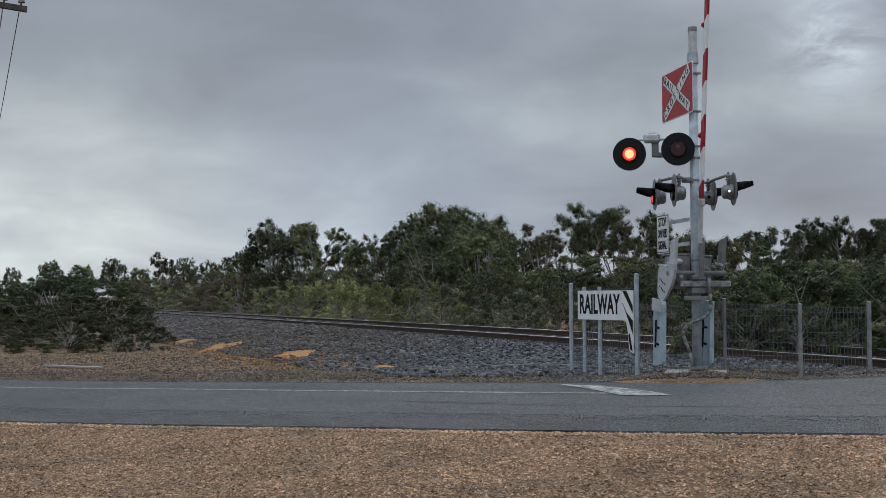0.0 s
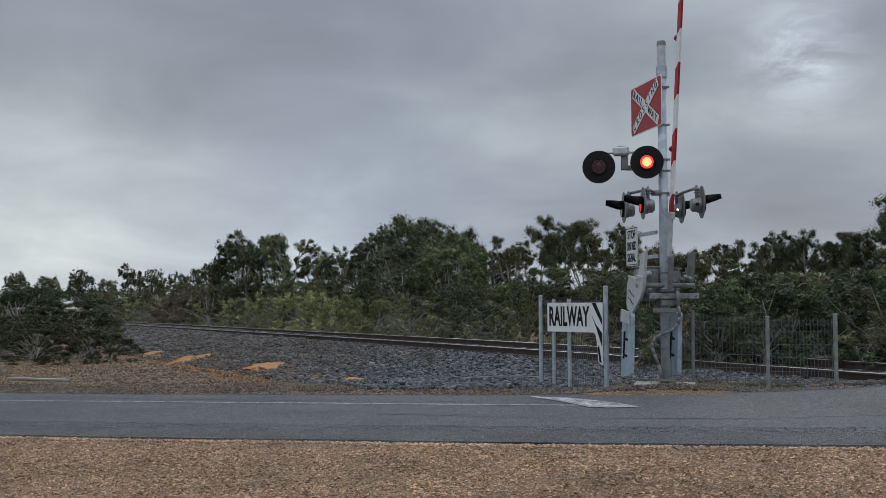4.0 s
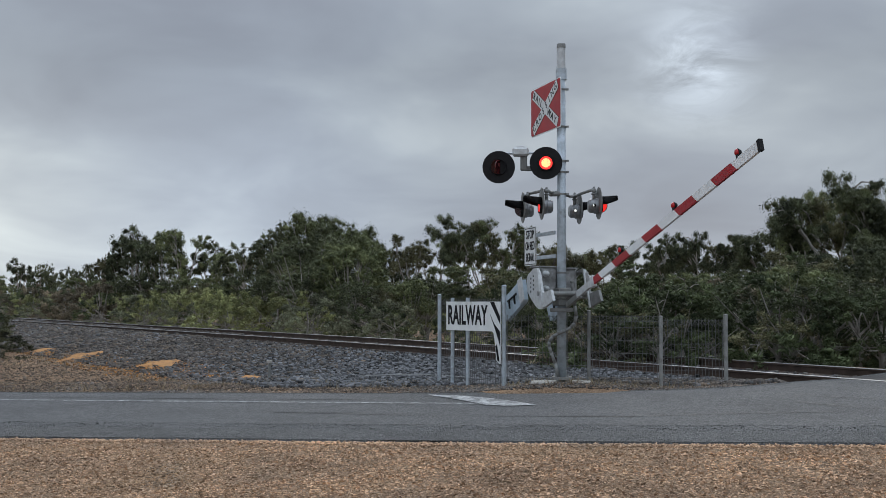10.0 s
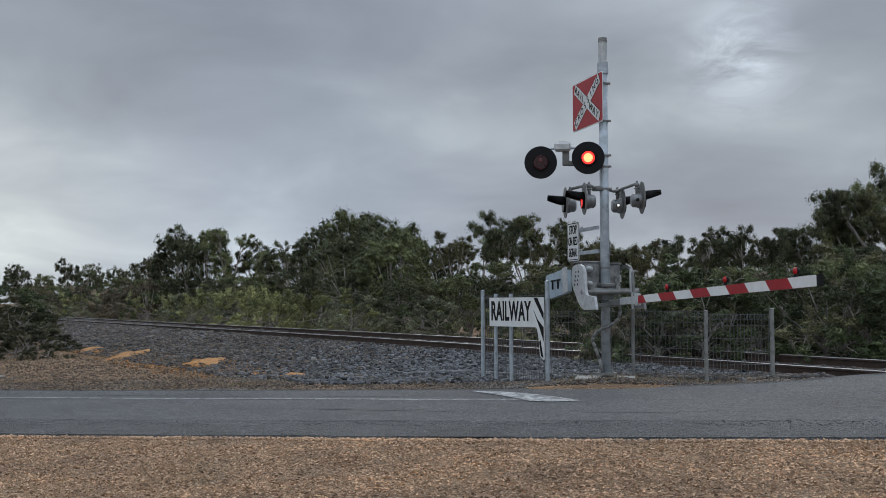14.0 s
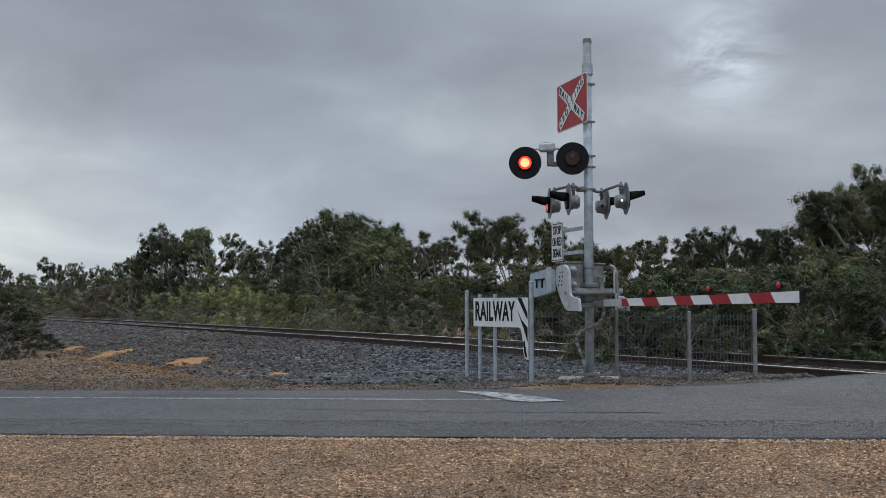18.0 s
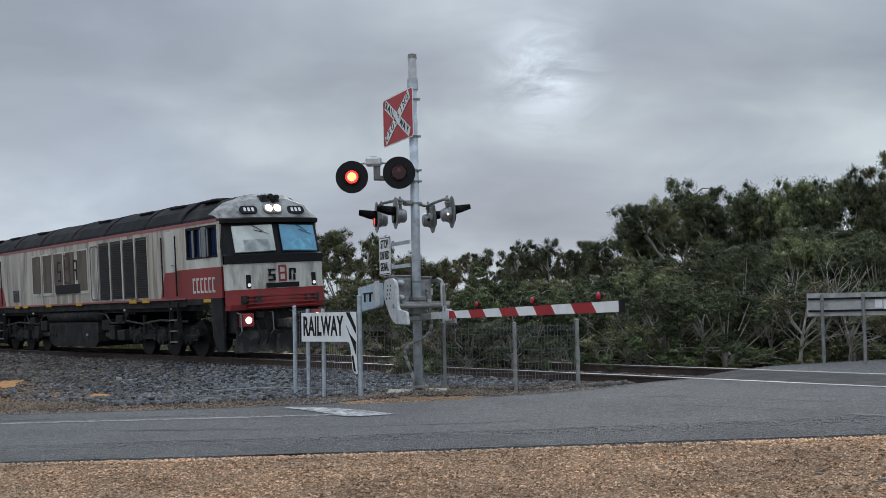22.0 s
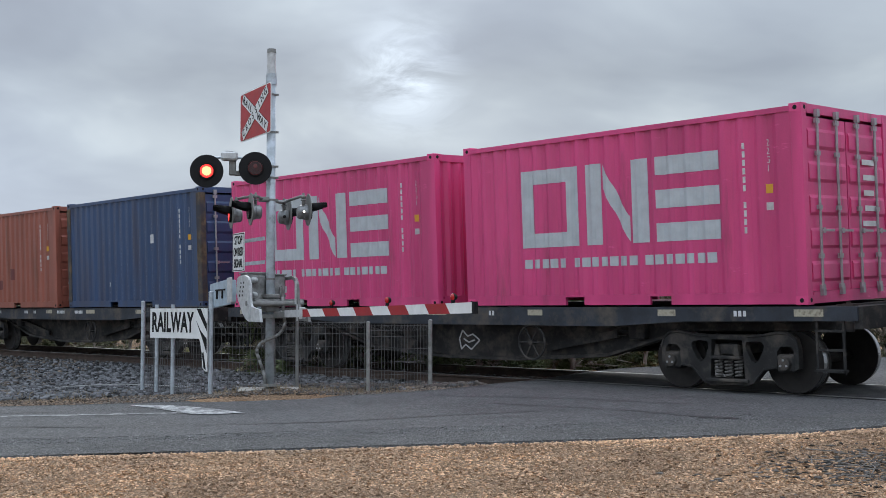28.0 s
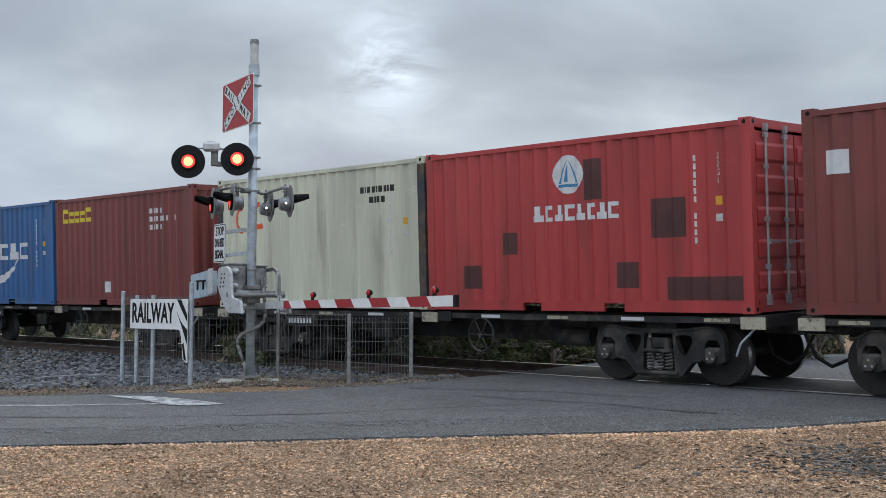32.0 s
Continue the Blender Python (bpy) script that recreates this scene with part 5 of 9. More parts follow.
def decal(bm, poly, lift=0.004):
    """A convex outline of (metres from the tail, height) painted on the near side, following the folds of the wall."""
    poly = [(x - LEN, z) for x, z in poly]
    lo, hi = min(p[0] for p in poly), max(p[0] for p in poly)
    cuts = [lo] + [c for c in CX if lo < c < hi] + [hi]
    for a, b in zip(cuts, cuts[1:]):
        q = clip(poly, a, b)
        if q:
            vs = [bm.verts.new((x, -WID / 2 + 0.012 + float(np.interp(x, CX, CY)) - lift, z)) for x, z in q]
            try:
                bm.faces.new(vs)
            except ValueError:
                pass


def rect(x0, z0, x1, z1, sl=0.0):
    return [(x0, z0), (x1, z0), (x1 + sl, z1), (x0 + sl, z1)]


SHARED = {}


def container_meshes(material):
    key = material.name
    if key in SHARED:
        return SHARED[key]
    s = {}
    bm = B(); sheet(bm, [(x, -WID / 2 + 0.012 + y) for x, y in zip(CX, CY)], 0.15, HGT - 0.09); s["side_panel"] = mesh_of("side_panel", bm, material)
    bm = B(); sheet(bm, [(x, WID / 2 - 0.012 - y) for x, y in zip(CX[::-1], CY[::-1])], 0.15, HGT - 0.09); s["far_panel"] = mesh_of("side_panel", bm, material)
    bm = B(); sheet(bm, [(-0.012 - d, y) for y, d in zip(END_Y, END_D)], 0.15, HGT - 0.09); s["end_panel"] = mesh_of("end_panel", bm, material)
    bm = B(); sheet(bm, [(-LEN + 0.012 + d, y) for y, d in zip(END_Y[::-1], END_D[::-1])], 0.15, HGT - 0.09); s["tail_panel"] = mesh_of("end_panel", bm, material)
    bm = B()
    for i in range(20):
        x = -LEN + 0.12 + i * 0.291
        box(bm, (x + 0.145, 0, HGT - 0.035 - 0.008 * (i % 2)), (0.291, WID - 0.14, 0.02))
    s["roof_panel"] = mesh_of("roof_panel", bm, material)
    bm = B()
    for y in (-1, 1):
        for x in (-0.08, -LEN + 0.08):
            box(bm, (x, y * (WID / 2 - 0.065), HGT / 2), (0.158, 0.128, HGT - 0.22), bevel=0.006)
        box(bm, (-LEN / 2, y * (WID / 2 - 0.03), HGT - 0.065), (LEN - 0.34, 0.06, 0.07))
        for a, b in ((-LEN + 0.16, -3.98), (-3.62, -2.43), (-2.07, -0.16)):
            box(bm, ((a + b) / 2, y * (WID / 2 - 0.03), 0.085), (b - a, 0.05, 0.15))
        box(bm, (-LEN / 2, y * (WID / 2 - 0.03), 0.145), (LEN - 0.3, 0.055, 0.03))
    for x in (-0.05, -LEN + 0.05):
        box(bm, (x, 0, HGT - 0.07), (0.09, WID - 0.3, 0.12)); box(bm, (x, 0, 0.09), (0.09, WID - 0.3, 0.15))
    box(bm, (-LEN / 2, 0, 0.16), (LEN - 0.3, WID - 0.2, 0.02))
    s["frame"] = mesh_of("frame", bm, material)
    bm = B()
    box(bm, (0, 0, 0), (0.178, 0.162, 0.118), bevel=0.006)
    s["corner_casting"] = mesh_of("corner_casting", bm, material)
    bm = B()
    w = WID / 2 - 0.14
    box(bm, (-0.04, 0, HGT / 2), (0.03, w, HGT - 0.34))
    for z in (0.42, 0.85, 1.28, 1.71, 2.14):
        prism(bm, [(-0.028, z - 0.14), (-0.028, z + 0.14), (-0.003, z + 0.09), (-0.003, z - 0.09)], -w / 2 + 0.04, w / 2 - 0.04, "y")
    s["door"] = mesh_of("door", bm, material)
    bm = B(); tube(bm, (0, 0, 0.16), (0, 0, HGT - 0.12), 0.019, seg=8)
    for z in (0.22, 0.62, 1.25, 1.95, HGT - 0.22):
        box(bm, (-0.005, 0, z), (0.035, 0.10, 0.06))
    for z in (0.16, HGT - 0.12):
        box(bm, (0, 0, z), (0.05, 0.07, 0.10))
    s["locking_bar"] = mesh_of("locking_bar", bm, bar_steel)
    bm = B(); box(bm, (0.03, 0.14, 0), (0.02, 0.32, 0.03)); box(bm, (0.02, 0.02, 0), (0.05, 0.05, 0.07))
    s["handle"] = mesh_of("handle", bm, bar_steel)
    SHARED[key] = s
    return s


HOLE = None


def container(x_ref, low, material, ends, label, marks=None, rusty=False):
    plain = marks is mk_yellow
    """One 20-foot box; its leading end is at x = 0 of its own space."""
    global HOLE
    c = thing("shipping_container", pose(0, 0, 0), label, "shipping container", "containers on the train")
    s = container_meshes(material)
    part("frame", s["frame"], material, c)
    part("side_panel", s["side_panel"], material, c); part("side_panel", s["far_panel"], material, c)
    part("end_panel", s["tail_panel"], material, c); part("roof_panel", s["roof_panel"], material, c)
    if HOLE is None:
        # black discs paint the dark of the lifting holes; nothing is cut
        bm = B(); tube(bm, (0, -0.083, 0), (0, -0.0815, 0), 0.030, seg=10); tube(bm, (0.0905, 0, 0), (0.0895, 0, 0), 0.03, seg=10)
        HOLE = mesh_of("lifting_hole", bm, black)
    for x in (-0.089, -LEN + 0.089):
        for y in (-1, 1):
            for z in (0.059, HGT - 0.059):
                k = part("corner_casting", s["corner_casting"], material, c, at=Matrix.Translation((x, y * (WID / 2 - 0.081), z)))
                if y < 0:
                    part("lifting_hole", HOLE, black, k)
    if ends == "corr":
        part("end_panel", s["end_panel"], material, c)
        if "end_codes" not in SHARED:
            bm = B()
            for i in range(11):
                if i != 4:
                    box(bm, (-0.006, 0.80, 2.25 - 0.112 * i), (0.010, 0.038, 0.082))
            SHARED["end_codes"] = mesh_of("stencil_row", bm, STENCIL)
        part("stencil_row", SHARED["end_codes"], STENCIL, c, "white stencilled code bars")
    else:
        for y in (-0.555, 0.555):
            d = part("door", s["door"], material, c, at=Matrix.Translation((0, y, 0)))
            for o in (-0.30, 0.22):
                part("locking_bar", s["locking_bar"], bar_steel, d, "zinc locking bar", at=Matrix.Translation((0.02, o, 0)))
                part("handle", s["handle"], bar_steel, d, at=Matrix.Translation((0.02, o, 0.95)))
            for j in range(5):
                if y > 0:
                    bm = B(); box(bm, (0.004, 0.02 + 0.05 * (j % 2), 1.05 + 0.21 * j), (0.004, 0.42 - 0.06 * (j % 3), 0.075)); part("stencil_bar", bm, WHITE_P, d)
    # stencilled codes in a column, too small to read: plain bars
    if not plain:
        bm = B()
        for i in range(11):
            if i not in (4,):
                decal(bm, rect(LEN - 0.880, 0.95 + 0.112 * i, LEN - 0.842, 1.032 + 0.112 * i))
        for i, ch in enumerate("22G1"):
            part("stencil_letter", text_mesh(ch, 0.125, STENCIL, wide=0.8, depth=0.001), STENCIL, c, at=Matrix.Translation((-0.515, -WID / 2 + 0.008 + float(np.interp(-0.515, CX, CY)), 2.12 - 0.112 * i)))
        decal(bm, rect(LEN - 0.55, 1.24, LEN - 0.46, 1.34))
        part("stencil_row", bm, STENCIL, c, "white stencilled code bars")
        bm = B(); decal(bm, rect(LEN - 0.55, 1.46, LEN - 0.46, 1.58)); part("warning_label", bm, LABEL_Y, c, "amber warning label")
    if marks:
        marks(c)
    if rusty:
        for x in (-0.08, -LEN + 0.08):
            bm = B(); box(bm, (x, -WID / 2 + 0.0625, HGT / 2), (0.165, 0.132, HGT - 0.26)); part("rusty_post", bm, mat("rust_yellow_post", (0.15, 0.105, 0.06), 0.85, 0, 0.5, 6, 0.3, 50, dirt=(0.05, 0.05, 0.06), dirt_amt=0.75), c, "rust-stained corner post")
    MOVERS.append((c, x_ref, 1.013 if low else 1.19))
    return c


def glyphs(polys, gap=0.015):
    """Sorts outlines into groups that touch."""
    groups = []
    for p in polys:
        b = [min(q[0] for q in p) - gap, min(q[1] for q in p) - gap, max(q[0] for q in p) + gap, max(q[1] for q in p) + gap]
        ps = [p]
        rest = []
        for gb, gp in groups:
            if gb[0] < b[2] and b[0] < gb[2] and gb[1] < b[3] and b[1] < gb[3]:
                b = [min(gb[0], b[0]), min(gb[1], b[1]), max(gb[2], b[2]), max(gb[3], b[3])]
                ps = gp + ps
            else:
                rest.append((gb, gp))
        groups = rest + [(b, ps)]
    return [g[1] for g in groups]


def shapes(c, polys, material, name, label="", lift=0.005):
    for ps in glyphs(polys) if name == "logo_shape" else [polys]:
        bm = B()
        for p in ps:
            decal(bm, p, lift)
        part(name, bm, material, c, label)


def arc(cx, cz, r, a0, a1, w0, w1, n=12, sx=1.0):
    """A crescent as a row of convex quads."""
    out = []
    for i in range(n):
        t0, t1 = i / n, (i + 1) / n
        p = []
        for t, s in ((t0, 1), (t1, 1), (t1, -1), (t0, -1)):
            a = radians(a0 + (a1 - a0) * t)
            w = (w0 + (w1 - w0) * t) / 2 * s
            p.append((cx + sx * (r + w) * math.cos(a), cz + (r + w) * math.sin(a)))
        out.append(p)
    return out


def bars(x, z, n, w, h, gap, vertical=False, skip=(), sl=0.0):
    out = []
    for i in range(n):
        if i in skip:
            continue
        out.append(rect(x, z - i * (h + gap), x + w, z + h - i * (h + gap), sl) if vertical else rect(x + i * (w + gap), z, x + i * (w + gap) + w, z + h, sl))
    return out


def mk_pink(c):
    z0, z1 = 0.90, 2.10
    w = 0.22
    wide = lambda P: [[(1.25 + (u - 1.22) * 1.045, v) for u, v in p] for p in P]
    P = [rect(1.22, z0, 2.30, z0 + w), rect(1.22, z1 - w, 2.30, z1), rect(1.22, z0 + w, 1.22 + w, z1 - w), rect(2.30 - w, z0 + w, 2.30, z1 - w)]
    P += [rect(2.42, z0, 2.70, z1), rect(3.22, z0, 3.50, z1), [(2.73, 1.72), (2.73, 2.08), (3.19, 1.28), (3.19, 0.92)]]
    P += [rect(3.64, z0, 4.62, z0 + 0.26), rect(3.64, 1.37, 4.62, 1.63), rect(3.64, z1 - 0.26, 4.62, z1)]
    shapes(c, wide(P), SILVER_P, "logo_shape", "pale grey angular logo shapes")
    P, x = [], 1.25
    for n in (5, 7, 7):
        for i in range(n):
            P.append(rect(x, 0.58, x + 0.125, 0.72)); x += 0.165
        x += 0.10
    shapes(c, wide(P), SILVER_P, "tagline_row", "pale grey bars under the logo")


def stroke(pts, widths):
    """A brush stroke as a row of quads that widen and narrow."""
    out = []
    for (a, b), (w0, w1) in zip(zip(pts, pts[1:]), zip(widths, widths[1:])):
        dx, dz = b[0] - a[0], b[1] - a[1]
        L = math.hypot(dx, dz)
        nx, nz = -dz / L / 2, dx / L / 2
        out.append([(a[0] - nx * w0, a[1] - nz * w0), (b[0] - nx * w1, b[1] - nz * w1), (b[0] + nx * w1, b[1] + nz * w1), (a[0] + nx * w0, a[1] + nz * w0)])
    return out


def mk_navy(c):
    P, x = [], 1.20
    for n in (3, 3):
        for i in range(n):
            P += [rect(x, 1.16, x + 0.11, 1.58), rect(x + 0.11, 1.16, x + 0.40, 1.26), rect(x + 0.11, 1.48, x + 0.40, 1.58)] if i != 1 else [rect(x, 1.16, x + 0.42, 1.36), rect(x + 0.08, 1.36, x + 0.34, 1.58)]
            x += 0.50
        x += 0.22
    P = [[(1.25 + (u - 1.2) * 1.1, v) for u, v in p] for p in P]
    shapes(c, P, WHITE_P, "logo_shape", "white blocky logo shapes")
    shapes(c, stroke([(1.75, 1.80), (1.88, 2.0), (2.12, 2.17), (2.5, 2.29), (3.0, 2.36)], [0.01, 0.06, 0.13, 0.18, 0.02]), WHITE_P, "swoosh", "white curved swoosh")
    shapes(c, stroke([(2.68, 0.58), (2.98, 0.63), (3.38, 0.68), (3.78, 0.86), (4.06, 1.06), (4.18, 1.2)], [0.03, 0.20, 0.20, 0.12, 0.05, 0.01]), WHITE_P, "swoosh", "white curved swoosh")
    for word, z, sz in (("eco container", 0.84, 0.295), ("bamboo flooring", 0.58, 0.245)):
        part("lettering", text_mesh(word, sz, WHITE_P, bold=0.004), WHITE_P, c, at=Matrix.Translation((-LEN + 1.45, -WID / 2 + 0.004, z)))


def mk_column(n, x, z, w, h, gap, material=WHITE_P, sl=0.0):
    def f(c):
        P = []
        for i in range(n):
            zz = z - i * (h + gap)
            P += [rect(x, zz, x + w * 0.42, zz + h, sl), rect(x + w * 0.42, zz + h * 0.72, x + w, zz + h, 0), rect(x + w * 0.42, zz, x + w, zz + h * 0.25, 0)]
        shapes(c, P, material, "logo_shape", "column of pale logo shapes")
    return f


def mk_yellow(c):
    P, x = [], 0.32
    for i, w in enumerate((0.26, 0.24, 0.24, 0.24, 0.26)):
        h = 0.34 if i in (0, 4) else 0.27
        P += [rect(x, 1.98, x + w * 0.4, 1.98 + h), rect(x + w * 0.4, 1.98 + h - 0.10, x + w, 1.98 + h), rect(x + w * 0.4, 1.98, x + w, 2.08)]
        x += w + 0.035
    shapes(c, P, YELLOW_P, "logo_shape", "yellow logo shapes")
    for i in range(5):                         # the same mark, smaller, on the end wall
        y = -0.62 + 0.145 * i
        bm = B(); box(bm, (-0.005, y, 2.16), (0.012, 0.05, 0.17 if i in (0, 4) else 0.14)); box(bm, (-0.005, y + 0.045, 2.21), (0.012, 0.06, 0.05)); box(bm, (-0.005, y + 0.045, 2.11), (0.012, 0.06, 0.05))
        part("end_mark", bm, YELLOW_P, c, "small yellow logo shape")
    shapes(c, bars(4.35, 2.04, 4, 0.075, 0.11, 0.05) + bars(4.35, 1.86, 6, 0.075, 0.11, 0.05, False, (), 0.0) + bars(4.35, 1.68, 4, 0.075, 0.11, 0.05) + bars(5.3, 1.86, 1, 0.06, 0.11, 0.05), WHITE_P, "stencil_row")
    shapes(c, [rect(2.30, 0.30, 2.62, 0.55)], WHITE_P, "notice", "small white notice")


def patches(*rs, col=(0.165, 0.050, 0.047)):
    def f(c):
        pm = mat("repaint_patch_%02d" % round(col[0] * 100), col, 0.6, 0, 0.2, 2, 0.1, 60)
        for r in rs:
            shapes(c, [rect(*r)], pm, "repaint_patch", "darker repainted patch", 0.003)
    return f


def both(*fs):
    def f(c):
        for g in fs:
            g(c)
    return f


def mk_disc(c):
    n = 20
    ring = [[(3.0, 2.05), (3.0 + 0.29 * math.cos(6.2832 * i / n), 2.05 + 0.29 * math.sin(6.2832 * i / n)), (3.0 + 0.29 * math.cos(6.2832 * (i + 1) / n), 2.05 + 0.29 * math.sin(6.2832 * (i + 1) / n))] for i in range(n)]
    shapes(c, ring, WHITE_P, "roundel", "white roundel")
    shapes(c, [[(2.80, 1.92), (2.86, 1.92), (3.0, 2.28)], [(3.14, 1.92), (3.20, 1.92), (3.0, 2.28)], [(2.93, 1.94), (3.0, 1.94), (3.0, 2.22)], rect(2.80, 1.86, 3.20, 1.905)], BLUE_P, "sail_shape", "blue sail shapes", 0.007)
    P, x = [], 2.30
    for i in range(8):
        w = 0.165 if i else 0.2
        P += [rect(x, 1.36, x + 0.06, 1.60), rect(x + 0.06, 1.36, x + w, 1.42), rect(x + 0.06, 1.54, x + w, 1.60)] if i % 2 else [rect(x, 1.36, x + w, 1.46), rect(x + 0.04, 1.46, x + w - 0.05, 1.60)]
        x += w + 0.035
    shapes(c, P, WHITE_P, "logo_shape", "white logo shapes")


def mk_mustard(c):
    shapes(c, [rect(2.05, 1.55, 2.15, 2.0), rect(2.25, 1.55, 2.35, 2.0), rect(2.45, 1.55, 2.55, 2.0), rect(2.05, 1.92, 2.55, 2.02), rect(1.98, 1.18, 2.25, 1.46), rect(2.33, 1.18, 2.58, 1.46)], BLACK_P, "logo_shape", "black logo shapes")
    shapes(c, bars(0.5, 2.1, 10, 0.09, 0.10, 0.06, True), BLACK_P, "code_bars")


def mk_swirl(c):
    shapes(c, arc(0.95, 1.98, 0.36, 200, 20, 0.02, 0.10, 10, 1.25) + arc(0.95, 1.88, 0.34, 190, 300, 0.10, 0.02, 8, 1.2), GREEN_P, "swirl", "lime green swirl")
    shapes(c, bars(0.68, 1.86, 6, 0.10, 0.16, 0.02), WHITE_P, "logo_shape", "white bars of the logo")
    shapes(c, [rect(2.35, 1.02, 2.52, 1.14), rect(0.35, 0.62, 0.48, 0.80)], WHITE_P, "notice", "small white notice")


def mk_dots(*qs):
    def f(c):
        for x, z, s, g in qs:
            shapes(c, [rect(x, z, x + s, z + s)], {"w": WHITE_P, "g": LABEL_G, "o": LABEL_Y, "b": BLUE_P}[g], "sticker", "small bright sticker", 0.006)
    return f


def mk_faded(c):
    pm = mat("pale_blue_repaint", (0.12, 0.26, 0.36), 0.6, 0, 0.3, 2, 0.1, 60, dirt=(0.16, 0.16, 0.08), dirt_amt=0.4)
    shapes(c, [rect(4.75, 0.25, 5.75, 2.42, 0.05), rect(4.6, 0.25, 4.8, 1.4), rect(4.55, 1.9, 4.8, 2.42)], pm, "faded_area", "pale sun-faded area", 0.0025)


def mk_skyblue(c):
    pm = mat("sky_blue_repaint", (0.04, 0.25, 0.52), 0.6, 0, 0.2, 2, 0.1, 60)
    shapes(c, [rect(4.72, 1.62, 5.42, 2.18), rect(5.0, 0.22, 5.28, 0.85), rect(2.9, 0.55, 3.05, 0.75), rect(3.3, 0.5, 3.42, 0.66)], pm, "repaint_patch", "lighter blue patches", 0.0025)


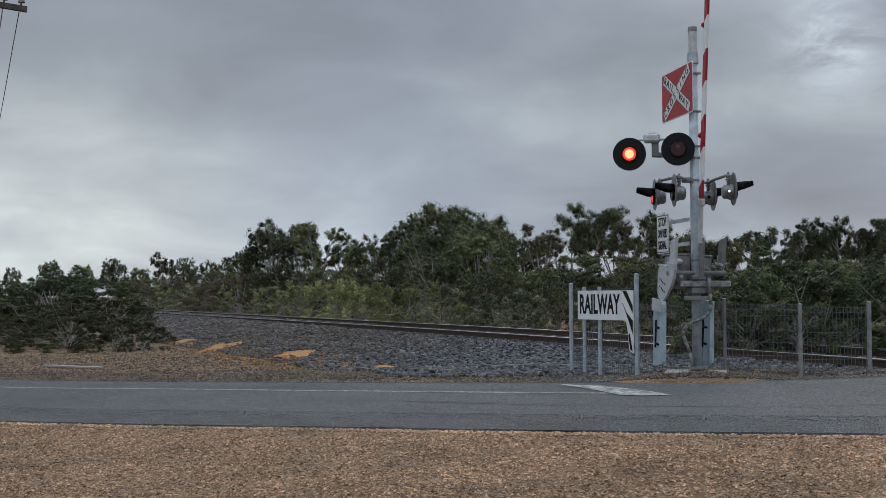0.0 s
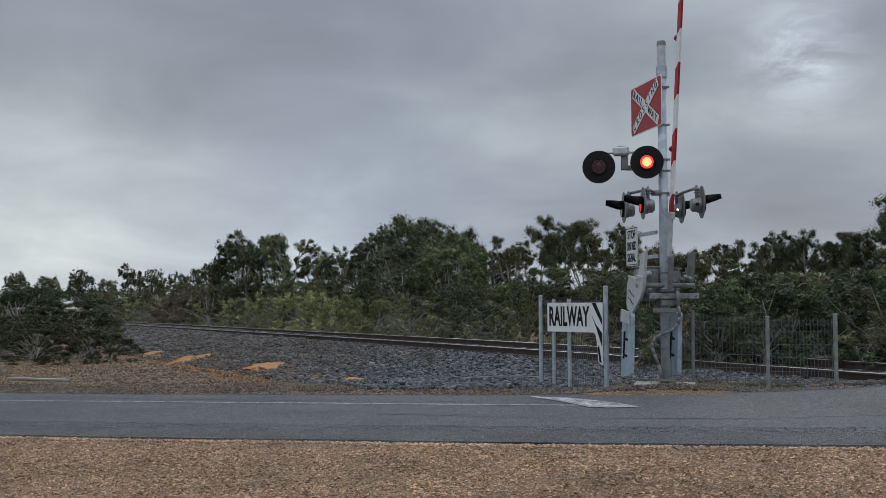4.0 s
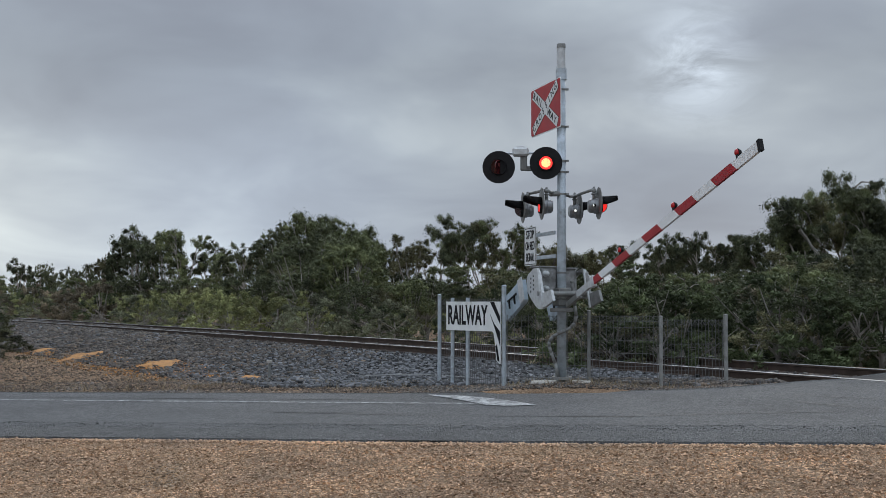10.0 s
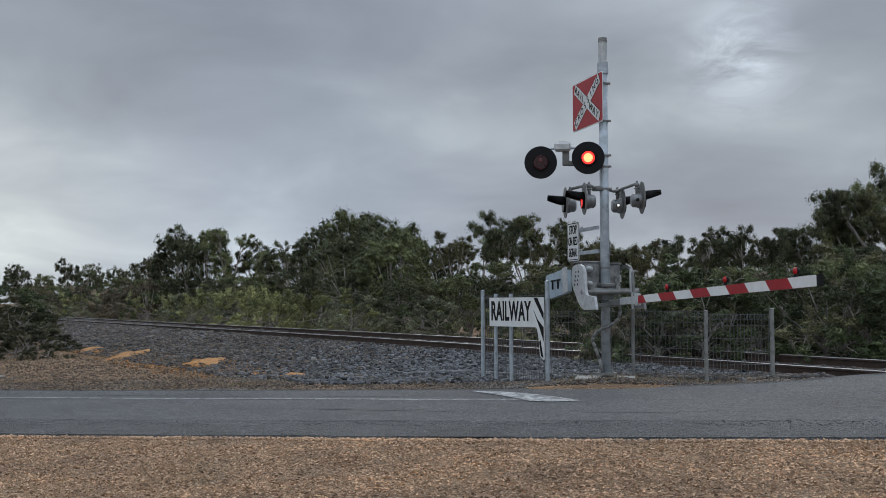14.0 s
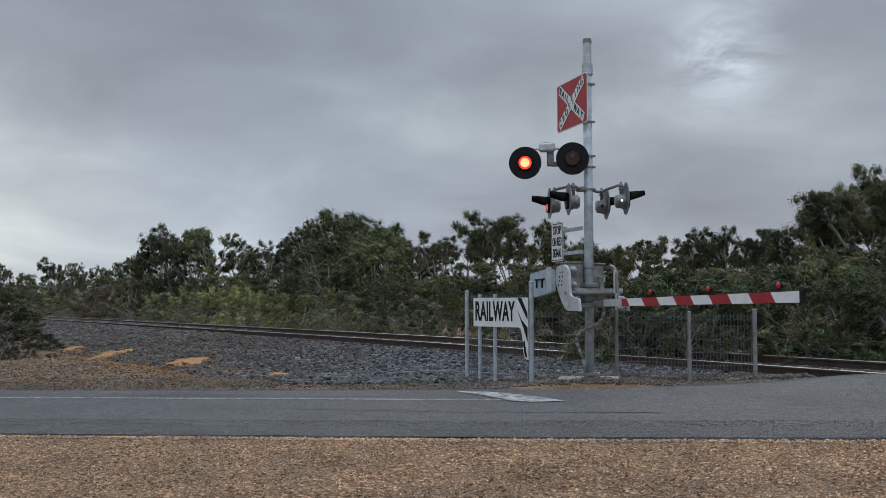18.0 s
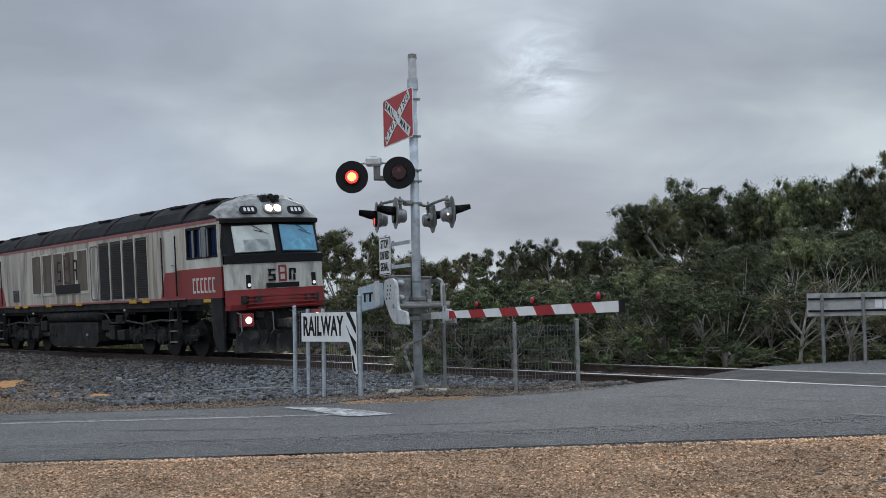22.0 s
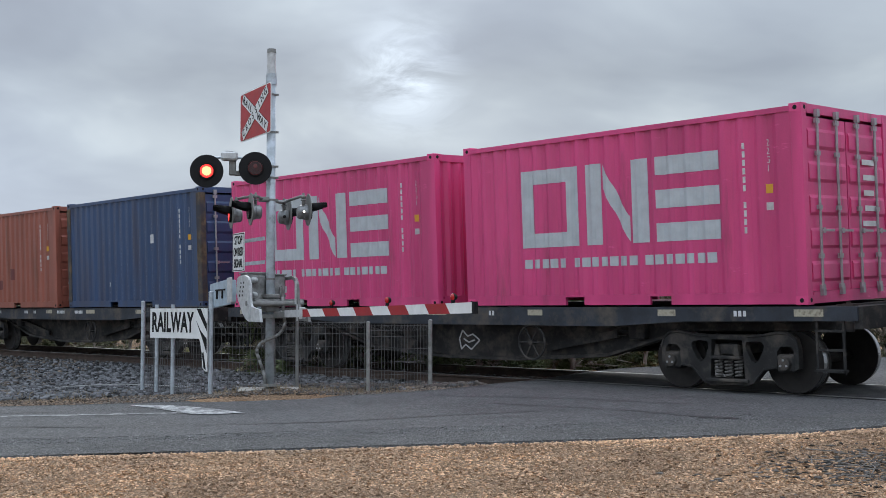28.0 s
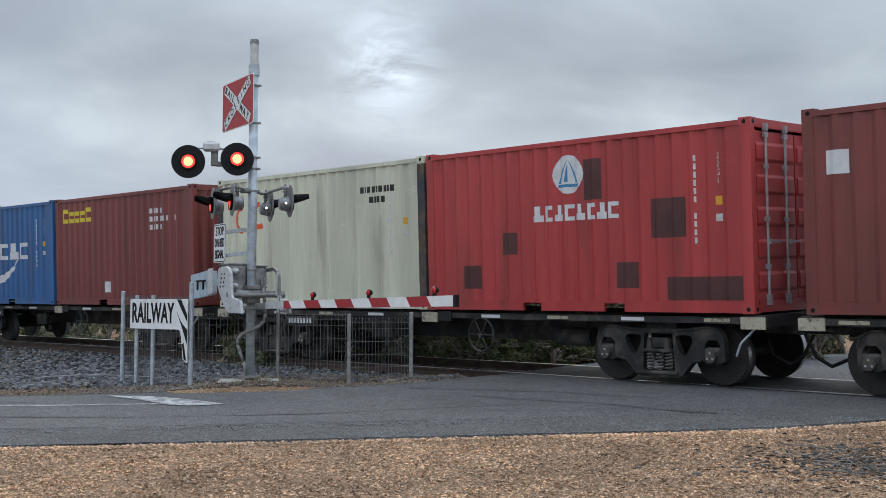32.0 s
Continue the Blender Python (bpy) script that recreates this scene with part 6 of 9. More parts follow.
R_, C_ = "doors", "corr"
CONTAINERS = [
    (73.37, 1, NAVY, R_, "navy blue shipping container with white swoosh on a flat wagon", mk_navy),
    (67.25, 1, NAVY, C_, "navy blue shipping container with white swoosh beside another", mk_navy),
    (61.05, 1, BROWN, C_, "dented rust-brown shipping container with small stickers", mk_dots((2.4, 1.05, 0.16, "g"), (2.2, 0.55, 0.12, "w"))),
    (53.88, 1, PINK, C_, "magenta shipping container with pale grey logo shapes", mk_pink),
    (47.63, 1, MAROON, C_, "dark red-brown shipping container with a white upright logo", both(mk_column(3, 0.45, 1.75, 0.34, 0.36, 0.06), mk_dots((2.45, 1.65, 0.14, "w")))),
    (40.21, 1, MAROON, C_, "dark red-brown shipping container with a yellow logo", mk_yellow),
    (34.06, 1, NAVY, C_, "navy blue shipping container with white swoosh on a red wagon", mk_navy),
    (26.63, 0, PINK, C_, "magenta shipping container with pale grey logo shapes and two stickers", both(mk_pink, mk_dots((2.6, 0.62, 0.14, "o"), (2.6, 0.48, 0.14, "g")))),
    (19.95, 0, RUSTY, C_, "red-brown shipping container with a small blue and yellow badge", both(mk_dots((0.5, 1.95, 0.28, "b"), (0.58, 1.95, 0.12, "o"), (2.2, 0.55, 0.14, "g")))),
    (12.23, 0, MUSTARD, R_, "mustard yellow shipping container with black logo shapes", mk_mustard),
    (5.50, 0, PINK, C_, "magenta shipping container with pale grey logo shapes", mk_pink),
    (-2.00, 0, BROWN, C_, "plain red-brown shipping container", None),
    (-8.75, 0, RUSTY, C_, "plain rust-brown shipping container", None),
    (-16.38, 0, MAROON, C_, "maroon shipping container with a lime green swirl", mk_swirl),
    (-23.11, 0, MAROON, C_, "dark red-brown shipping container with a yellow logo and rust streaks", both(mk_yellow, mk_dots((2.45, 0.62, 0.15, "g"), (0.42, 1.35, 0.12, "o")))),
    (-31.23, 0, PINK, R_, "magenta shipping container with its doors to the front", mk_pink),
    (-37.98, 0, PINK, C_, "magenta shipping container with pale grey logo shapes", mk_pink),
    (-45.22, 0, DBLUE, R_, "faded dark blue shipping container with rusted corner posts", both(mk_dots((3.9, 1.45, 0.2, "w"), (2.0, 0.5, 0.1, "w"))), True),
    (-51.85, 0, RUSTY, R_, "rust-brown shipping container with an upright white logo", both(mk_column(6, 0.82, 2.0, 0.26, 0.22, 0.05), patches((0.35, 0.4, 1.25, 0.95), (2.6, 0.5, 2.95, 0.75), (3.35, 0.75, 3.6, 1.05), (1.55, 1.1, 1.75, 1.35)))),
    (-59.87, 0, UESRED, C_, "dull red shipping container with a slanted white upright logo", both(mk_column(3, 0.50, 1.75, 0.30, 0.36, 0.30, WHITE_P, 0.06), patches((2.2, 1.6, 2.42, 1.82), (3.2, 1.35, 4.0, 1.9), (2.6, 0.35, 3.1, 1.0), (0.4, 1.1, 0.62, 1.4))), True),
    (-66.68, 0, BLUE, R_, "bright blue shipping container on a flat wagon", mk_dots((5.6, 1.15, 0.14, "w"), (4.9, 0.4, 0.16, "w"))),
    (-73.78, 0, DUSKY, C_, "red-brown shipping container with a torn white patch", both(mk_dots((2.5, 0.75, 0.24, "w"), (0.4, 1.5, 0.1, "w"), (0.38, 0.45, 0.12, "w"), (2.15, 0.3, 0.1, "o")), patches((3.55, 0.85, 4.6, 1.45), (3.45, 0.4, 3.85, 0.95), (1.0, 0.2, 1.4, 0.6)))),
    (-80.62, 0, DUSKY, C_, "red-brown shipping container with small green and orange stickers", mk_dots((3.15, 0.52, 0.16, "o"), (2.5, 0.78, 0.14, "w"), (3.7, 0.62, 0.13, "w"), (4.85, 0.27, 0.15, "w"), (0.45, 1.65, 0.13, "g"), (0.5, 0.45, 0.16, "w"), (0.5, 1.3, 0.1, "w"))),
    (-88.54, 0, PINK, C_, "magenta shipping container with pale grey logo shapes and a sticker", both(mk_pink, mk_dots((0.3, 1.5, 0.13, "o"), (2.75, 0.58, 0.14, "g")))),
    (-95.21, 0, MAROON, R_, "maroon shipping container with a white upright logo", mk_column(3, 0.50, 1.75, 0.34, 0.36, 0.06)),
    (-102.71, 0, RUSTY, R_, "orange-brown shipping container with an upright white logo", both(mk_column(6, 0.82, 2.0, 0.26, 0.22, 0.05), patches((2.45, 0.5, 2.62, 0.85), (2.55, 0.75, 2.7, 0.9)))),
    (-109.45, 0, BLUE, R_, "bright blue shipping container with lighter repainted patches", mk_skyblue, True),
    (-116.91, 1, BLUE, R_, "blue shipping container faded pale at one end", mk_faded, True),
    (-123.08, 1, MAROON, C_, "maroon shipping container with a small white badge", mk_dots((0.3, 1.75, 0.3, "w"), (5.3, 1.2, 0.14, "o"))),
    (-129.86, 1, MAGRED, R_, "bright red shipping container with a round white badge and dark patches", both(mk_disc, patches((3.29, 1.65, 3.60, 2.25), (4.45, 1.05, 5.02, 1.60), (1.65, 0.88, 1.95, 1.22), (3.85, 0.35, 4.22, 0.72), (4.7, 0.18, 5.93, 0.50), (0.8, 0.35, 1.17, 0.72), col=(0.085, 0.028, 0.026)))),
    (-135.97, 1, CREAM, C_, "weathered cream white shipping container with rusted corner posts", both(mk_dots((5.05, 1.5, 0.10, "w")), lambda c: shapes(c, arc(0.85, 1.75, 0.24, 100, 260, 0.10, 0.10, 8) + arc(1.35, 1.80, 0.22, 60, 300, 0.10, 0.10, 8), ORANGE_P, "logo_shape", "orange-red logo shapes"), lambda c: shapes(c, bars(4.4, 2.05, 9, 0.07, 0.11, 0.03) + bars(4.65, 1.87, 4, 0.07, 0.11, 0.03), BLACK_P, "code_bars")), True),
    (-142.97, 1, MAROON, C_, "red-brown shipping container with a yellow logo", mk_yellow),
    (-149.12, 1, BLUE, C_, "blue shipping container with white logo shapes", mk_navy),
]
for row in CONTAINERS:
    container(*row[:6], rusty=len(row) > 6)

# ---------------------------------------------------------------- wagons
grime = mat("grimy_black_steel", (0.030, 0.029, 0.029), 0.75, 0.1, 0.45, 3, 0.4, 40, dirt=(0.10, 0.085, 0.072), dirt_amt=0.45, dirt_scale=3)
frame_blue = mat("grimy_blue_grey_sill", (0.034, 0.040, 0.052), 0.7, 0, 0.35, 3, 0.3, 40, dirt=(0.10, 0.085, 0.07), dirt_amt=0.4, dirt_scale=2)
frame_red = mat("grimy_red_sill", (0.20, 0.030, 0.024), 0.65, 0, 0.3, 3, 0.2, 40, dirt=(0.05, 0.035, 0.03), dirt_amt=0.5, dirt_scale=2)
wheel_steel = mat("dark_wheel_steel", (0.035, 0.031, 0.029), 0.65, 0.4, 0.3, 6, 0.3, 50)
tread = mat("bright_wheel_tread", (0.45, 0.45, 0.45), 0.3, 0.85, 0.1, 20, 0.05, 80)
tape = mat("cream_marker_plate", (0.50, 0.45, 0.34), 0.6, 0, 0.25, 8, 0.1, 60, dirt=(0.1, 0.08, 0.06), dirt_amt=0.4, dirt_scale=8)
BOG = {}


def bogie_meshes():
    if BOG:
        return BOG
    half = [(0.30, 0.785), (0.55, 0.80), (0.76, 0.84), (0.92, 0.825), (1.02, 0.75), (1.06, 0.62), (1.06, 0.36), (1.00, 0.33), (0.995, 0.58),
            (0.95, 0.64), (0.81, 0.64), (0.755, 0.58), (0.745, 0.35), (0.60, 0.33), (0.54, 0.30), (0.40, 0.145), (0.30, 0.105)]
    outline = half + [(-u, v) for u, v in half[::-1]]
    eye_r = [(0.30, 0.69), (0.42, 0.705), (0.53, 0.69), (0.565, 0.65), (0.55, 0.58), (0.47, 0.44), (0.42, 0.41), (0.37, 0.44), (0.30, 0.58), (0.285, 0.64)]
    mid_gap = [(-0.24, 0.72), (0.24, 0.72), (0.25, 0.46), (0.27, 0.22), (0.25, 0.185), (-0.25, 0.185), (-0.27, 0.22), (-0.25, 0.46)]
    def cast(bm, loops, a, b):
        """A plate with holes, drawn out along y."""
        edges = []
        for lp in loops:
            vs = [bm.verts.new((u, a, v)) for u, v in lp]
            edges += [bm.edges.new((p, q)) for p, q in zip(vs, vs[1:] + vs[:1])]
        f = [g for g in bmesh.ops.triangle_fill(bm, use_beauty=True, edges=edges)["geom"] if isinstance(g, bmesh.types.BMFace)]
        ex = bmesh.ops.extrude_face_region(bm, geom=f)
        bmesh.ops.translate(bm, vec=(0, b - a, 0), verts=[g for g in ex["geom"] if isinstance(g, bmesh.types.BMVert)])
    bm = B()
    for y in (-1,):
        yy = y * 0.99
        cast(bm, [outline, eye_r, [(-u, v) for u, v in eye_r], mid_gap], yy - 0.055, yy + 0.055)
        # raised rims along the top chord and round the spring seat
        for s in (-1, 1):
            pipe(bm, [(s * u, yy + y * 0.055, v - 0.018) for u, v in half[:6]], 0.020, 6)
            pipe(bm, [(s * 0.72, yy + y * 0.055, 0.36), (s * 0.56, yy + y * 0.055, 0.335), (s * 0.41, yy + y * 0.055, 0.17)], 0.018, 6)
        box(bm, (0, yy, 0.165), (0.66, 0.20, 0.05), bevel=0.012)
    bmesh.ops.recalc_face_normals(bm, faces=bm.faces[:])
    BOG["side_frame"] = mesh_of("side_frame", bm, grime)
    bm = B()
    box(bm, (0, 0, 0.58), (0.34, 2.02, 0.15), bevel=0.02)
    for y in (-1, 1):
        box(bm, (0, y * 1.02, 0.475), (0.46, 0.16, 0.045), bevel=0.01)
        for x in (-0.15, 0.15):
            prism(bm, [(x - 0.045, 0.50), (x + 0.045, 0.50), (x + 0.02, 0.65), (x - 0.02, 0.65)], y * 1.03 - 0.03, y * 1.03 + 0.03, "y")
    BOG["bolster"] = mesh_of("bolster", bm, grime)
    bm = B()
    for i in range(32):
        p, q = [(0.056 * math.cos(1.047 * k), 0.056 * math.sin(1.047 * k), 0.20 + 0.0078 * k) for k in (i, i + 1)]
        tube(bm, p, q, 0.0135, seg=6, caps=False)
    BOG["coil_spring"] = mesh_of("coil_spring", bm, mat("worn_spring_steel", (0.20, 0.19, 0.18), 0.55, 0.3, 0.3, 8, 0.2, 60))
    bm = B()
    tube(bm, (0, -0.95, 0), (0, 0.95, 0), 0.075, seg=12)
    for y in (-1, 1):
        tube(bm, (0, y * 0.685, 0), (0, y * 0.82, 0), 0.41, seg=32); tube(bm, (0, y * 0.665, 0), (0, y * 0.69, 0), 0.435, seg=32)
        tube(bm, (0, y * 0.80, 0), (0, y * 0.90, 0), 0.15, 0.11, seg=16)
    BOG["wheelset"] = mesh_of("wheelset", bm, wheel_steel)
    bm = B()
    tube(bm, (0, -0.69, 0), (0, -0.815, 0), 0.413, seg=40, caps=False)
    BOG["tread"] = mesh_of("tread", bm, tread)
    bm = B(); box(bm, (0, -0.99, 0.0), (0.26, 0.16, 0.24), bevel=0.03); tube(bm, (0, -1.06, 0), (0, -1.12, 0), 0.095, 0.085, seg=14)
    BOG["axle_box"] = mesh_of("axle_box", bm, grime)
    bm = B(); tube(bm, (0, -1.115, 0.05), (0, -1.135, 0.05), 0.016, seg=6)
    BOG["cap_bolt"] = mesh_of("cap_bolt", bm, bar_steel)
    return BOG


def bogie(parent, x, z=0.0):
    s = bogie_meshes()
    b = part("bogie", s["bolster"], grime, parent, "grimy cast bogie", at=Matrix.Translation((x, 0, z)))
    for turn in (0, math.pi):
        part("side_frame", s["side_frame"], grime, b, "grimy cast side frame", at=Matrix.Rotation(turn, 4, "Z"))
    for y in (-1.01, 1.01):
        for dx in (-0.155, 0.0, 0.155):
            part("coil_spring", s["coil_spring"], wheel_steel, b, "worn coil spring", at=Matrix.Translation((dx, y, 0)))
    for dx in (-0.88, 0.88):
        at = Matrix.Translation((dx, 0, 0.42))
        part("wheelset", s["wheelset"], wheel_steel, b, "dark steel wheelset", at=at)
        for turn in (0, math.pi):
            part("wheel_tread", s["tread"], tread, b, "bright worn wheel rim", at=at @ Matrix.Rotation(turn, 4, "Z"))
        part("axle_box", s["axle_box"], grime, b, at=at); part("axle_box", s["axle_box"], grime, b, at=at @ Matrix.Rotation(math.pi, 4, "Z"))
        for i in range(3):
            part("cap_bolt", s["cap_bolt"], bar_steel, b, at=at @ Matrix.Rotation(radians(120 * i), 4, "Y"))


def handwheel(parent, x, z, material, r=0.27, seg=24):
    bm = B()
    for i in range(seg):
        a, b2 = 6.2832 * i / seg, 6.2832 * (i + 1) / seg
        tube(bm, (r * math.cos(a), 0, r * math.sin(a)), (r * math.cos(b2), 0, r * math.sin(b2)), 0.018, seg=6, caps=False)
    for i in range(6):
        a = 6.2832 * i / 6
        tube(bm, (0, 0, 0), (r * math.cos(a), 0, r * math.sin(a)), 0.013, seg=6)
    tube(bm, (0, -0.04, 0), (0, 0.08, 0), 0.04, seg=10)
    part("handbrake_wheel", bm, material, parent, "spoked handbrake wheel", at=Matrix.Translation((x, -1.16, z)))


def coupler(parent, x, s, z=0.80):
    bm = B(); box(bm, (x + s * 0.22, 0, z), (0.50, 0.18, 0.20), bevel=0.03); box(bm, (x + s * 0.50, 0.03, z), (0.22, 0.28, 0.26), bevel=0.05)
    part("coupler", bm, grime, parent, "knuckle coupler")
    bm = B(); pipe(bm, [(x, -0.45, 0.72), (x + s * 0.15, -0.45, 0.42), (x + s * 0.35, -0.42, 0.30), (x + s * 0.62, -0.40, 0.42), (x + s * 0.70, -0.40, 0.66)], 0.025)
    part("brake_hose", bm, black, parent, "hanging brake hose")


def flat_wagon(x_lead, x_tail, label, seed):
    """Fish-bellied container flat; x = 0 is its leading end."""
    L = x_lead - x_tail
    w = thing("container_wagon", pose(0, 0, 0), label, "railway wagon", "wagons of the train")
    r = random.Random(seed)
    b0, b1 = -2.07, -L + 2.07
    deck = 1.19
    bm = B()
    for y in (-1, 1):
        pts = [(-0.1, deck - 0.02), (-0.1, deck - 0.20), (-2.6, deck - 0.22), (-3.9, deck - 0.30), (-L + 3.9, deck - 0.30), (-L + 2.6, deck - 0.22), (-L + 0.1, deck - 0.20), (-L + 0.1, deck - 0.02)]
        prism(bm, pts, y * 1.20 - 0.03, y * 1.20 + 0.03, "y")
    part("side_sill", bm, frame_blue, w, "grimy blue-grey side sill")
    bm = B()
    for y in (-0.72, 0.72):
        pts = [(-0.4, deck - 0.04), (-L + 0.4, deck - 0.04), (-L + 0.4, deck - 0.36), (-L + 3.0, deck - 0.38), (-L + 4.3, 0.45), (-L / 2 - 0.8, 0.34), (-L / 2 + 0.8, 0.34), (-4.3, 0.45), (-3.0, deck - 0.38), (-0.4, deck - 0.36)]
        prism(bm, pts, y - 0.02, y + 0.02, "y")
        prism(bm, [(-L + 3.0, deck - 0.42), (-L + 4.3, 0.40), (-L / 2 - 0.8, 0.29), (-L / 2 + 0.8, 0.29), (-4.3, 0.40), (-3.0, deck - 0.42), (-3.0, deck - 0.38), (-4.3, 0.45), (-L / 2 + 0.8, 0.34), (-L / 2 - 0.8, 0.34), (-L + 4.3, 0.45), (-L + 3.0, deck - 0.38)], y - 0.12, y + 0.12, "y")
    box(bm, (-L / 2, 0, deck - 0.20), (L - 0.8, 0.5, 0.30))
    for i in range(9):
        box(bm, (-0.7 - i * (L - 1.4) / 8, 0, deck - 0.10), (0.14, 2.36, 0.14))
    part("underframe", bm, grime, w, "grimy fish-bellied underframe")
    bm = B()
    for x in (-0.1, -L + 0.1):
        box(bm, (x, 0, deck - 0.16), (0.10, 2.4, 0.28))
    part("headstock", bm, grime, w)
    for x in (-0.75, -L + 0.75, -2.9, -L / 2 - 0.6, -L / 2 + 1.6):
        bm = B(); box(bm, (x, -1.232, deck - 0.10), (0.26 + 0.2 * r.random(), 0.006, 0.09)); part("marker_plate", bm, tape, w, "cream reflective marker plate")
    for j in range(7):
        bm = B()
        x = -1.5 - r.random() * (L - 3)
        for i in range(r.randint(2, 6)):
            box(bm, (x + 0.07 * i, -1.2315, deck - 0.11), (0.045, 0.004, 0.075))
        part("stencil_row", bm, WHITE_P, w)
    bogie(w, b0); bogie(w, b1)
    handwheel(w, -L / 2 + 1.45, 0.62, grime)
    for s, x in ((1, -L + 3.7), (-1, -3.7)):   # slanting brake lever in its bracket on the girder
        bm = B(); box(bm, (x, -0.80, 0.80), (0.30, 0.14, 0.24), bevel=0.02)
        for k in range(3):
            box(bm, (x + s * 0.26, -0.80, 0.73 + 0.07 * k), (0.26, 0.10, 0.02))
        part("lever_bracket", bm, grime, w)
        bm = B(); prism(bm, [(x + s * 0.35, 0.82), (x + s * 1.75, 0.56), (x + s * 1.75, 0.46), (x + s * 0.35, 0.70)], -0.86, -0.80, "y")
        part("brake_lever", bm, grime, w, "slanting steel brake lever")
    for x in (-0.95, -L + 0.95):
        bm = B()
        for dx in (-0.18, 0.18):
            box(bm, (x + dx * 1.0 + (0.45 if x > -2 else -0.45), -1.16, 0.68), (0.03, 0.03, 0.72))
        for z in (0.36, 0.62, 0.86):
            box(bm, (x + (0.45 if x > -2 else -0.45), -1.16, z), (0.38, 0.16 if z < 0.4 else 0.04, 0.03))
        part("step", bm, grime, w, "side step")
    for x in (-0.1 - 0.2, -L + 0.3):
        for y in (-1.05, 1.05):
            bm = B(); box(bm, (x, y, deck - 0.003), (0.22, 0.2, 0.02)); tube(bm, (x, y, deck), (x, y, deck + 0.035), 0.03, seg=8); part("twistlock", bm, casting, w)
    coupler(w, 0, 1); coupler(w, -L, -1)
    MOVERS.append((w, x_lead, 0.0))
    return w


def skeletal_wagon(x_lead, x_tail, label, sill, drum=True, belly=0.50, wheel=True):
    L = x_lead - x_tail
    w = thing("container_wagon", pose(0, 0, 0), label, "railway wagon", "wagons of the train")
    deck = 1.013
    bm = B()
    for y in (-1, 1):
        box(bm, (-L / 2, y * 1.14, deck - 0.09), (L - 0.3, 0.05, 0.09))
    part("side_rail", bm, sill, w, "thin painted side rail")
    bm = B()
    prism(bm, [(-0.2, deck - 0.05), (-L + 0.2, deck - 0.05), (-L + 0.2, deck - 0.30), (-L + 3.2, deck - 0.32), (-L + 4.0, belly), (-4.0, belly), (-3.2, deck - 0.32), (-0.2, deck - 0.30)], -0.30, 0.30, "y")
    for x in (-0.35, -L / 2 - 0.05, -L / 2 + 0.35, -L + 0.35):
        box(bm, (x, 0, deck - 0.10), (0.30, 2.36, 0.16))
    for x in (-1.9, -L + 1.9):
        box(bm, (x, 0, deck - 0.16), (0.5, 2.0, 0.2))
    part("underframe", bm, grime, w, "dark centre sill and cross members")
    for x in (-0.35, -L + 0.35, -L / 2):
        bm = B(); box(bm, (x, -1.18, deck - 0.12), (0.36, 0.02, 0.16)); part("bolster_plate", bm, tape if sill is not frame_red else frame_red, w)
    for i in range(9):
        bm = B(); box(bm, (-0.9 - i * (L - 1.8) / 8, -1.167, deck - 0.09), (0.4, 0.004, 0.05)); part("reflector", bm, WHITE_P if i % 2 else tape, w)
    bogie(w, -1.93); bogie(w, -L + 1.93)
    if wheel:
        handwheel(w, -L / 2 + 1.15, 0.62, tape if sill is frame_red else grime)
    if drum:
        bm = B(); tube(bm, (-L / 2 - 0.7, -0.75, 0.58), (-L / 2 + 0.55, -0.75, 0.58), 0.20, seg=20)
        part("air_reservoir", bm, frame_red, w, "red air reservoir", True)
    bm = B(); tube(bm, (-L / 2 + 2.3, -0.6, 0.6), (-L / 2 + 3.0, -0.6, 0.6), 0.14, seg=16); box(bm, (-L / 2 - 1.6, -0.7, 0.62), (0.5, 0.3, 0.3), bevel=0.03)
    part("brake_gear", bm, grime, w)
    bm = B(); box(bm, (-L + 2.9, -1.17, deck - 0.24), (0.95, 0.01, 0.17)); part("number_plate", bm, frame_red if sill is frame_red else grime, w, "painted side plate")
    bm = B()
    for i in range(8):
        box(bm, (-L + 2.55 + 0.09 * i, -1.177, deck - 0.24), (0.055, 0.004, 0.09))
    part("stencil_row", bm, WHITE_P, w)
    bm = B(); pipe(bm, [(-0.25, -1.12, 0.92), (-0.55, -1.16, 0.62), (-0.62, -1.16, 0.45)], 0.016); part("grab_rail", bm, galv, w)
    coupler(w, 0, 1); coupler(w, -L, -1)
    MOVERS.append((w, x_lead, 0.0))
    return w


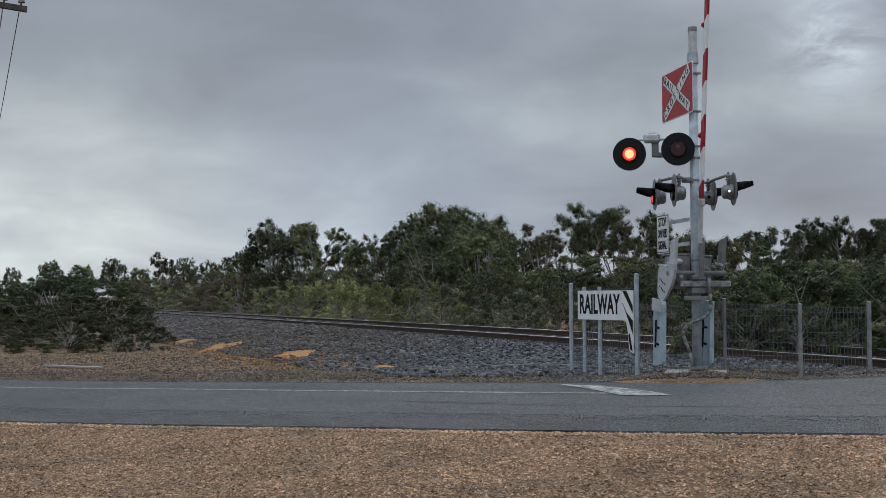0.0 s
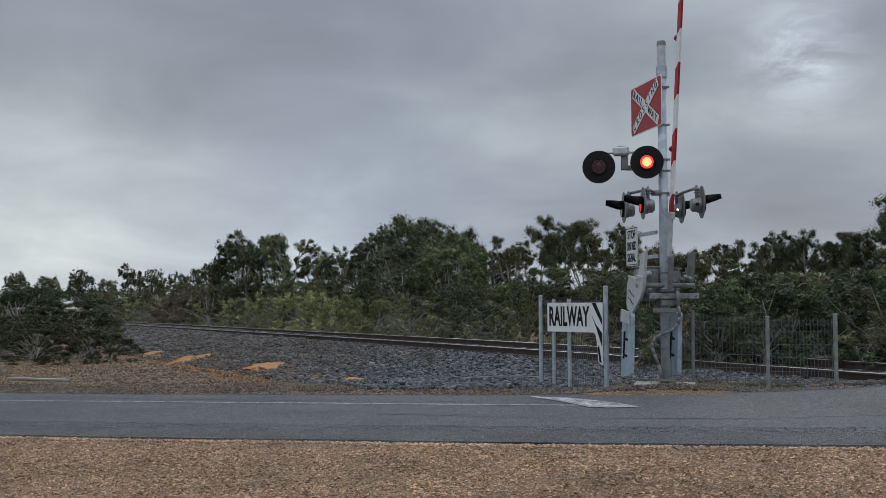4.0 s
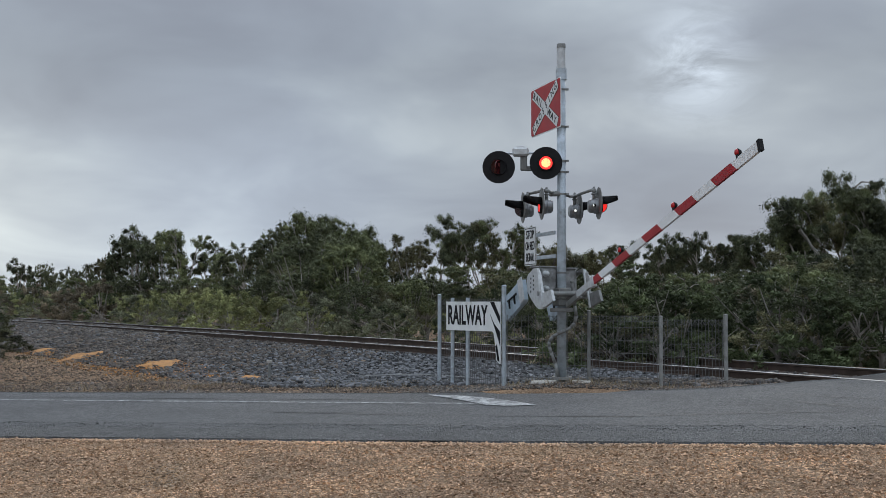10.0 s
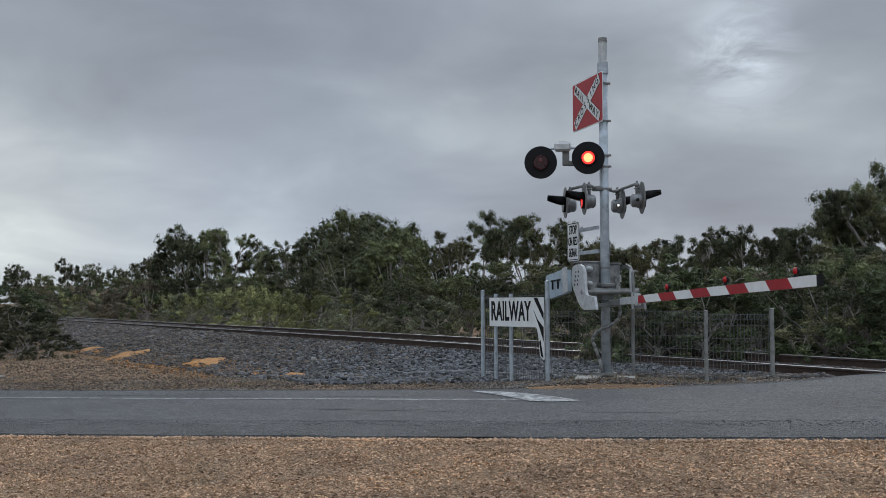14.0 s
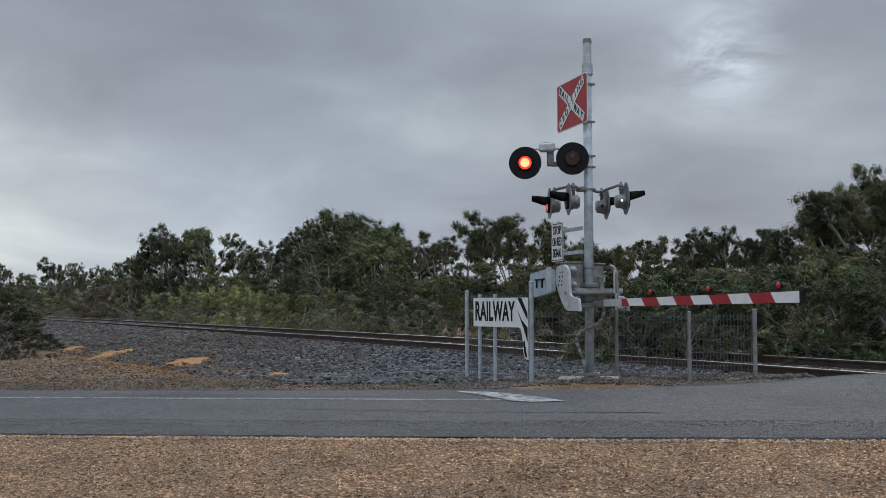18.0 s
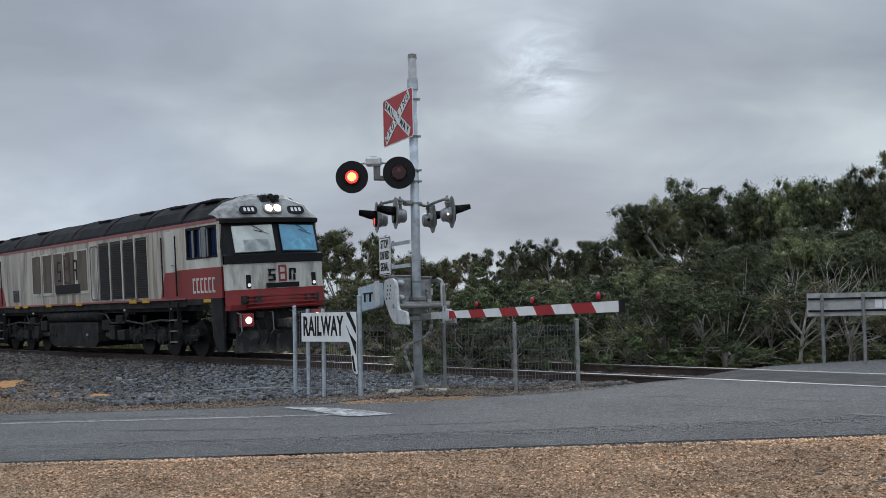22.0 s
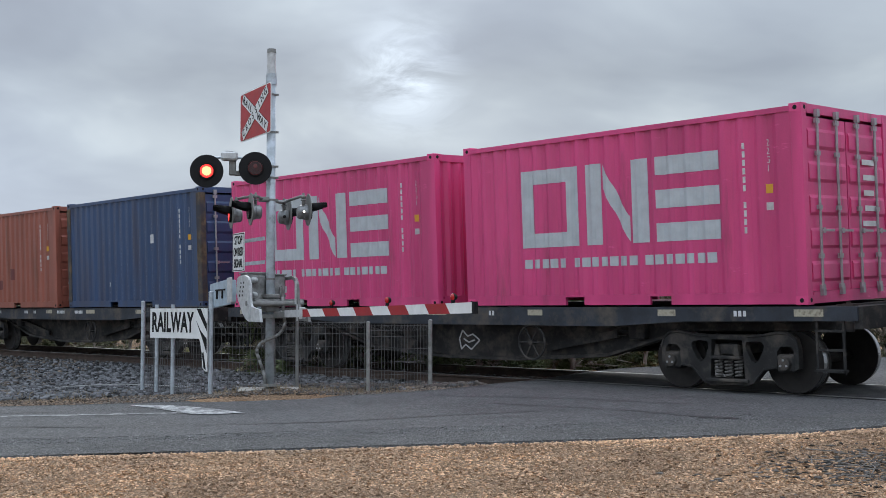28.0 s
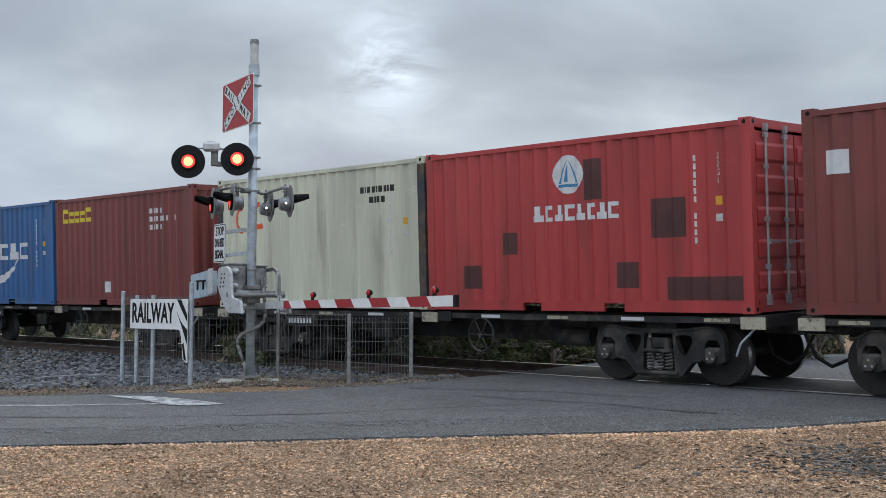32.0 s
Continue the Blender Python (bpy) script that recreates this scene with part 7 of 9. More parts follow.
skeletal_wagon(73.37 + 0.45, 54.99 - 0.25, "long skeletal container wagon with a rusty red side rail", frame_red, False, 0.28, False)
skeletal_wagon(53.88 + 0.25, 41.55 - 0.4, "red skeletal container wagon with a red air tank", frame_red)
skeletal_wagon(40.21 + 0.4, 28.0 - 0.3, "red skeletal container wagon with a red air tank", frame_red)
for i, (a, b) in enumerate(((26.63, 13.89), (12.23, -0.56), (-2.0, -14.81), (-16.38, -29.17), (-31.23, -44.04), (-45.22, -57.9), (-59.87, -72.74),
                            (-73.78, -86.68), (-88.54, -101.27), (-102.71, -115.5))):
    wagon = flat_wagon(a + (0.75 if i % 2 == 0 else 0.32), b - (0.32 if i % 2 == 0 else 0.75), "grimy fish-bellied container flat wagon", 20 + i)
    if i == 4:                                # sprayed outline scrawl on the plate girder
        for pts in ([(-7.50, 0.62), (-7.42, 0.76), (-7.30, 0.66), (-7.18, 0.70), (-7.02, 0.60)], [(-7.50, 0.62), (-7.46, 0.44), (-7.36, 0.52), (-7.22, 0.44), (-7.02, 0.60)], [(-7.40, 0.62), (-7.28, 0.56), (-7.14, 0.60)]):
            bm = B()
            for q in stroke(pts, [0.025] * len(pts)):
                prism(bm, q, -0.748, -0.742, "y")
            part("scrawl", bm, WHITE_P, wagon, "pale sprayed outline scrawl")
skeletal_wagon(-116.91 + 0.45, -129.14 - 0.3, "dark skeletal container wagon", grime, False)
skeletal_wagon(-129.86 + 0.3, -142.03 - 0.3, "dark skeletal container wagon with worn reflectors", grime, False)
skeletal_wagon(-142.97 + 0.4, -155.2 - 0.3, "dark skeletal container wagon", grime, False)

# ---------------------------------------------------------------- the locomotive
lo_cream = mat("dirty_cream_loco_paint", (0.60, 0.59, 0.53), 0.5, 0, 0.12, 1.2, 0.06, 60, dirt=(0.22, 0.20, 0.17), dirt_amt=0.38, dirt_scale=1.6, stretch=(1, 1, 0.22))
lo_side = mat("grimy_cream_body_side", (0.50, 0.46, 0.395), 0.5, 0, 0.2, 1.0, 0.08, 60, dirt=(0.17, 0.135, 0.105), dirt_amt=0.45, dirt_scale=1.5, stretch=(1.6, 1, 0.16))
lo_red = mat("faded_red_loco_paint", (0.27, 0.028, 0.028), 0.5, 0, 0.15, 1.2, 0.06, 60, dirt=(0.14, 0.05, 0.045), dirt_amt=0.3, dirt_scale=2)
lo_pink = mat("pale_red_stripe", (0.34, 0.11, 0.11), 0.55, 0, 0.2, 2, 0.06, 60, dirt=(0.16, 0.10, 0.09), dirt_amt=0.4)
lo_roof = mat("sooty_charcoal_roof", (0.020, 0.020, 0.022), 0.7, 0, 0.4, 2, 0.15, 50, dirt=(0.040, 0.035, 0.030), dirt_amt=0.35, spec=0.08)
lo_grey = mat("dirty_underframe_grey", (0.024, 0.024, 0.025), 0.75, 0.1, 0.4, 3, 0.3, 40, dirt=(0.05, 0.045, 0.038), dirt_amt=0.4, spec=0.2)
lo_mesh = mat("brown_grey_filter_mesh", (0.135, 0.108, 0.086), 0.9, 0, 0.2, 3, 0.6, 160, dirt=(0.07, 0.06, 0.05), dirt_amt=0.4, stretch=(1, 1, 0.3))
lo_louvre = mat("black_louvre", (0.018, 0.018, 0.018), 0.6, 0, 0.3, 5, 0.1, 60)
lo_yellow = mat("yellow_marker", (0.62, 0.33, 0.02), 0.5, 0, 0.1, 5, 0.05, 80)
lo_panel = mat("sooty_white_panel", (0.36, 0.36, 0.345), 0.5, 0, 0.15, 1.5, 0.06, 60, dirt=(0.12, 0.115, 0.105), dirt_amt=0.6, dirt_scale=2.2)
lo_lamp = mat("lit_headlamp", (1.0, 0.93, 0.72), 0.3, 0, 0, emit=2.2, bump=0)
lo_lamp_dim = mat("dim_marker_lamp", (0.85, 0.85, 0.8), 0.3, 0, 0, emit=0.5, bump=0)
lo_glass = mat("blue_windscreen", (0.10, 0.34, 0.52), 0.08, 0.0, 0.15, 2, 0, 20, spec=1.0)
# opaque pane: a pale reflection is put into its base colour
lo_glass2 = mat("painted_reflection_windscreen", (0.46, 0.50, 0.46), 0.06, 0.0, 0.15, 1.2, 0, 20, spec=1.0, col2=(0.56, 0.60, 0.55))
lo_navy = mat("navy_side_glass", (0.014, 0.028, 0.085), 0.06, 0.0, 0.2, 2, 0, 20, spec=1.0)
lo_reflection = mat("painted_blue_reflection", (0.16, 0.45, 0.62), 0.15, 0, 0.25, 6, 0, 20)
lo_glass3 = mat("grey_green_cab_fittings", (0.36, 0.40, 0.38), 0.2, 0, 0.3, 4, 0, 20)
lo_dark = mat("near_black_surface", (0.01, 0.011, 0.013), 0.25, 0, 0.2, 5, 0, 20)
LL, HW = 21.0, 1.45


def loco_cab(t, x0, s):
    """One cab: x0 is the side-front corner, s = 1 for the leading end, -1 for the trailing end."""
    def X(d):
        return x0 - s * d            # d metres back from the corner
    # cab side: red below, cream band above, window in the cream
    for y in (-1, 1):
        yy = y * HW
        bm = B(); box(bm, (X(1.02), yy - y * 0.03, 2.00), (2.04, 0.06, 0.80)); part("cab_side_lower", bm, lo_red, t, "red lower cab side")
        bm = B(); box(bm, (X(1.02), yy - y * 0.03, 2.53), (2.04, 0.06, 0.26)); part("cab_side_band", bm, lo_cream, t)
        bm = B(); box(bm, (X(0.10), yy - y * 0.03, 3.08), (0.20, 0.06, 0.86)); box(bm, (X(1.98), yy - y * 0.03, 3.08), (0.12, 0.06, 0.86)); box(bm, (X(1.02), yy - y * 0.03, 3.53), (2.04, 0.06, 0.06)); part("cab_side_pillar", bm, lo_cream, t)
        bm = B(); box(bm, (X(1.06), yy - y * 0.07, 3.06), (1.78, 0.02, 0.80)); win = part("side_window", bm, lo_navy, t, "dark navy side window in a black frame")
        bm = B()
        for z in (2.68, 3.46):
            box(bm, (X(1.06), yy - y * 0.02, z), (1.80, 0.06, 0.05))
        for d in (0.20, 0.62, 1.04, 1.46, 1.92):
            box(bm, (X(d), yy - y * 0.02, 3.07), (0.055, 0.06, 0.80))
        part("window_frame", bm, black, win)
        bm = B(); box(bm, (X(0.72), yy + y * 0.10, 3.06), (0.22, 0.05, 0.78), bevel=0.02); box(bm, (X(0.72), yy + y * 0.05, 3.42), (0.04, 0.10, 0.03)); box(bm, (X(0.72), yy + y * 0.05, 2.70), (0.04, 0.10, 0.03))
        part("cab_mirror", bm, galv_dark, t, "tall grey wind deflector")
        # class numbers as plain blocks
        if y < 0:
            bm = B(); xx = -1.62
            for i in range(6):
                w = 0.19
                cx = (x0 + xx) if s > 0 else (x0 + 2.05 + xx)
                box(bm, (cx, yy - 0.004, 1.95), (0.055, 0.006, 0.40)); box(bm, (cx + 0.08, yy - 0.004, 2.12), (0.10, 0.006, 0.06)); box(bm, (cx + 0.08, yy - 0.004, 1.78), (0.10, 0.006, 0.06))
                xx += 0.225
            part("number_plate", bm, lo_cream, t, "cream number bars")
    # front
    PLAN = [(-HW, 0.0), (-HW * 0.95, 0.17), (-HW * 0.80, 0.27), (-HW * 0.40, 0.36), (0, 0.39), (HW * 0.40, 0.36), (HW * 0.80, 0.27), (HW * 0.95, 0.17), (HW, 0.0)]
    def dep(y):
        return float(np.interp(y, [p[0] for p in PLAN], [p[1] for p in PLAN]))
    def front(zs, name, material, label="", arch=0.0):
        """Faceted nose from (height, how far forward) rows, with rounded corners in plan; arch lowers the sides of the upper rows."""
        bm = B()
        rows = []
        for z, push in zs:
            row = []
            for y, d in PLAN:
                k = (z - zs[0][0]) * arch * (1 - math.sqrt(max(0.0, 1 - (abs(y) / HW * 0.985) ** 2)))
                row.append(bm.verts.new((x0 + s * (d + push), y, z - k)))
            rows.append(row)
        for a, b in zip(rows, rows[1:]):
            for i in range(len(PLAN) - 1):
                q = (a[i], a[i + 1], b[i + 1], b[i])
                bm.faces.new(q if s > 0 else q[::-1])
        bmesh.ops.recalc_face_normals(bm, faces=bm.faces[:])
        return part(name, bm, material, t, label)
    front([(1.68, 0.14), (1.78, 0.14)], "nose_red_line", lo_red)
    front([(1.78, 0.13), (2.45, 0.12)], "nose_panel", lo_cream, "cream nose panel")
    front([(2.44, 0.12), (2.46, 0.17), (2.66, 0.17), (2.70, 0.06)], "nose_belt", black, "black belt under the windscreen")
    front([(2.68, 0.06), (3.50, -0.14)], "windscreen_surround", black, "black windscreen surround")
    front([(3.48, -0.12), (3.50, 0.02), (3.60, 0.03), (3.64, -0.10)], "brow", black, "black brow over the windscreen")
    front([(3.62, -0.08), (3.80, -0.14), (3.98, -0.22), (4.16, -0.34), (4.30, -0.58)], "headlight_panel", lo_panel, "dirty grey-white panel over the windscreen", arch=0.95)
    front([(1.26, 0.10), (1.40, 0.15), (1.68, 0.14)], "bumper", lo_red, "ribbed red bumper")
    # windscreens, lamps
    tilt = math.atan2(0.17, 0.78)
    for y in (-0.66, 0.66):
        m = Matrix.Translation((X(-(dep(y) - 0.012)), y, 3.08)) @ Matrix.Rotation(s * -math.atan2(0.20, 0.82), 4, "Y") @ Matrix.Rotation(radians(6.5 * s * (1 if y > 0 else -1)), 4, "Z")
        bm = B(); box(bm, (0, 0, 0), (0.05, 1.12, 0.72), bevel=0.015); ws = part("windscreen", bm, lo_glass2 if y < 0 else lo_glass, t, "windscreen pane with a pale reflection painted in" if y < 0 else "blue windscreen pane", at=m)
        bm = B(); tube(bm, (s * 0.045, -0.05, 0.37), (s * 0.05, 0.30, 0.16), 0.009, seg=6); tube(bm, (s * 0.045, 0.02, 0.22), (s * 0.05, 0.42, 0.10), 0.007, seg=6); part("wiper", bm, black, ws)
        # patch on the pane's face: reflection and fittings are painted in its colour
        bm = B(); box(bm, (s * 0.027, 0.05, -0.18), (0.004, 0.7, 0.30), bevel=0.001); part("desk_shadow", bm, lo_reflection if y > 0 else lo_glass3, ws, "flat patch on the glass, painted reflection and cab fittings")
    # oval twin headlamp and number boxes on the sloping panel
    def panel_at(y, z, lift):
        d = dep(y) + float(np.interp(z, [3.62, 3.80, 3.98, 4.14], [-0.08, -0.14, -0.24, -0.38])) + lift
        return Matrix.Translation((x0 + s * d, y, z)) @ Matrix.Rotation(radians(90 * s), 4, "Z") @ Matrix.Rotation(radians(-26), 4, "X")
    bm = B(); prism(bm, rounded_rect(0.56, 0.27, 0.13), -0.03, 0.02, "y"); hl = part("headlamp_bezel", bm, lo_panel, t, "oval headlamp housing", at=panel_at(0, 3.86, 0.01))
    for dx in (-0.125, 0.125):
        bm = B(); tube(bm, (dx, -0.034, 0), (dx, -0.042, 0), 0.105, seg=22); part("headlamp", bm, lo_lamp if s > 0 else lo_dark, hl, "bright round headlamp")
    for y in (-0.70, 0.70):
        bm = B(); prism(bm, rounded_rect(0.50, 0.22, 0.09), -0.02, 0.02, "y"); nb = part("number_box", bm, black, t, "black rounded number box", at=panel_at(y, 3.83, 0.02))
        for k in (-1, 0, 1):
            bm = B(); box(bm, (k * 0.115, -0.024, 0), (0.07, 0.006, 0.11)); part("number_bar", bm, white, nb)
    for y in (-0.92, 1.02):
        bm = B(); box(bm, (X(-dep(y) - 0.135), y, 1.98), (0.04, 0.13, 0.34), bevel=0.01); mk = part("marker_light", bm, black, t, "marker lamp in a black housing")
        bm = B(); tube(bm, (X(-dep(y) - 0.15), y, 1.89), (X(-dep(y) - 0.17), y, 1.89), 0.045, seg=14); part("marker_lens", bm, lo_lamp_dim, mk)
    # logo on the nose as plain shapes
    fx = -dep(0) - 0.135
    bm = B()
    for y, w, h, z in ((-0.06, 0.05, 0.42, 2.16), (0.05, 0.18, 0.05, 2.35), (0.05, 0.18, 0.05, 2.17), (0.05, 0.18, 0.05, 1.98), (0.13, 0.05, 0.36, 2.16)):
        box(bm, (X(fx), y, z), (0.012, w, h))
    part("nose_logo", bm, lo_red, t, "dark red logo shape")
    bm = B()
    for y, w, h, z in ((-0.28, 0.20, 0.045, 2.26), (-0.34, 0.05, 0.10, 2.20), (-0.28, 0.20, 0.045, 2.13), (-0.21, 0.05, 0.10, 2.07), (-0.28, 0.20, 0.045, 2.0), (0.26, 0.05, 0.30, 2.13), (0.34, 0.16, 0.045, 2.26), (0.40, 0.05, 0.1, 2.2), (0.38, 0.05, 0.16, 2.05)):
        box(bm, (X(fx), y, z), (0.03, w, h))
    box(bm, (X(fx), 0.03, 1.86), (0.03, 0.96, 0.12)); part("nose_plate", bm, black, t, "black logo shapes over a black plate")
    for i in range(4):
        bm = B(); box(bm, (X(-0.43 - 0.0), 0, 1.32 + 0.095 * i), (0.22, 2.0, 0.03)); part("bumper_rib", bm, lo_red, t)
    for y in (-1.05, 1.05, 0.78, -0.7):
        bm = B(); tube(bm, (X(-dep(y) - 0.10), y, 1.52), (X(-dep(y) - 0.20), y, 1.52), 0.075, seg=16); box(bm, (X(-dep(y) - 0.155), y, 1.52), (0.03, 0.20, 0.20)); part("bumper_socket", bm, grime, t)
    for y in (-1.02, 1.02):
        bm = B(); box(bm, (X(-0.42), y, 1.0), (0.2, 0.34, 0.34), bevel=0.02); part("lamp_box", bm, lo_red, t, "red box of the low headlamp"); bm = B(); tube(bm, (X(-0.50), y, 1.0), (X(-0.55), y, 1.0), 0.085, seg=16); part("ditch_light", bm, lo_lamp if s > 0 else lo_dark, t, "bright low headlamp")
    bm = B()
    prism(bm, [(-1.35, 0.18), (1.35, 0.18), (1.25, 0.72), (-1.25, 0.72)], X(-0.30), X(-0.36), "x")
    prism(bm, [(-0.25, 0.14), (0.25, 0.14), (0.2, 0.6), (-0.2, 0.6)], X(-0.36), X(-0.52), "x")
    part("snow_plough", bm, grime, t, "dark cowcatcher plate")
    bm = B(); box(bm, (X(-0.55), 0, 0.86), (0.5, 0.22, 0.24), bevel=0.03); box(bm, (X(-0.84), 0.03, 0.86), (0.22, 0.30, 0.30), bevel=0.05); part("coupler", bm, grime, t)
    for y in (-0.5, -0.75, 0.5, 0.75):
        bm = B(); pipe(bm, [(X(-0.40), y, 0.98), (X(-0.56), y, 0.72), (X(-0.60), y, 0.52), (X(-0.48), y, 0.38)], 0.022); part("air_hose", bm, black, t)
    bm = B(); box(bm, (X(0.0), 0, 0.98), (0.5, 2.5, 0.62), bevel=0.03); part("headstock", bm, lo_grey, t, "dark steel headstock")
    for y, z, w, h in ((-0.62, 1.12, 0.22, 0.18), (0.62, 1.12, 0.22, 0.18), (-0.32, 0.78, 0.14, 0.16), (0.34, 0.80, 0.16, 0.14)):
        bm = B(); box(bm, (X(-0.32), y, z), (0.18, w, h), bevel=0.015); part("valve_box", bm, lo_grey, t, "small grimy valve box")
    for y in (-1.22, 1.22, -0.30, 0.30):
        bm = B(); pipe(bm, [(X(-0.30), y, 1.20), (X(-0.50), y, 1.16), (X(-0.52), y, 0.72), (X(-0.36), y, 0.62)], 0.016, 6); part("uncoupling_bar", bm, galv_dark, t)
    # skirt behind the bumper and steps
    for y in (-1, 1):
        bm = B(); prism(bm, [(X(0.02), 1.60), (X(0.02), 0.22), (X(0.38), 0.22), (X(0.62), 0.62), (X(0.62), 1.25), (X(0.85), 1.45), (X(2.05), 1.45), (X(2.05), 1.60)], y * (HW - 0.06), y * HW, "y"); part("skirt", bm, lo_grey, t, "dark grey cab skirt")
        bm = B(); box(bm, (X(0.85), y * (HW + 0.003), 1.545), (0.42, 0.006, 0.085)); part("yellow_marker", bm, lo_yellow, t)
        # entry door with handrails, recessed steps
        bm = B(); box(bm, (X(2.95), y * (HW - 0.015), 2.55), (0.62, 0.05, 1.86), bevel=0.01); dr = part("cab_door", bm, lo_cream, t, "cream cab door")
        bm = B(); box(bm, (X(2.95), y * (HW + 0.004), 2.00), (0.60, 0.045, 0.72)); part("door_lower", bm, lo_red, dr)
        bm = B(); box(bm, (X(2.80), y * (HW + 0.03), 2.55), (0.10, 0.03, 0.03)); part("door_handle", bm, galv_dark, dr)
        for d in (2.52, 3.40):
            bm = B(); pipe(bm, [(X(d), y * (HW + 0.06), 1.70), (X(d), y * (HW + 0.06), 3.35)], 0.02); part("handrail", bm, black, t, "black handrail")
        for z in (0.45, 0.75, 1.05):
            bm = B(); box(bm, (X(2.95), y * (HW - 0.06), z), (0.42, 0.18, 0.03)); part("step", bm, galv_dark, t)
        bm = B()
        for d in (2.70, 3.20):
            box(bm, (X(d), y * (HW - 0.06), 0.95), (0.04, 0.12, 1.15))
        part("step_frame", bm, lo_grey, t)


def locomotive():
    t = thing("locomotive", pose(0, 0, 0), "dirty cream and red twin-cab diesel locomotive with a charcoal roof", "locomotive")
    # body sides
    for y in (-1, 1):
        yy = y * (HW - 0.03)
        bm = B(); box(bm, (-LL / 2, yy, 2.60), (LL - 4.08, 0.06, 1.92)); part("body_side", bm, lo_side, t, "dirty cream body side")
        bm = B(); box(bm, (-LL / 2, y * (HW - 0.02), 3.60), (LL - 0.2, 0.07, 0.085)); part("roof_stripe", bm, lo_pink, t, "pale red stripe under the roof")
        bm = B(); box(bm, (-LL / 2, y * (HW - 0.01), 1.625), (LL - 4.3, 0.05, 0.055)); part("sill_stripe", bm, lo_pink, t)
        # red sweep at both ends
        for s, x0 in ((1, -2.04), (-1, -LL + 2.04)):
            bm = B()
            c = [(0, 1.62), (0, 2.40)] + [(1.20 + 0.45 * (i / 8), 2.40 - 0.75 * (i / 8) ** 1.6) for i in range(9)] + [(1.75, 1.62)]
            prism(bm, [(x0 - s * u, v) for u, v in c], y * (HW + 0.0015), y * (HW - 0.01), "y")
            part("red_sweep", bm, lo_red, t, "red swept lower panel")
        # filter panels
        for i in range(5):
            x0, x1 = -14.25 + 1.075 * i, -14.25 + 1.075 * i + 0.93
            bm = B(); box(bm, ((x0 + x1) / 2, y * (HW + 0.005), 2.66), (x1 - x0, 0.03, 1.42)); fr = part("filter_frame", bm, lo_cream, t, "framed filter panel")
            bm = B(); box(bm, ((x0 + x1) / 2, y * (HW + 0.014), 2.68), (x1 - x0 - 0.13, 0.03, 1.28)); part("filter_mesh", bm, lo_mesh, fr, "brown-grey filter mesh")
        # louvred radiator openings
        for i in range(4):
            x0 = -8.02 + 0.93 * i
            bm = B(); box(bm, (x0 + 0.39, y * (HW + 0.001), 2.58), (0.80, 0.02, 1.74)); lv = part("louvre_opening", bm, lo_louvre, t, "black louvred opening")
            bm = B()
            for j in range(26):
                z = 1.76 + j * 0.065
                prism(bm, [(y * (HW + 0.012), z), (y * (HW + 0.050), z - 0.03), (y * (HW + 0.050), z - 0.022), (y * (HW + 0.012), z + 0.010)], x0 + 0.0, x0 + 0.78, "x")
            part("louvre_grille", bm, lo_louvre, lv)
            bm = B()
            for xx in (x0 - 0.05, x0 + 0.83):
                box(bm, (xx, y * (HW + 0.02), 2.58), (0.05, 0.05, 1.80))
            part("louvre_frame", bm, lo_side, lv)
        bm = B(); prism(bm, [(-8.48 + u, 2.55 + v) for u, v in rounded_rect(0.56, 1.62, 0.09)], y * (HW + 0.012), y * (HW - 0.01), "y"); dp = part("access_panel", bm, lo_cream, t, "stained rounded access panel")
        bm = B()
        o = rounded_rect(0.60, 1.66, 0.10)
        for (a, b2), (c2, d2) in zip(o, o[1:] + o[:1]):
            tube(bm, (-8.48 + a, y * (HW + 0.012), 2.55 + b2), (-8.48 + c2, y * (HW + 0.012), 2.55 + d2), 0.018, seg=5)
        part("panel_rim", bm, lo_mesh, dp)
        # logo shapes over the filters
        for rows in (((-11.53, 0.3, 0.07, 3.02), (-11.65, 0.07, 0.3, 2.87), (-11.53, 0.3, 0.07, 2.72), (-11.41, 0.07, 0.3, 2.57), (-11.53, 0.3, 0.07, 2.42)), ((-10.2, 0.07, 0.66, 2.72), (-10.05, 0.28, 0.07, 3.02), (-9.92, 0.07, 0.26, 2.87), (-10.05, 0.28, 0.07, 2.72), (-9.95, 0.1, 0.3, 2.54))):
            bm = B()
            for x, w, h, z in rows:
                box(bm, (x, y * (HW + 0.034), z), (w, 0.008, h))
            part("side_logo", bm, black, t, "black logo shape")
        bm = B()
        for x, w, h, z in ((-11.03, 0.08, 0.98, 2.78), (-10.82, 0.42, 0.08, 3.23), (-10.82, 0.42, 0.08, 2.80), (-10.82, 0.42, 0.08, 2.33), (-10.60, 0.08, 0.36, 3.02), (-10.57, 0.08, 0.40, 2.56)):
            box(bm, (x, y * (HW + 0.034), z), (w, 0.008, h))
        part("side_logo", bm, mat("dark_maroon_logo", (0.06, 0.02, 0.02), 0.6, 0, 0.2, 4, 0.05, 60), t, "dark maroon logo shape")
        bm = B(); box(bm, (-10.8, y * (HW + 0.032), 2.12), (2.2, 0.008, 0.30)); part("side_plate", bm, black, t, "black plate under the logo")
        for x in (-4.7, -15.1, -9.9, -12.7, -16.0, -5.6):
            bm = B(); box(bm, (x, y * (HW + 0.018), 1.61), (0.5, 0.01, 0.10)); part("yellow_marker", bm, lo_yellow, t)
        bm = B(); box(bm, (-16.1, y * (HW + 0.004), 2.0), (0.62, 0.02, 0.42)); part("vent", bm, lo_dark, t, "small dark vent")
        # underframe sill and pipes
        bm = B(); box(bm, (-LL / 2, y * (HW - 0.10), 1.50), (LL - 4.4, 0.10, 0.20)); part("side_sill", bm, lo_grey, t)
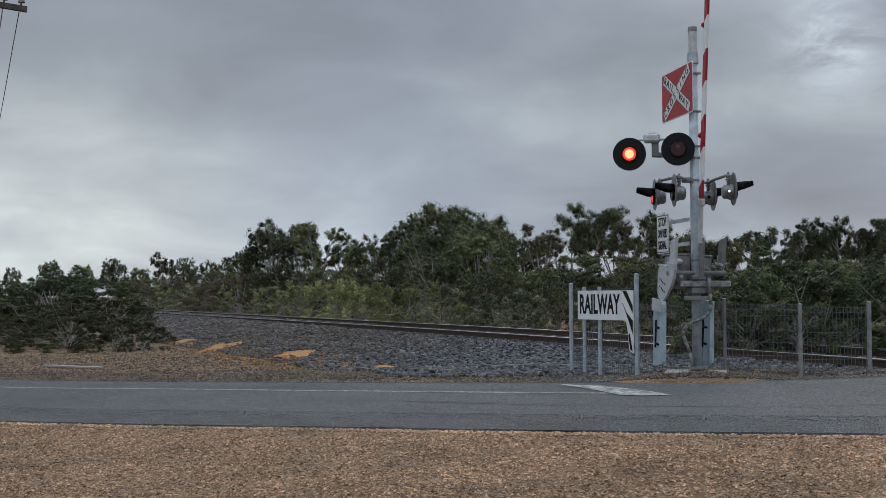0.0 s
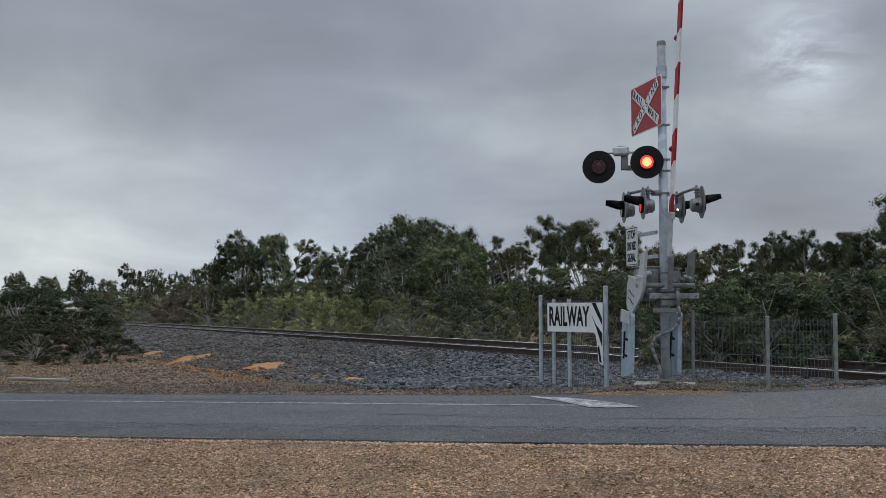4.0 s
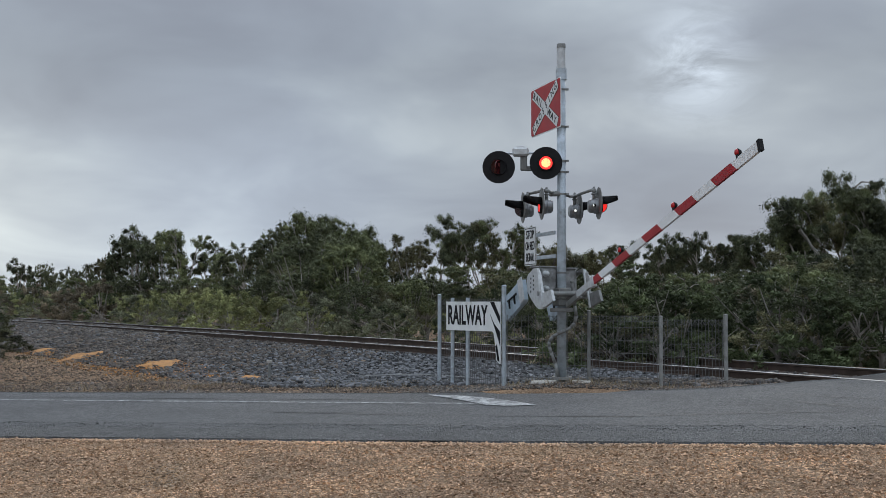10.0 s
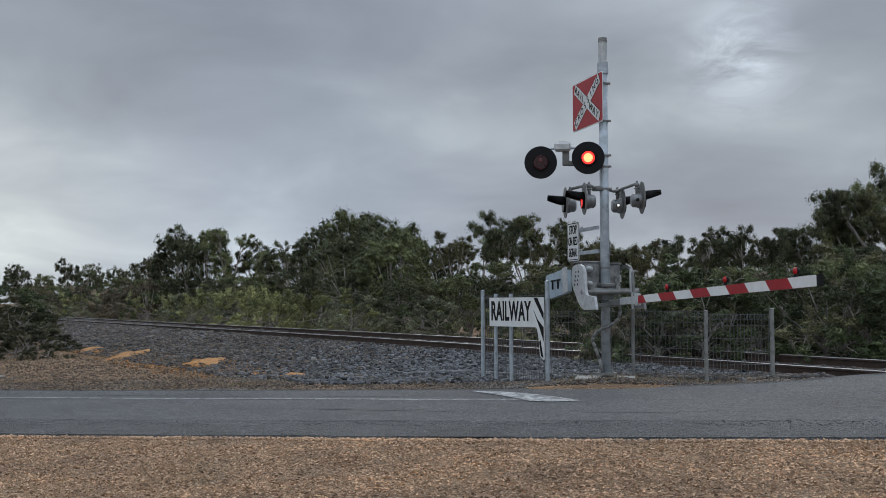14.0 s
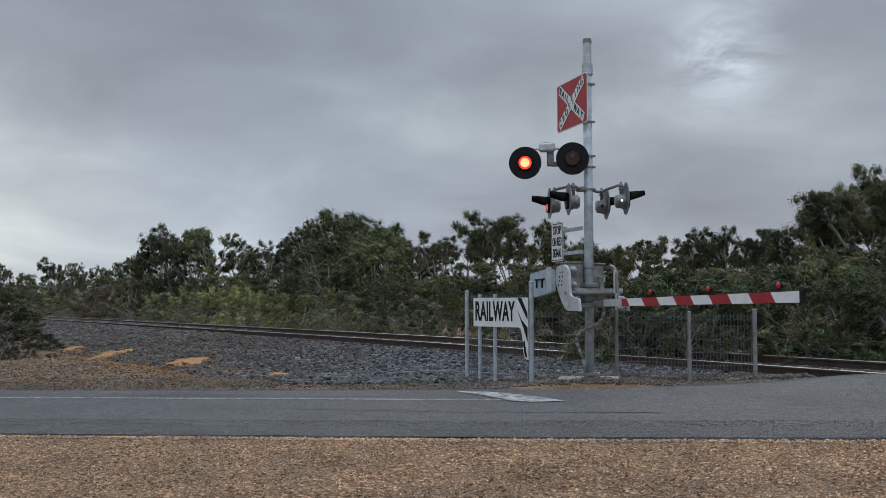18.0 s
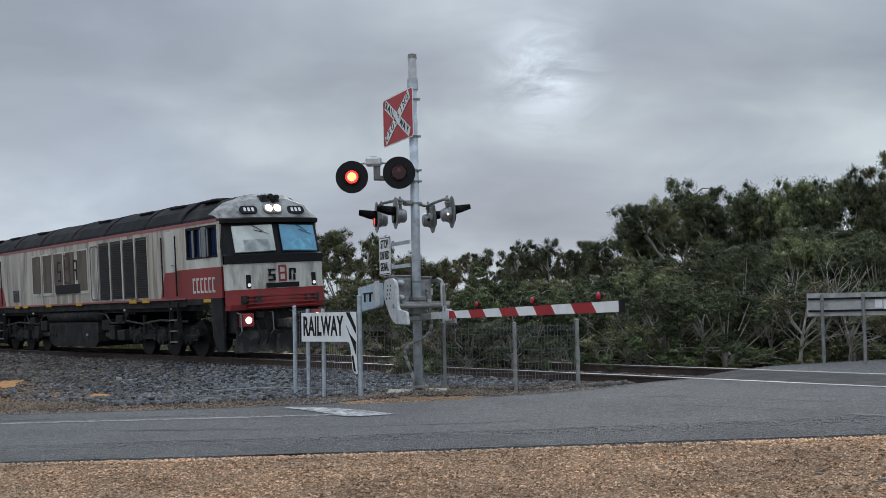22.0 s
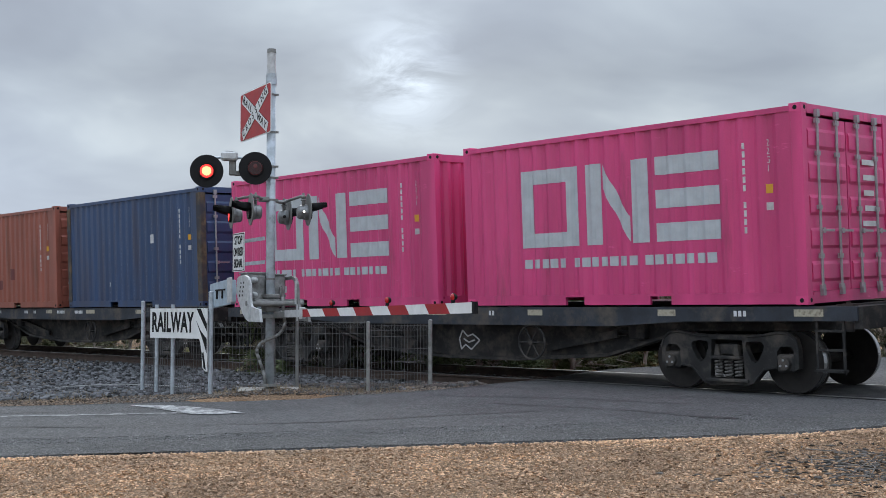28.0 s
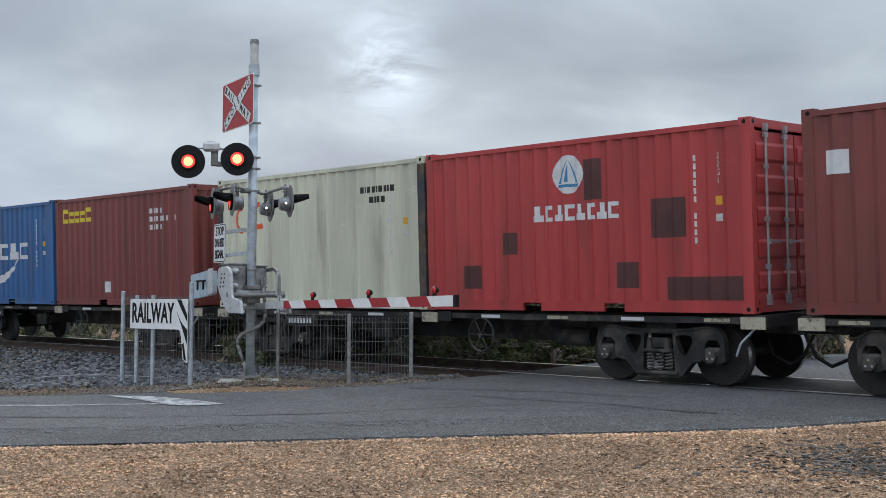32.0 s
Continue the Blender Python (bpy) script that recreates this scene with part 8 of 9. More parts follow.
        bm = B(); tube(bm, (-13.15, y * 1.20, 1.22), (-8.5, y * 1.20, 1.22), 0.19, seg=20)
        for x in (-13.0, -11.6, -10.1, -8.7):
            tube(bm, (x, y * 1.20, 1.22), (x + 0.06, y * 1.20, 1.22), 0.205, seg=20)
        part("air_reservoir", bm, lo_grey, t, "long grey air reservoir", True)
        for x in (-3.2, -6.4, -14.5, -17.8):
            bm = B(); bmesh.ops.create_uvsphere(bm, u_segments=12, v_segments=8, radius=0.035, matrix=Matrix.Translation((x, y * 1.40, 1.36))); part("ground_light", bm, white, t, "small white step light", True)
    bm = B()
    prism(bm, [(-13.1, 1.02), (-13.1, 0.42), (-12.8, 0.24), (-9.0, 0.24), (-8.7, 0.42), (-8.7, 1.02)], -1.34, 1.34, "y"); part("fuel_tank", bm, lo_grey, t, "dark grey fuel tank")
    for i in range(8):
        bm = B(); box(bm, (-12.95 + 0.16 * (i % 4), -1.346, 0.60 + 0.22 * (i // 4)), (0.05, 0.01, 0.16)); part("tank_louvre", bm, black, t)
    bm = B(); tube(bm, (-9.6, -1.34, 0.62), (-9.6, -1.37, 0.62), 0.045, seg=16); part("fuel_gauge", bm, galv, t, "round white fuel gauge")
    # roof
    prof = [(-HW, 3.64), (-HW * 0.985, 3.72), (-1.20, 3.95), (-0.85, 4.17), (-0.4, 4.27), (0, 4.29), (0.4, 4.27), (0.85, 4.17), (1.20, 3.95), (HW * 0.985, 3.72), (HW, 3.64)]
    bm = B(); prism(bm, prof, -0.25, -2.15, "x"); part("cab_roof", bm, lo_roof, t, "sooty cab roof")
    bm = B(); prism(bm, prof, -LL + 0.25, -LL + 2.15, "x"); part("cab_roof", bm, lo_roof, t, "sooty cab roof")
    for a, b in ((-2.2, -4.6), (-4.65, -7.5), (-7.55, -10.4), (-10.45, -13.3), (-13.35, -16.2), (-16.25, -LL + 2.2)):
        bm = B(); prism(bm, [(y, z + (0.0 if abs(y) > 1.2 else 0.05)) for y, z in prof], a, b, "x"); rp = part("roof_hatch", bm, lo_roof, t, "charcoal roof hatch")
        bm = B()
        for (y0, z0), (y1, z1) in zip(prof[1:-1], prof[2:-1]):
            tube(bm, (a - 0.02, y0, z0 + 0.06), (a - 0.02, y1, z1 + 0.06), 0.012, seg=6)
        part("hatch_lip", bm, lo_grey, rp)
    for x in (-3.4, -5.5, -8.7, -14.4, -17.5, -1.4, -LL + 1.4):
        for s in (-1, 1):
            bm = B(); box(bm, (x, s * 0.75, 4.19), (0.9, 0.5, 0.07), bevel=0.02); part("roof_vent", bm, lo_roof, t, "low roof vent")
    for s, x0 in ((1, 0.0), (-1, -LL)):        # horns on a near-black block that paints a shaded recess over the headlamp
        hx = lambda d: x0 + s * d
        bm = B(); box(bm, (hx(-0.10), 0.0, 4.12), (0.44, 0.56, 0.24), bevel=0.03); hr = part("horn_recess", bm, lo_dark, t, "near-black block in place of the shaded horn recess")
        for y, z in ((-0.19, 4.17), (0.0, 4.20), (0.19, 4.17), (0.08, 4.08)):
            bm = B(); tube(bm, (hx(-0.15), y, z), (hx(0.16), y, z), 0.03, 0.065, seg=12); part("horn", bm, lo_roof, hr, "black air horn")
    bm = B(); box(bm, (-LL / 2, 0, 2.4), (LL - 1.5, 2.2, 1.8)); part("inner_core", bm, lo_dark, t)
    bm = B(); box(bm, (-LL / 2, 0, 1.42), (LL - 0.5, 2.5, 0.26)); part("floor_frame", bm, lo_grey, t)
    loco_cab(t, 0.0, 1); loco_cab(t, -LL, -1)
    # three-axle bogies
    for bx in (-4.35, -16.65):
        bm = B()
        for y in (-1, 1):
            prism(bm, [(-2.35, 0.80), (2.35, 0.80), (2.45, 0.62), (1.5, 0.50), (-1.5, 0.50), (-2.45, 0.62)], y * 1.12 - 0.07, y * 1.12 + 0.07, "y")
        box(bm, (0, 0, 0.72), (4.2, 1.6, 0.2))
        bg = part("bogie", bm, lo_grey, t, "three-axle bogie with coil springs", at=Matrix.Translation((bx, 0, 0)))
        for ax in (-1.75, 0, 1.75):
            bm = B(); tube(bm, (ax, -0.95, 0.50), (ax, 0.95, 0.50), 0.09, seg=12)
            for y in (-1, 1):
                tube(bm, (ax, y * 0.685, 0.50), (ax, y * 0.82, 0.50), 0.50, seg=36); tube(bm, (ax, y * 0.66, 0.50), (ax, y * 0.69, 0.50), 0.53, seg=36)
            part("wheelset", bm, wheel_steel, bg, "dark steel wheelset")
            for y in (-1, 1):
                bm = B(); box(bm, (ax, y * 1.14, 0.50), (0.34, 0.18, 0.30), bevel=0.03); tube(bm, (ax, y * 1.2, 0.50), (ax, y * 1.28, 0.50), 0.13, 0.11, seg=14)
                part("axle_box", bm, lo_grey, bg)
                for dx in (-0.36, 0.36):
                    bm = B(); pipe(bm, [(ax + dx + 0.082 * math.cos(0.785 * i), y * 1.16 + 0.082 * math.sin(0.785 * i), 0.44 + 0.0078 * i) for i in range(54)], 0.022, 6)
                    part("coil_spring", bm, grime, bg, "grimy coil spring")
        for y in (-1, 1):
            for dx in (-0.9, 0.9):
                bm = B(); tube(bm, (dx, y * 1.28, 0.62), (dx, y * 1.28, 1.20), 0.055, seg=10); part("damper", bm, lo_grey, bg)
            for dx in (-2.5, 1.15):
                bm = B(); box(bm, (dx, y * 1.22, 0.62), (0.55, 0.30, 0.32), bevel=0.02); part("equipment_box", bm, lo_grey, bg)
            bm = B(); pipe(bm, [(-2.2, y * 1.3, 1.05), (-1.0, y * 1.3, 0.95), (0.2, y * 1.3, 1.05), (2.0, y * 1.3, 1.0)], 0.03); part("brake_pipe", bm, grime, bg)
    for y in (-1, 1):
        for x0, sg in ((-8.55, 1), (-13.25, -1)):
            for dx, z, sx, sz, yy in ((0.45, 0.92, 0.62, 0.34, 1.20), (1.05, 0.70, 0.40, 0.44, 1.26), (1.55, 1.10, 0.50, 0.24, 1.22)):
                bm = B(); box(bm, (x0 + sg * dx, y * yy, z), (sx, 0.26, sz), bevel=0.02); part("gear_box", bm, lo_grey, t)
            bm = B(); tube(bm, (x0 + sg * 0.15, y * 1.12, 0.62), (x0 + sg * 0.95, y * 1.12, 0.62), 0.11, seg=14); part("air_cylinder", bm, grime, t)
            bm = B(); pipe(bm, [(x0, y * 1.30, 1.30), (x0 + sg * 0.5, y * 1.32, 1.25), (x0 + sg * 0.9, y * 1.32, 0.98), (x0 + sg * 1.9, y * 1.32, 1.0), (x0 + sg * 2.2, y * 1.32, 1.3)], 0.028); part("sand_pipe", bm, grime, t)
            # near-black block added to stop light through the gap and look shaded
            bm = B(); box(bm, (x0 + sg * 1.0, 0, 0.95), (2.0, 2.0, 0.7)); part("inner_gear", bm, lo_dark, t)
    MOVERS.append((t, 95.4, 0.0))
    return t


loco = locomotive()

# ---------------------------------------------------------------- trees and scrub
def leaf_mat(name, c, c2, gain=1.5):
    m = mat(name, tuple(gain * q for q in c), 0.6, 0, 0.42, 0.9, 0, 30, island=0.30, rand=0.30, col2=tuple(gain * q for q in c2), spec=0.12, thin=0.12)
    return m


bark = mat("grey_gum_bark", (0.33, 0.30, 0.265), 0.9, 0, 0.35, 5, 0.4, 40, dirt=(0.10, 0.08, 0.07), dirt_amt=0.4, stretch=(1, 1, 0.3))
LEAVES = [leaf_mat("dark_gum_leaves", (0.034, 0.039, 0.023), (0.070, 0.077, 0.042)), leaf_mat("green_gum_leaves", (0.042, 0.050, 0.026), (0.092, 0.101, 0.048), 1.75),
          leaf_mat("olive_gum_leaves", (0.050, 0.049, 0.029), (0.104, 0.098, 0.052), 1.75)]
BUSH = leaf_mat("olive_brown_bush_leaves", (0.030, 0.032, 0.017), (0.056, 0.056, 0.027))
SCRUB = [leaf_mat("yellow_green_scrub_leaves", (0.105, 0.112, 0.050), (0.19, 0.195, 0.088), 1.9), leaf_mat("grey_green_scrub_leaves", (0.064, 0.068, 0.045), (0.12, 0.124, 0.078), 1.9),
         leaf_mat("brown_scrub_leaves", (0.088, 0.074, 0.052), (0.155, 0.128, 0.088), 1.9), leaf_mat("dark_green_bush_leaves", (0.024, 0.031, 0.016), (0.050, 0.060, 0.028), 1.95)]


CORE_V = np.array([(1, 0, 0), (0, 1, 0), (-1, 0, 0), (0, -1, 0), (0, 0, 1), (0, 0, -1)], float)
CORE_F = np.array([(0, 1, 4), (1, 2, 4), (2, 3, 4), (3, 0, 4), (1, 0, 5), (2, 1, 5), (3, 2, 5), (0, 3, 5)])


def leaf_cloud(r, centres, radii, per, size, droop=0.9, flat=0.85, subs=5, core=0.44):
    """Clumps round the given centres: each is a bunch of small tufts, solid cores added inside to block light and
    leaves over the outside.
    """
    squash = np.array([1.0, 1.0, flat])
    centres, radii = np.asarray(centres, float), np.asarray(radii, float)
    if subs > 1:
        m = len(centres) * subs
        d = r.normal(size=(m, 3)); d /= np.linalg.norm(d, axis=1)[:, None]
        rad = np.repeat(radii, subs)
        tuft = np.repeat(centres, subs, 0) + d * rad[:, None] * r.uniform(0.35, 0.78, (m, 1)) * squash
        tr = rad * r.uniform(0.34, 0.60, m)
    else:
        tuft, tr = centres, radii
    k = max(3, per // subs)
    n = len(tuft) * k
    c = np.repeat(tuft, k, 0); rad = np.repeat(tr, k)[:, None]
    d = r.normal(size=(n, 3)); d[:, 2] += 0.25; d /= np.linalg.norm(d, axis=1)[:, None]
    p = c + d * rad * (0.50 + 0.72 * r.random((n, 1)) ** 1.3) * squash
    nn = d + 0.50 * r.normal(size=(n, 3)); nn /= np.linalg.norm(nn, axis=1)[:, None]
    a = r.normal(size=(n, 3)) + np.array([0, 0, -droop]); a -= nn * (a * nn).sum(1)[:, None]; a /= np.linalg.norm(a, axis=1)[:, None]
    b = np.cross(nn, a)
    s = size * r.uniform(0.6, 1.4, (n, 1))
    v = np.stack([p - a * s, p + b * s * 0.30, p + a * s - b * s * 0.22], 1).reshape(-1, 3)
    f = np.arange(n * 3).reshape(-1, 3)
    iv, jf = CORE_V, CORE_F
    q = tuft[:, None, :] + iv[None] * (tr * core)[:, None, None] * r.uniform(0.75, 1.2, (len(tuft), len(iv), 1)) * squash
    g = (jf[None] + (np.arange(len(tuft)) * len(iv))[:, None, None]).reshape(-1, 3) + len(v)
    return np.concatenate([v, q.reshape(-1, 3)]), np.concatenate([f, g])


def limb(bm, pts, r0, r1, seg=6):
    k = len(pts) - 1
    for i in range(k):
        tube(bm, pts[i], pts[i + 1], r0 + (r1 - r0) * i / k, r0 + (r1 - r0) * (i + 1) / k, seg=seg, caps=False)


def dome_kind(seed, h, spread, leaf, clumps, per, size, low=0.12, names=("trunk", "crown")):
    """A dense tree or bush: rounded lumps over an uneven dome, limbs inside."""
    r = np.random.default_rng(seed)
    bm = B()
    d = r.normal(size=(clumps * 3, 3)); d /= np.linalg.norm(d, axis=1)[:, None]
    d = d[d[:, 2] > -0.35][:clumps]
    lump = np.array([1 + 0.30 * noise.noise((q[0] * 1.7 + seed, q[1] * 1.7, q[2] * 1.7)) for q in d])[:, None]
    mid = h * (0.5 + low / 2)
    c = d * np.array([spread, spread, h * (0.5 - low / 2)]) * (0.74 + 0.18 * r.random((len(d), 1))) * lump + np.array([0, 0, mid])
    c[:, 2] = np.maximum(c[:, 2], h * (max(low, 0.0) + 0.05))
    rad = h * r.uniform(0.075, 0.135, len(c))
    limb(bm, [(0, 0, 0), (0.03 * h * r.normal(), 0.03 * h * r.normal(), h * 0.25), (0, 0, h * 0.5)], h * 0.022, h * 0.012, 7)
    for q in c[::3]:
        st = Vector((0, 0, h * (max(low, 0.0) * 0.6 + 0.04 + 0.25 * r.random())))
        limb(bm, [st, st.lerp(Vector(q), 0.55) + Vector((0, 0, -0.02 * h)), Vector(q) * 1.02], h * 0.008, h * 0.0025, 5)
    v, f = leaf_cloud(r, c, rad, per, size)
    return mesh_of(names[0], bm, bark), big_mesh(names[1], v, f, leaf), float(np.quantile(v[:, 2], 0.998))


def gum_kind(seed, h, spread, leaf, per, size, bare=3):
    """An open gum: pale forked limbs with flat clumps of leaves only at their ends, sky between them."""
    r = np.random.default_rng(seed)
    bm = B()
    fork = Vector((r.normal() * 0.05 * h, r.normal() * 0.05 * h, h * (0.30 + 0.1 * r.random())))
    limb(bm, [(0, 0, 0), fork * 0.5 + Vector((r.normal() * 0.06, r.normal() * 0.06, 0)), fork], h * 0.020, h * 0.014, 8)
    ends = []
    nl = 4 + int(r.integers(0, 2))
    for i in range(nl):
        a = 6.283 * (i + r.random() * 0.7) / nl
        out = spread * (0.3 + 0.45 * r.random())
        tip = Vector((math.cos(a) * out, math.sin(a) * out, h * (0.56 + 0.38 * r.random())))
        mid = fork.lerp(tip, 0.5) + Vector((r.normal() * 0.15, r.normal() * 0.15, -0.03 * h))
        limb(bm, [fork, mid, tip], h * 0.011, h * 0.005)
        ends.append(tip)
        for j in range(5):
            a2 = a + r.normal() * 0.9
            o2 = spread * (0.22 + 0.30 * r.random())
            st = mid.lerp(tip, r.random())
            t2 = st + Vector((math.cos(a2) * o2, math.sin(a2) * o2, h * (0.0 + 0.16 * r.random())))
            limb(bm, [st, st.lerp(t2, 0.5) + Vector((0, 0, 0.03 * h)), t2], h * 0.0055, h * 0.002, 5)
            ends.append(t2)
    for i in range(bare):
        a = 6.283 * r.random(); o = spread * (0.5 + 0.5 * r.random())
        st = Vector((0, 0, 0)).lerp(fork, 0.5 + 0.5 * r.random())
        t2 = st + Vector((math.cos(a) * o, math.sin(a) * o, h * (0.08 + 0.2 * r.random())))
        limb(bm, [st, st.lerp(t2, 0.55) + Vector((r.normal() * 0.1, r.normal() * 0.1, 0.05 * h)), t2], h * 0.006, h * 0.0015, 5)
    c = np.array([e[:] for e in ends]); c = np.concatenate([c, c[::2] + r.normal(size=c[::2].shape) * np.array([0.09, 0.09, 0.03]) * h])
    rad = h * r.uniform(0.060, 0.125, len(c))
    v, f = leaf_cloud(r, c, rad, per, size, 0.9, 0.60, subs=6)
    # skirt of lower foliage hides the foot
    k = 7
    a = r.random(k) * 6.283; o = spread * 0.75 * np.sqrt(r.random(k))
    c2 = np.c_[np.cos(a) * o, np.sin(a) * o, h * (0.06 + 0.22 * r.random(k))]
    v2, f2 = leaf_cloud(r, c2, h * r.uniform(0.08, 0.13, k), per, size)
    v, f = np.concatenate([v, v2]), np.concatenate([f, f2 + len(v)])
    return mesh_of("trunk", bm, bark), big_mesh("crown", v, f, leaf), float(np.quantile(v[:, 2], 0.998))


def land(x, y):
    return float(ground_height(np.array([[x, y]]))[0])


def plant(kind, name, label, category, group, x, y, scale, turn, names, sink=0.05, z=None):
    t = thing(name, pose(x, y, (land(x, y) if z is None else z) - sink, 0, 0, turn) @ Matrix.Diagonal((scale[0], scale[0], scale[1], 1)), label, category, group)
    part(names[0], kind[0], bark, t)
    part(names[1], kind[1], bark, t)
    return t


def build_woods():
    r = random.Random(21)
    def gum_set(k, size):
        return [dome_kind(31, 7.0, 2.6, LEAVES[0], 84, int(165 * k), size, 0.10), gum_kind(32, 7.0, 2.6, LEAVES[1], int(300 * k), size, 4), dome_kind(33, 7.0, 3.0, LEAVES[0], 88, int(165 * k), size, 0.05),
                gum_kind(34, 7.0, 2.4, LEAVES[2], int(280 * k), size, 5), dome_kind(35, 7.0, 2.8, LEAVES[1], 86, int(165 * k), size, 0.05), gum_kind(36, 7.0, 2.8, LEAVES[0], int(320 * k), size, 3)]
    near_gums, far_gums = gum_set(2.0, 0.066), gum_set(0.65, 0.11)
    nm = ("woody_base", "foliage")
    near_bush = dome_kind(47, 2.3, 1.9, BUSH, 60, 260, 0.046, -0.8, nm)
    shr = [dome_kind(41, 2.2, 1.6, SCRUB[0], 40, 120, 0.068, -0.8, nm), dome_kind(42, 2.2, 1.5, SCRUB[1], 40, 120, 0.068, -0.8, nm), dome_kind(43, 2.2, 1.7, SCRUB[2], 40, 120, 0.068, -0.8, nm), dome_kind(44, 2.4, 1.8, SCRUB[3], 50, 140, 0.058, -0.8, nm)]
    # skyline: bearing (degrees left of +y), height over the horizon in degrees, distance, kind
    SKY = [(85, 1.4, 190, 0), (83.3, 1.75, 180, 2), (81.8, 1.5, 170, 4), (80.4, 1.85, 160, 0), (79.2, 1.4, 150, 4), (78.1, 2.15, 120, 5), (77.2, 1.9, 125, 0), (76.2, 1.75, 130, 2), (75.1, 1.9, 118, 0),
           (74.2, 2.4, 105, 3), (73.2, 3.3, 92, 0), (72.6, 3.8, 86, 5), (71.6, 3.5, 84, 0), (70.7, 3.65, 82, 1), (69.6, 3.0, 84, 5), (68.9, 2.6, 80, 4), (67.9, 3.0, 76, 5), (67.2, 2.6, 80, 3), (66.6, 3.5, 68, 5),
           (65.6, 4.4, 64, 2), (64.4, 4.6, 62, 4), (63.2, 4.3, 62, 2), (62.3, 3.9, 60, 4), (61.3, 2.9, 66, 1), (60.6, 2.6, 62, 2), (59.5, 3.5, 58, 3), (58.4, 3.2, 60, 1), (57.2, 4.5, 54, 5), (56.2, 4.0, 56, 3), (55.2, 4.3, 56, 1),
           (54.4, 4.0, 58, 2), (53.2, 3.4, 58, 3), (52.2, 3.0, 60, 0), (51.2, 2.7, 62, 4), (50.2, 3.0, 58, 3), (49.2, 2.8, 60, 1), (48.2, 3.2, 56, 5), (47.2, 3.6, 52, 5), (46.2, 3.3, 54, 0), (45.2, 3.65, 50, 5), (44.2, 3.5, 52, 3),
           (43.3, 2.3, 46, 2), (42.4, 4.2, 44, 5), (41.3, 4.4, 44, 0), (40.3, 5.6, 42, 1), (39.4, 6.2, 41, 5), (38.4, 5.6, 42, 3), (37.4, 5.6, 40, 1), (36.2, 5.6, 41, 0), (35.2, 5.9, 40, 2), (34.2, 5.9, 40, 4), (33.0, 6.1, 41, 1),
           (31.8, 6.4, 40, 2), (30.6, 5.9, 41, 4), (29.4, 6.3, 42, 0), (28.2, 7.2, 40, 3), (27.0, 7.2, 40, 2), (25.6, 6.6, 41, 0), (24.2, 6.8, 40, 1), (22.5, 6.4, 42, 4)]
    def clear(a, gap):
        """Least distance at bearing a that leaves this gap to the line."""
        return (14.81 + gap) / max(math.cos(a) - 0.0377 * math.sin(a), 0.03)
    for az, el, d, k in SKY:
        a = radians(az)
        d = max(d, clear(a, 6.2))
        x, y = -math.sin(a) * d, math.cos(a) * d
        z0 = land(x, y)
        h = d * math.tan(radians(el)) + EYE[2] - z0
        kd = (near_gums if d < 63 else far_gums)[k]
        s = h / kd[2]
        w = s * (0.62 + 0.2 * r.random()) * (1.0 if k in (0, 2, 4) else 0.85)
        plant(kd, "gum_tree", "dark olive gum tree with clumped foliage behind the railway", "tree", "trees behind the railway", x, y, (max(w, 0.42), s), r.random() * 360, ("trunk", "crown"), z=z0)
    # second rank that closes the gaps
    for i in range(78):
        az = 22 + 64 * (i + r.random()) / 78
        d = np.interp(az, [22, 40, 50, 65, 75, 86], [34, 35, 44, 50, 70, 120]) * r.uniform(0.85, 1.08)
        a = radians(az); d = max(d, clear(a, 5.2 + 3 * r.random())); x, y = -math.sin(a) * d, math.cos(a) * d
        el = np.interp(az, [22, 36, 40, 43, 50, 57, 61, 65, 69, 73, 78, 86], [5.2, 4.6, 3.4, 2.2, 1.9, 2.5, 1.9, 2.9, 1.8, 2.0, 1.2, 1.0]) * r.uniform(0.5, 0.85)
        h = d * math.tan(radians(el)) + EYE[2] - land(x, y)
        kd = (near_gums if d < 46 else far_gums)[(2, 5, 0, 4, 3, 1)[i % 6]]
        s = h / kd[2]
        plant(kd, "gum_tree", "low bushy gum tree behind the railway", "tree", "trees behind the railway", x, y, (s * r.uniform(0.85, 1.2), s), r.random() * 360, ("trunk", "crown"))
    # rounded bushy gums that stand out in front
    for az, el, d, k, w in ((41.0, 2.0, 27.5, 4, 1.0), (44.6, 1.3, 29.0, 2, 1.0), (36.4, 3.1, 27.0, 2, 0.9), (33.2, 3.4, 28.0, 4, 0.95), (30.0, 3.5, 27.0, 0, 0.9), (26.8, 3.8, 27.5, 4, 0.9),
                            (48.4, 1.5, 31.0, 4, 1.0), (53.0, 1.5, 33.0, 2, 1.0), (62.6, 3.3, 50.0, 4, 0.95), (64.8, 3.7, 52.0, 2, 1.0)):
        a = radians(az); x, y = -math.sin(a) * d, math.cos(a) * d
        s = (d * math.tan(radians(el)) + EYE[2] - land(x, y)) / near_gums[k][2]
        plant(near_gums[k], "bushy_gum", "rounded olive gum tree with drooping foliage", "tree", "trees behind the railway", x, y, (s * w, s), r.random() * 360, ("trunk", "crown"))
    # scrub along the far side of the line
    for i in range(95):
        x = -9 - 95 * ((i + r.random()) / 95) ** 1.25
        y = float(yt(x)) + 3.3 + 4.5 * r.random() ** 1.5 - (0.0 if x < -20 else -1.0)
        if x > -12.5:
            y += 4
        k = r.choice((2, 2, 1, 3, 0)) if x < -64 else r.choice((0, 0, 0, 1, 1)) if x < -36 else r.choice((0, 1, 3, 3)) if x < -22 else r.choice((1, 3, 3, 3))
        s = r.uniform(0.55, 1.05) * float(np.interp(x, [-80, -60, -40, -25, -15], [1.35, 1.2, 1.0, 0.8, 0.4]))
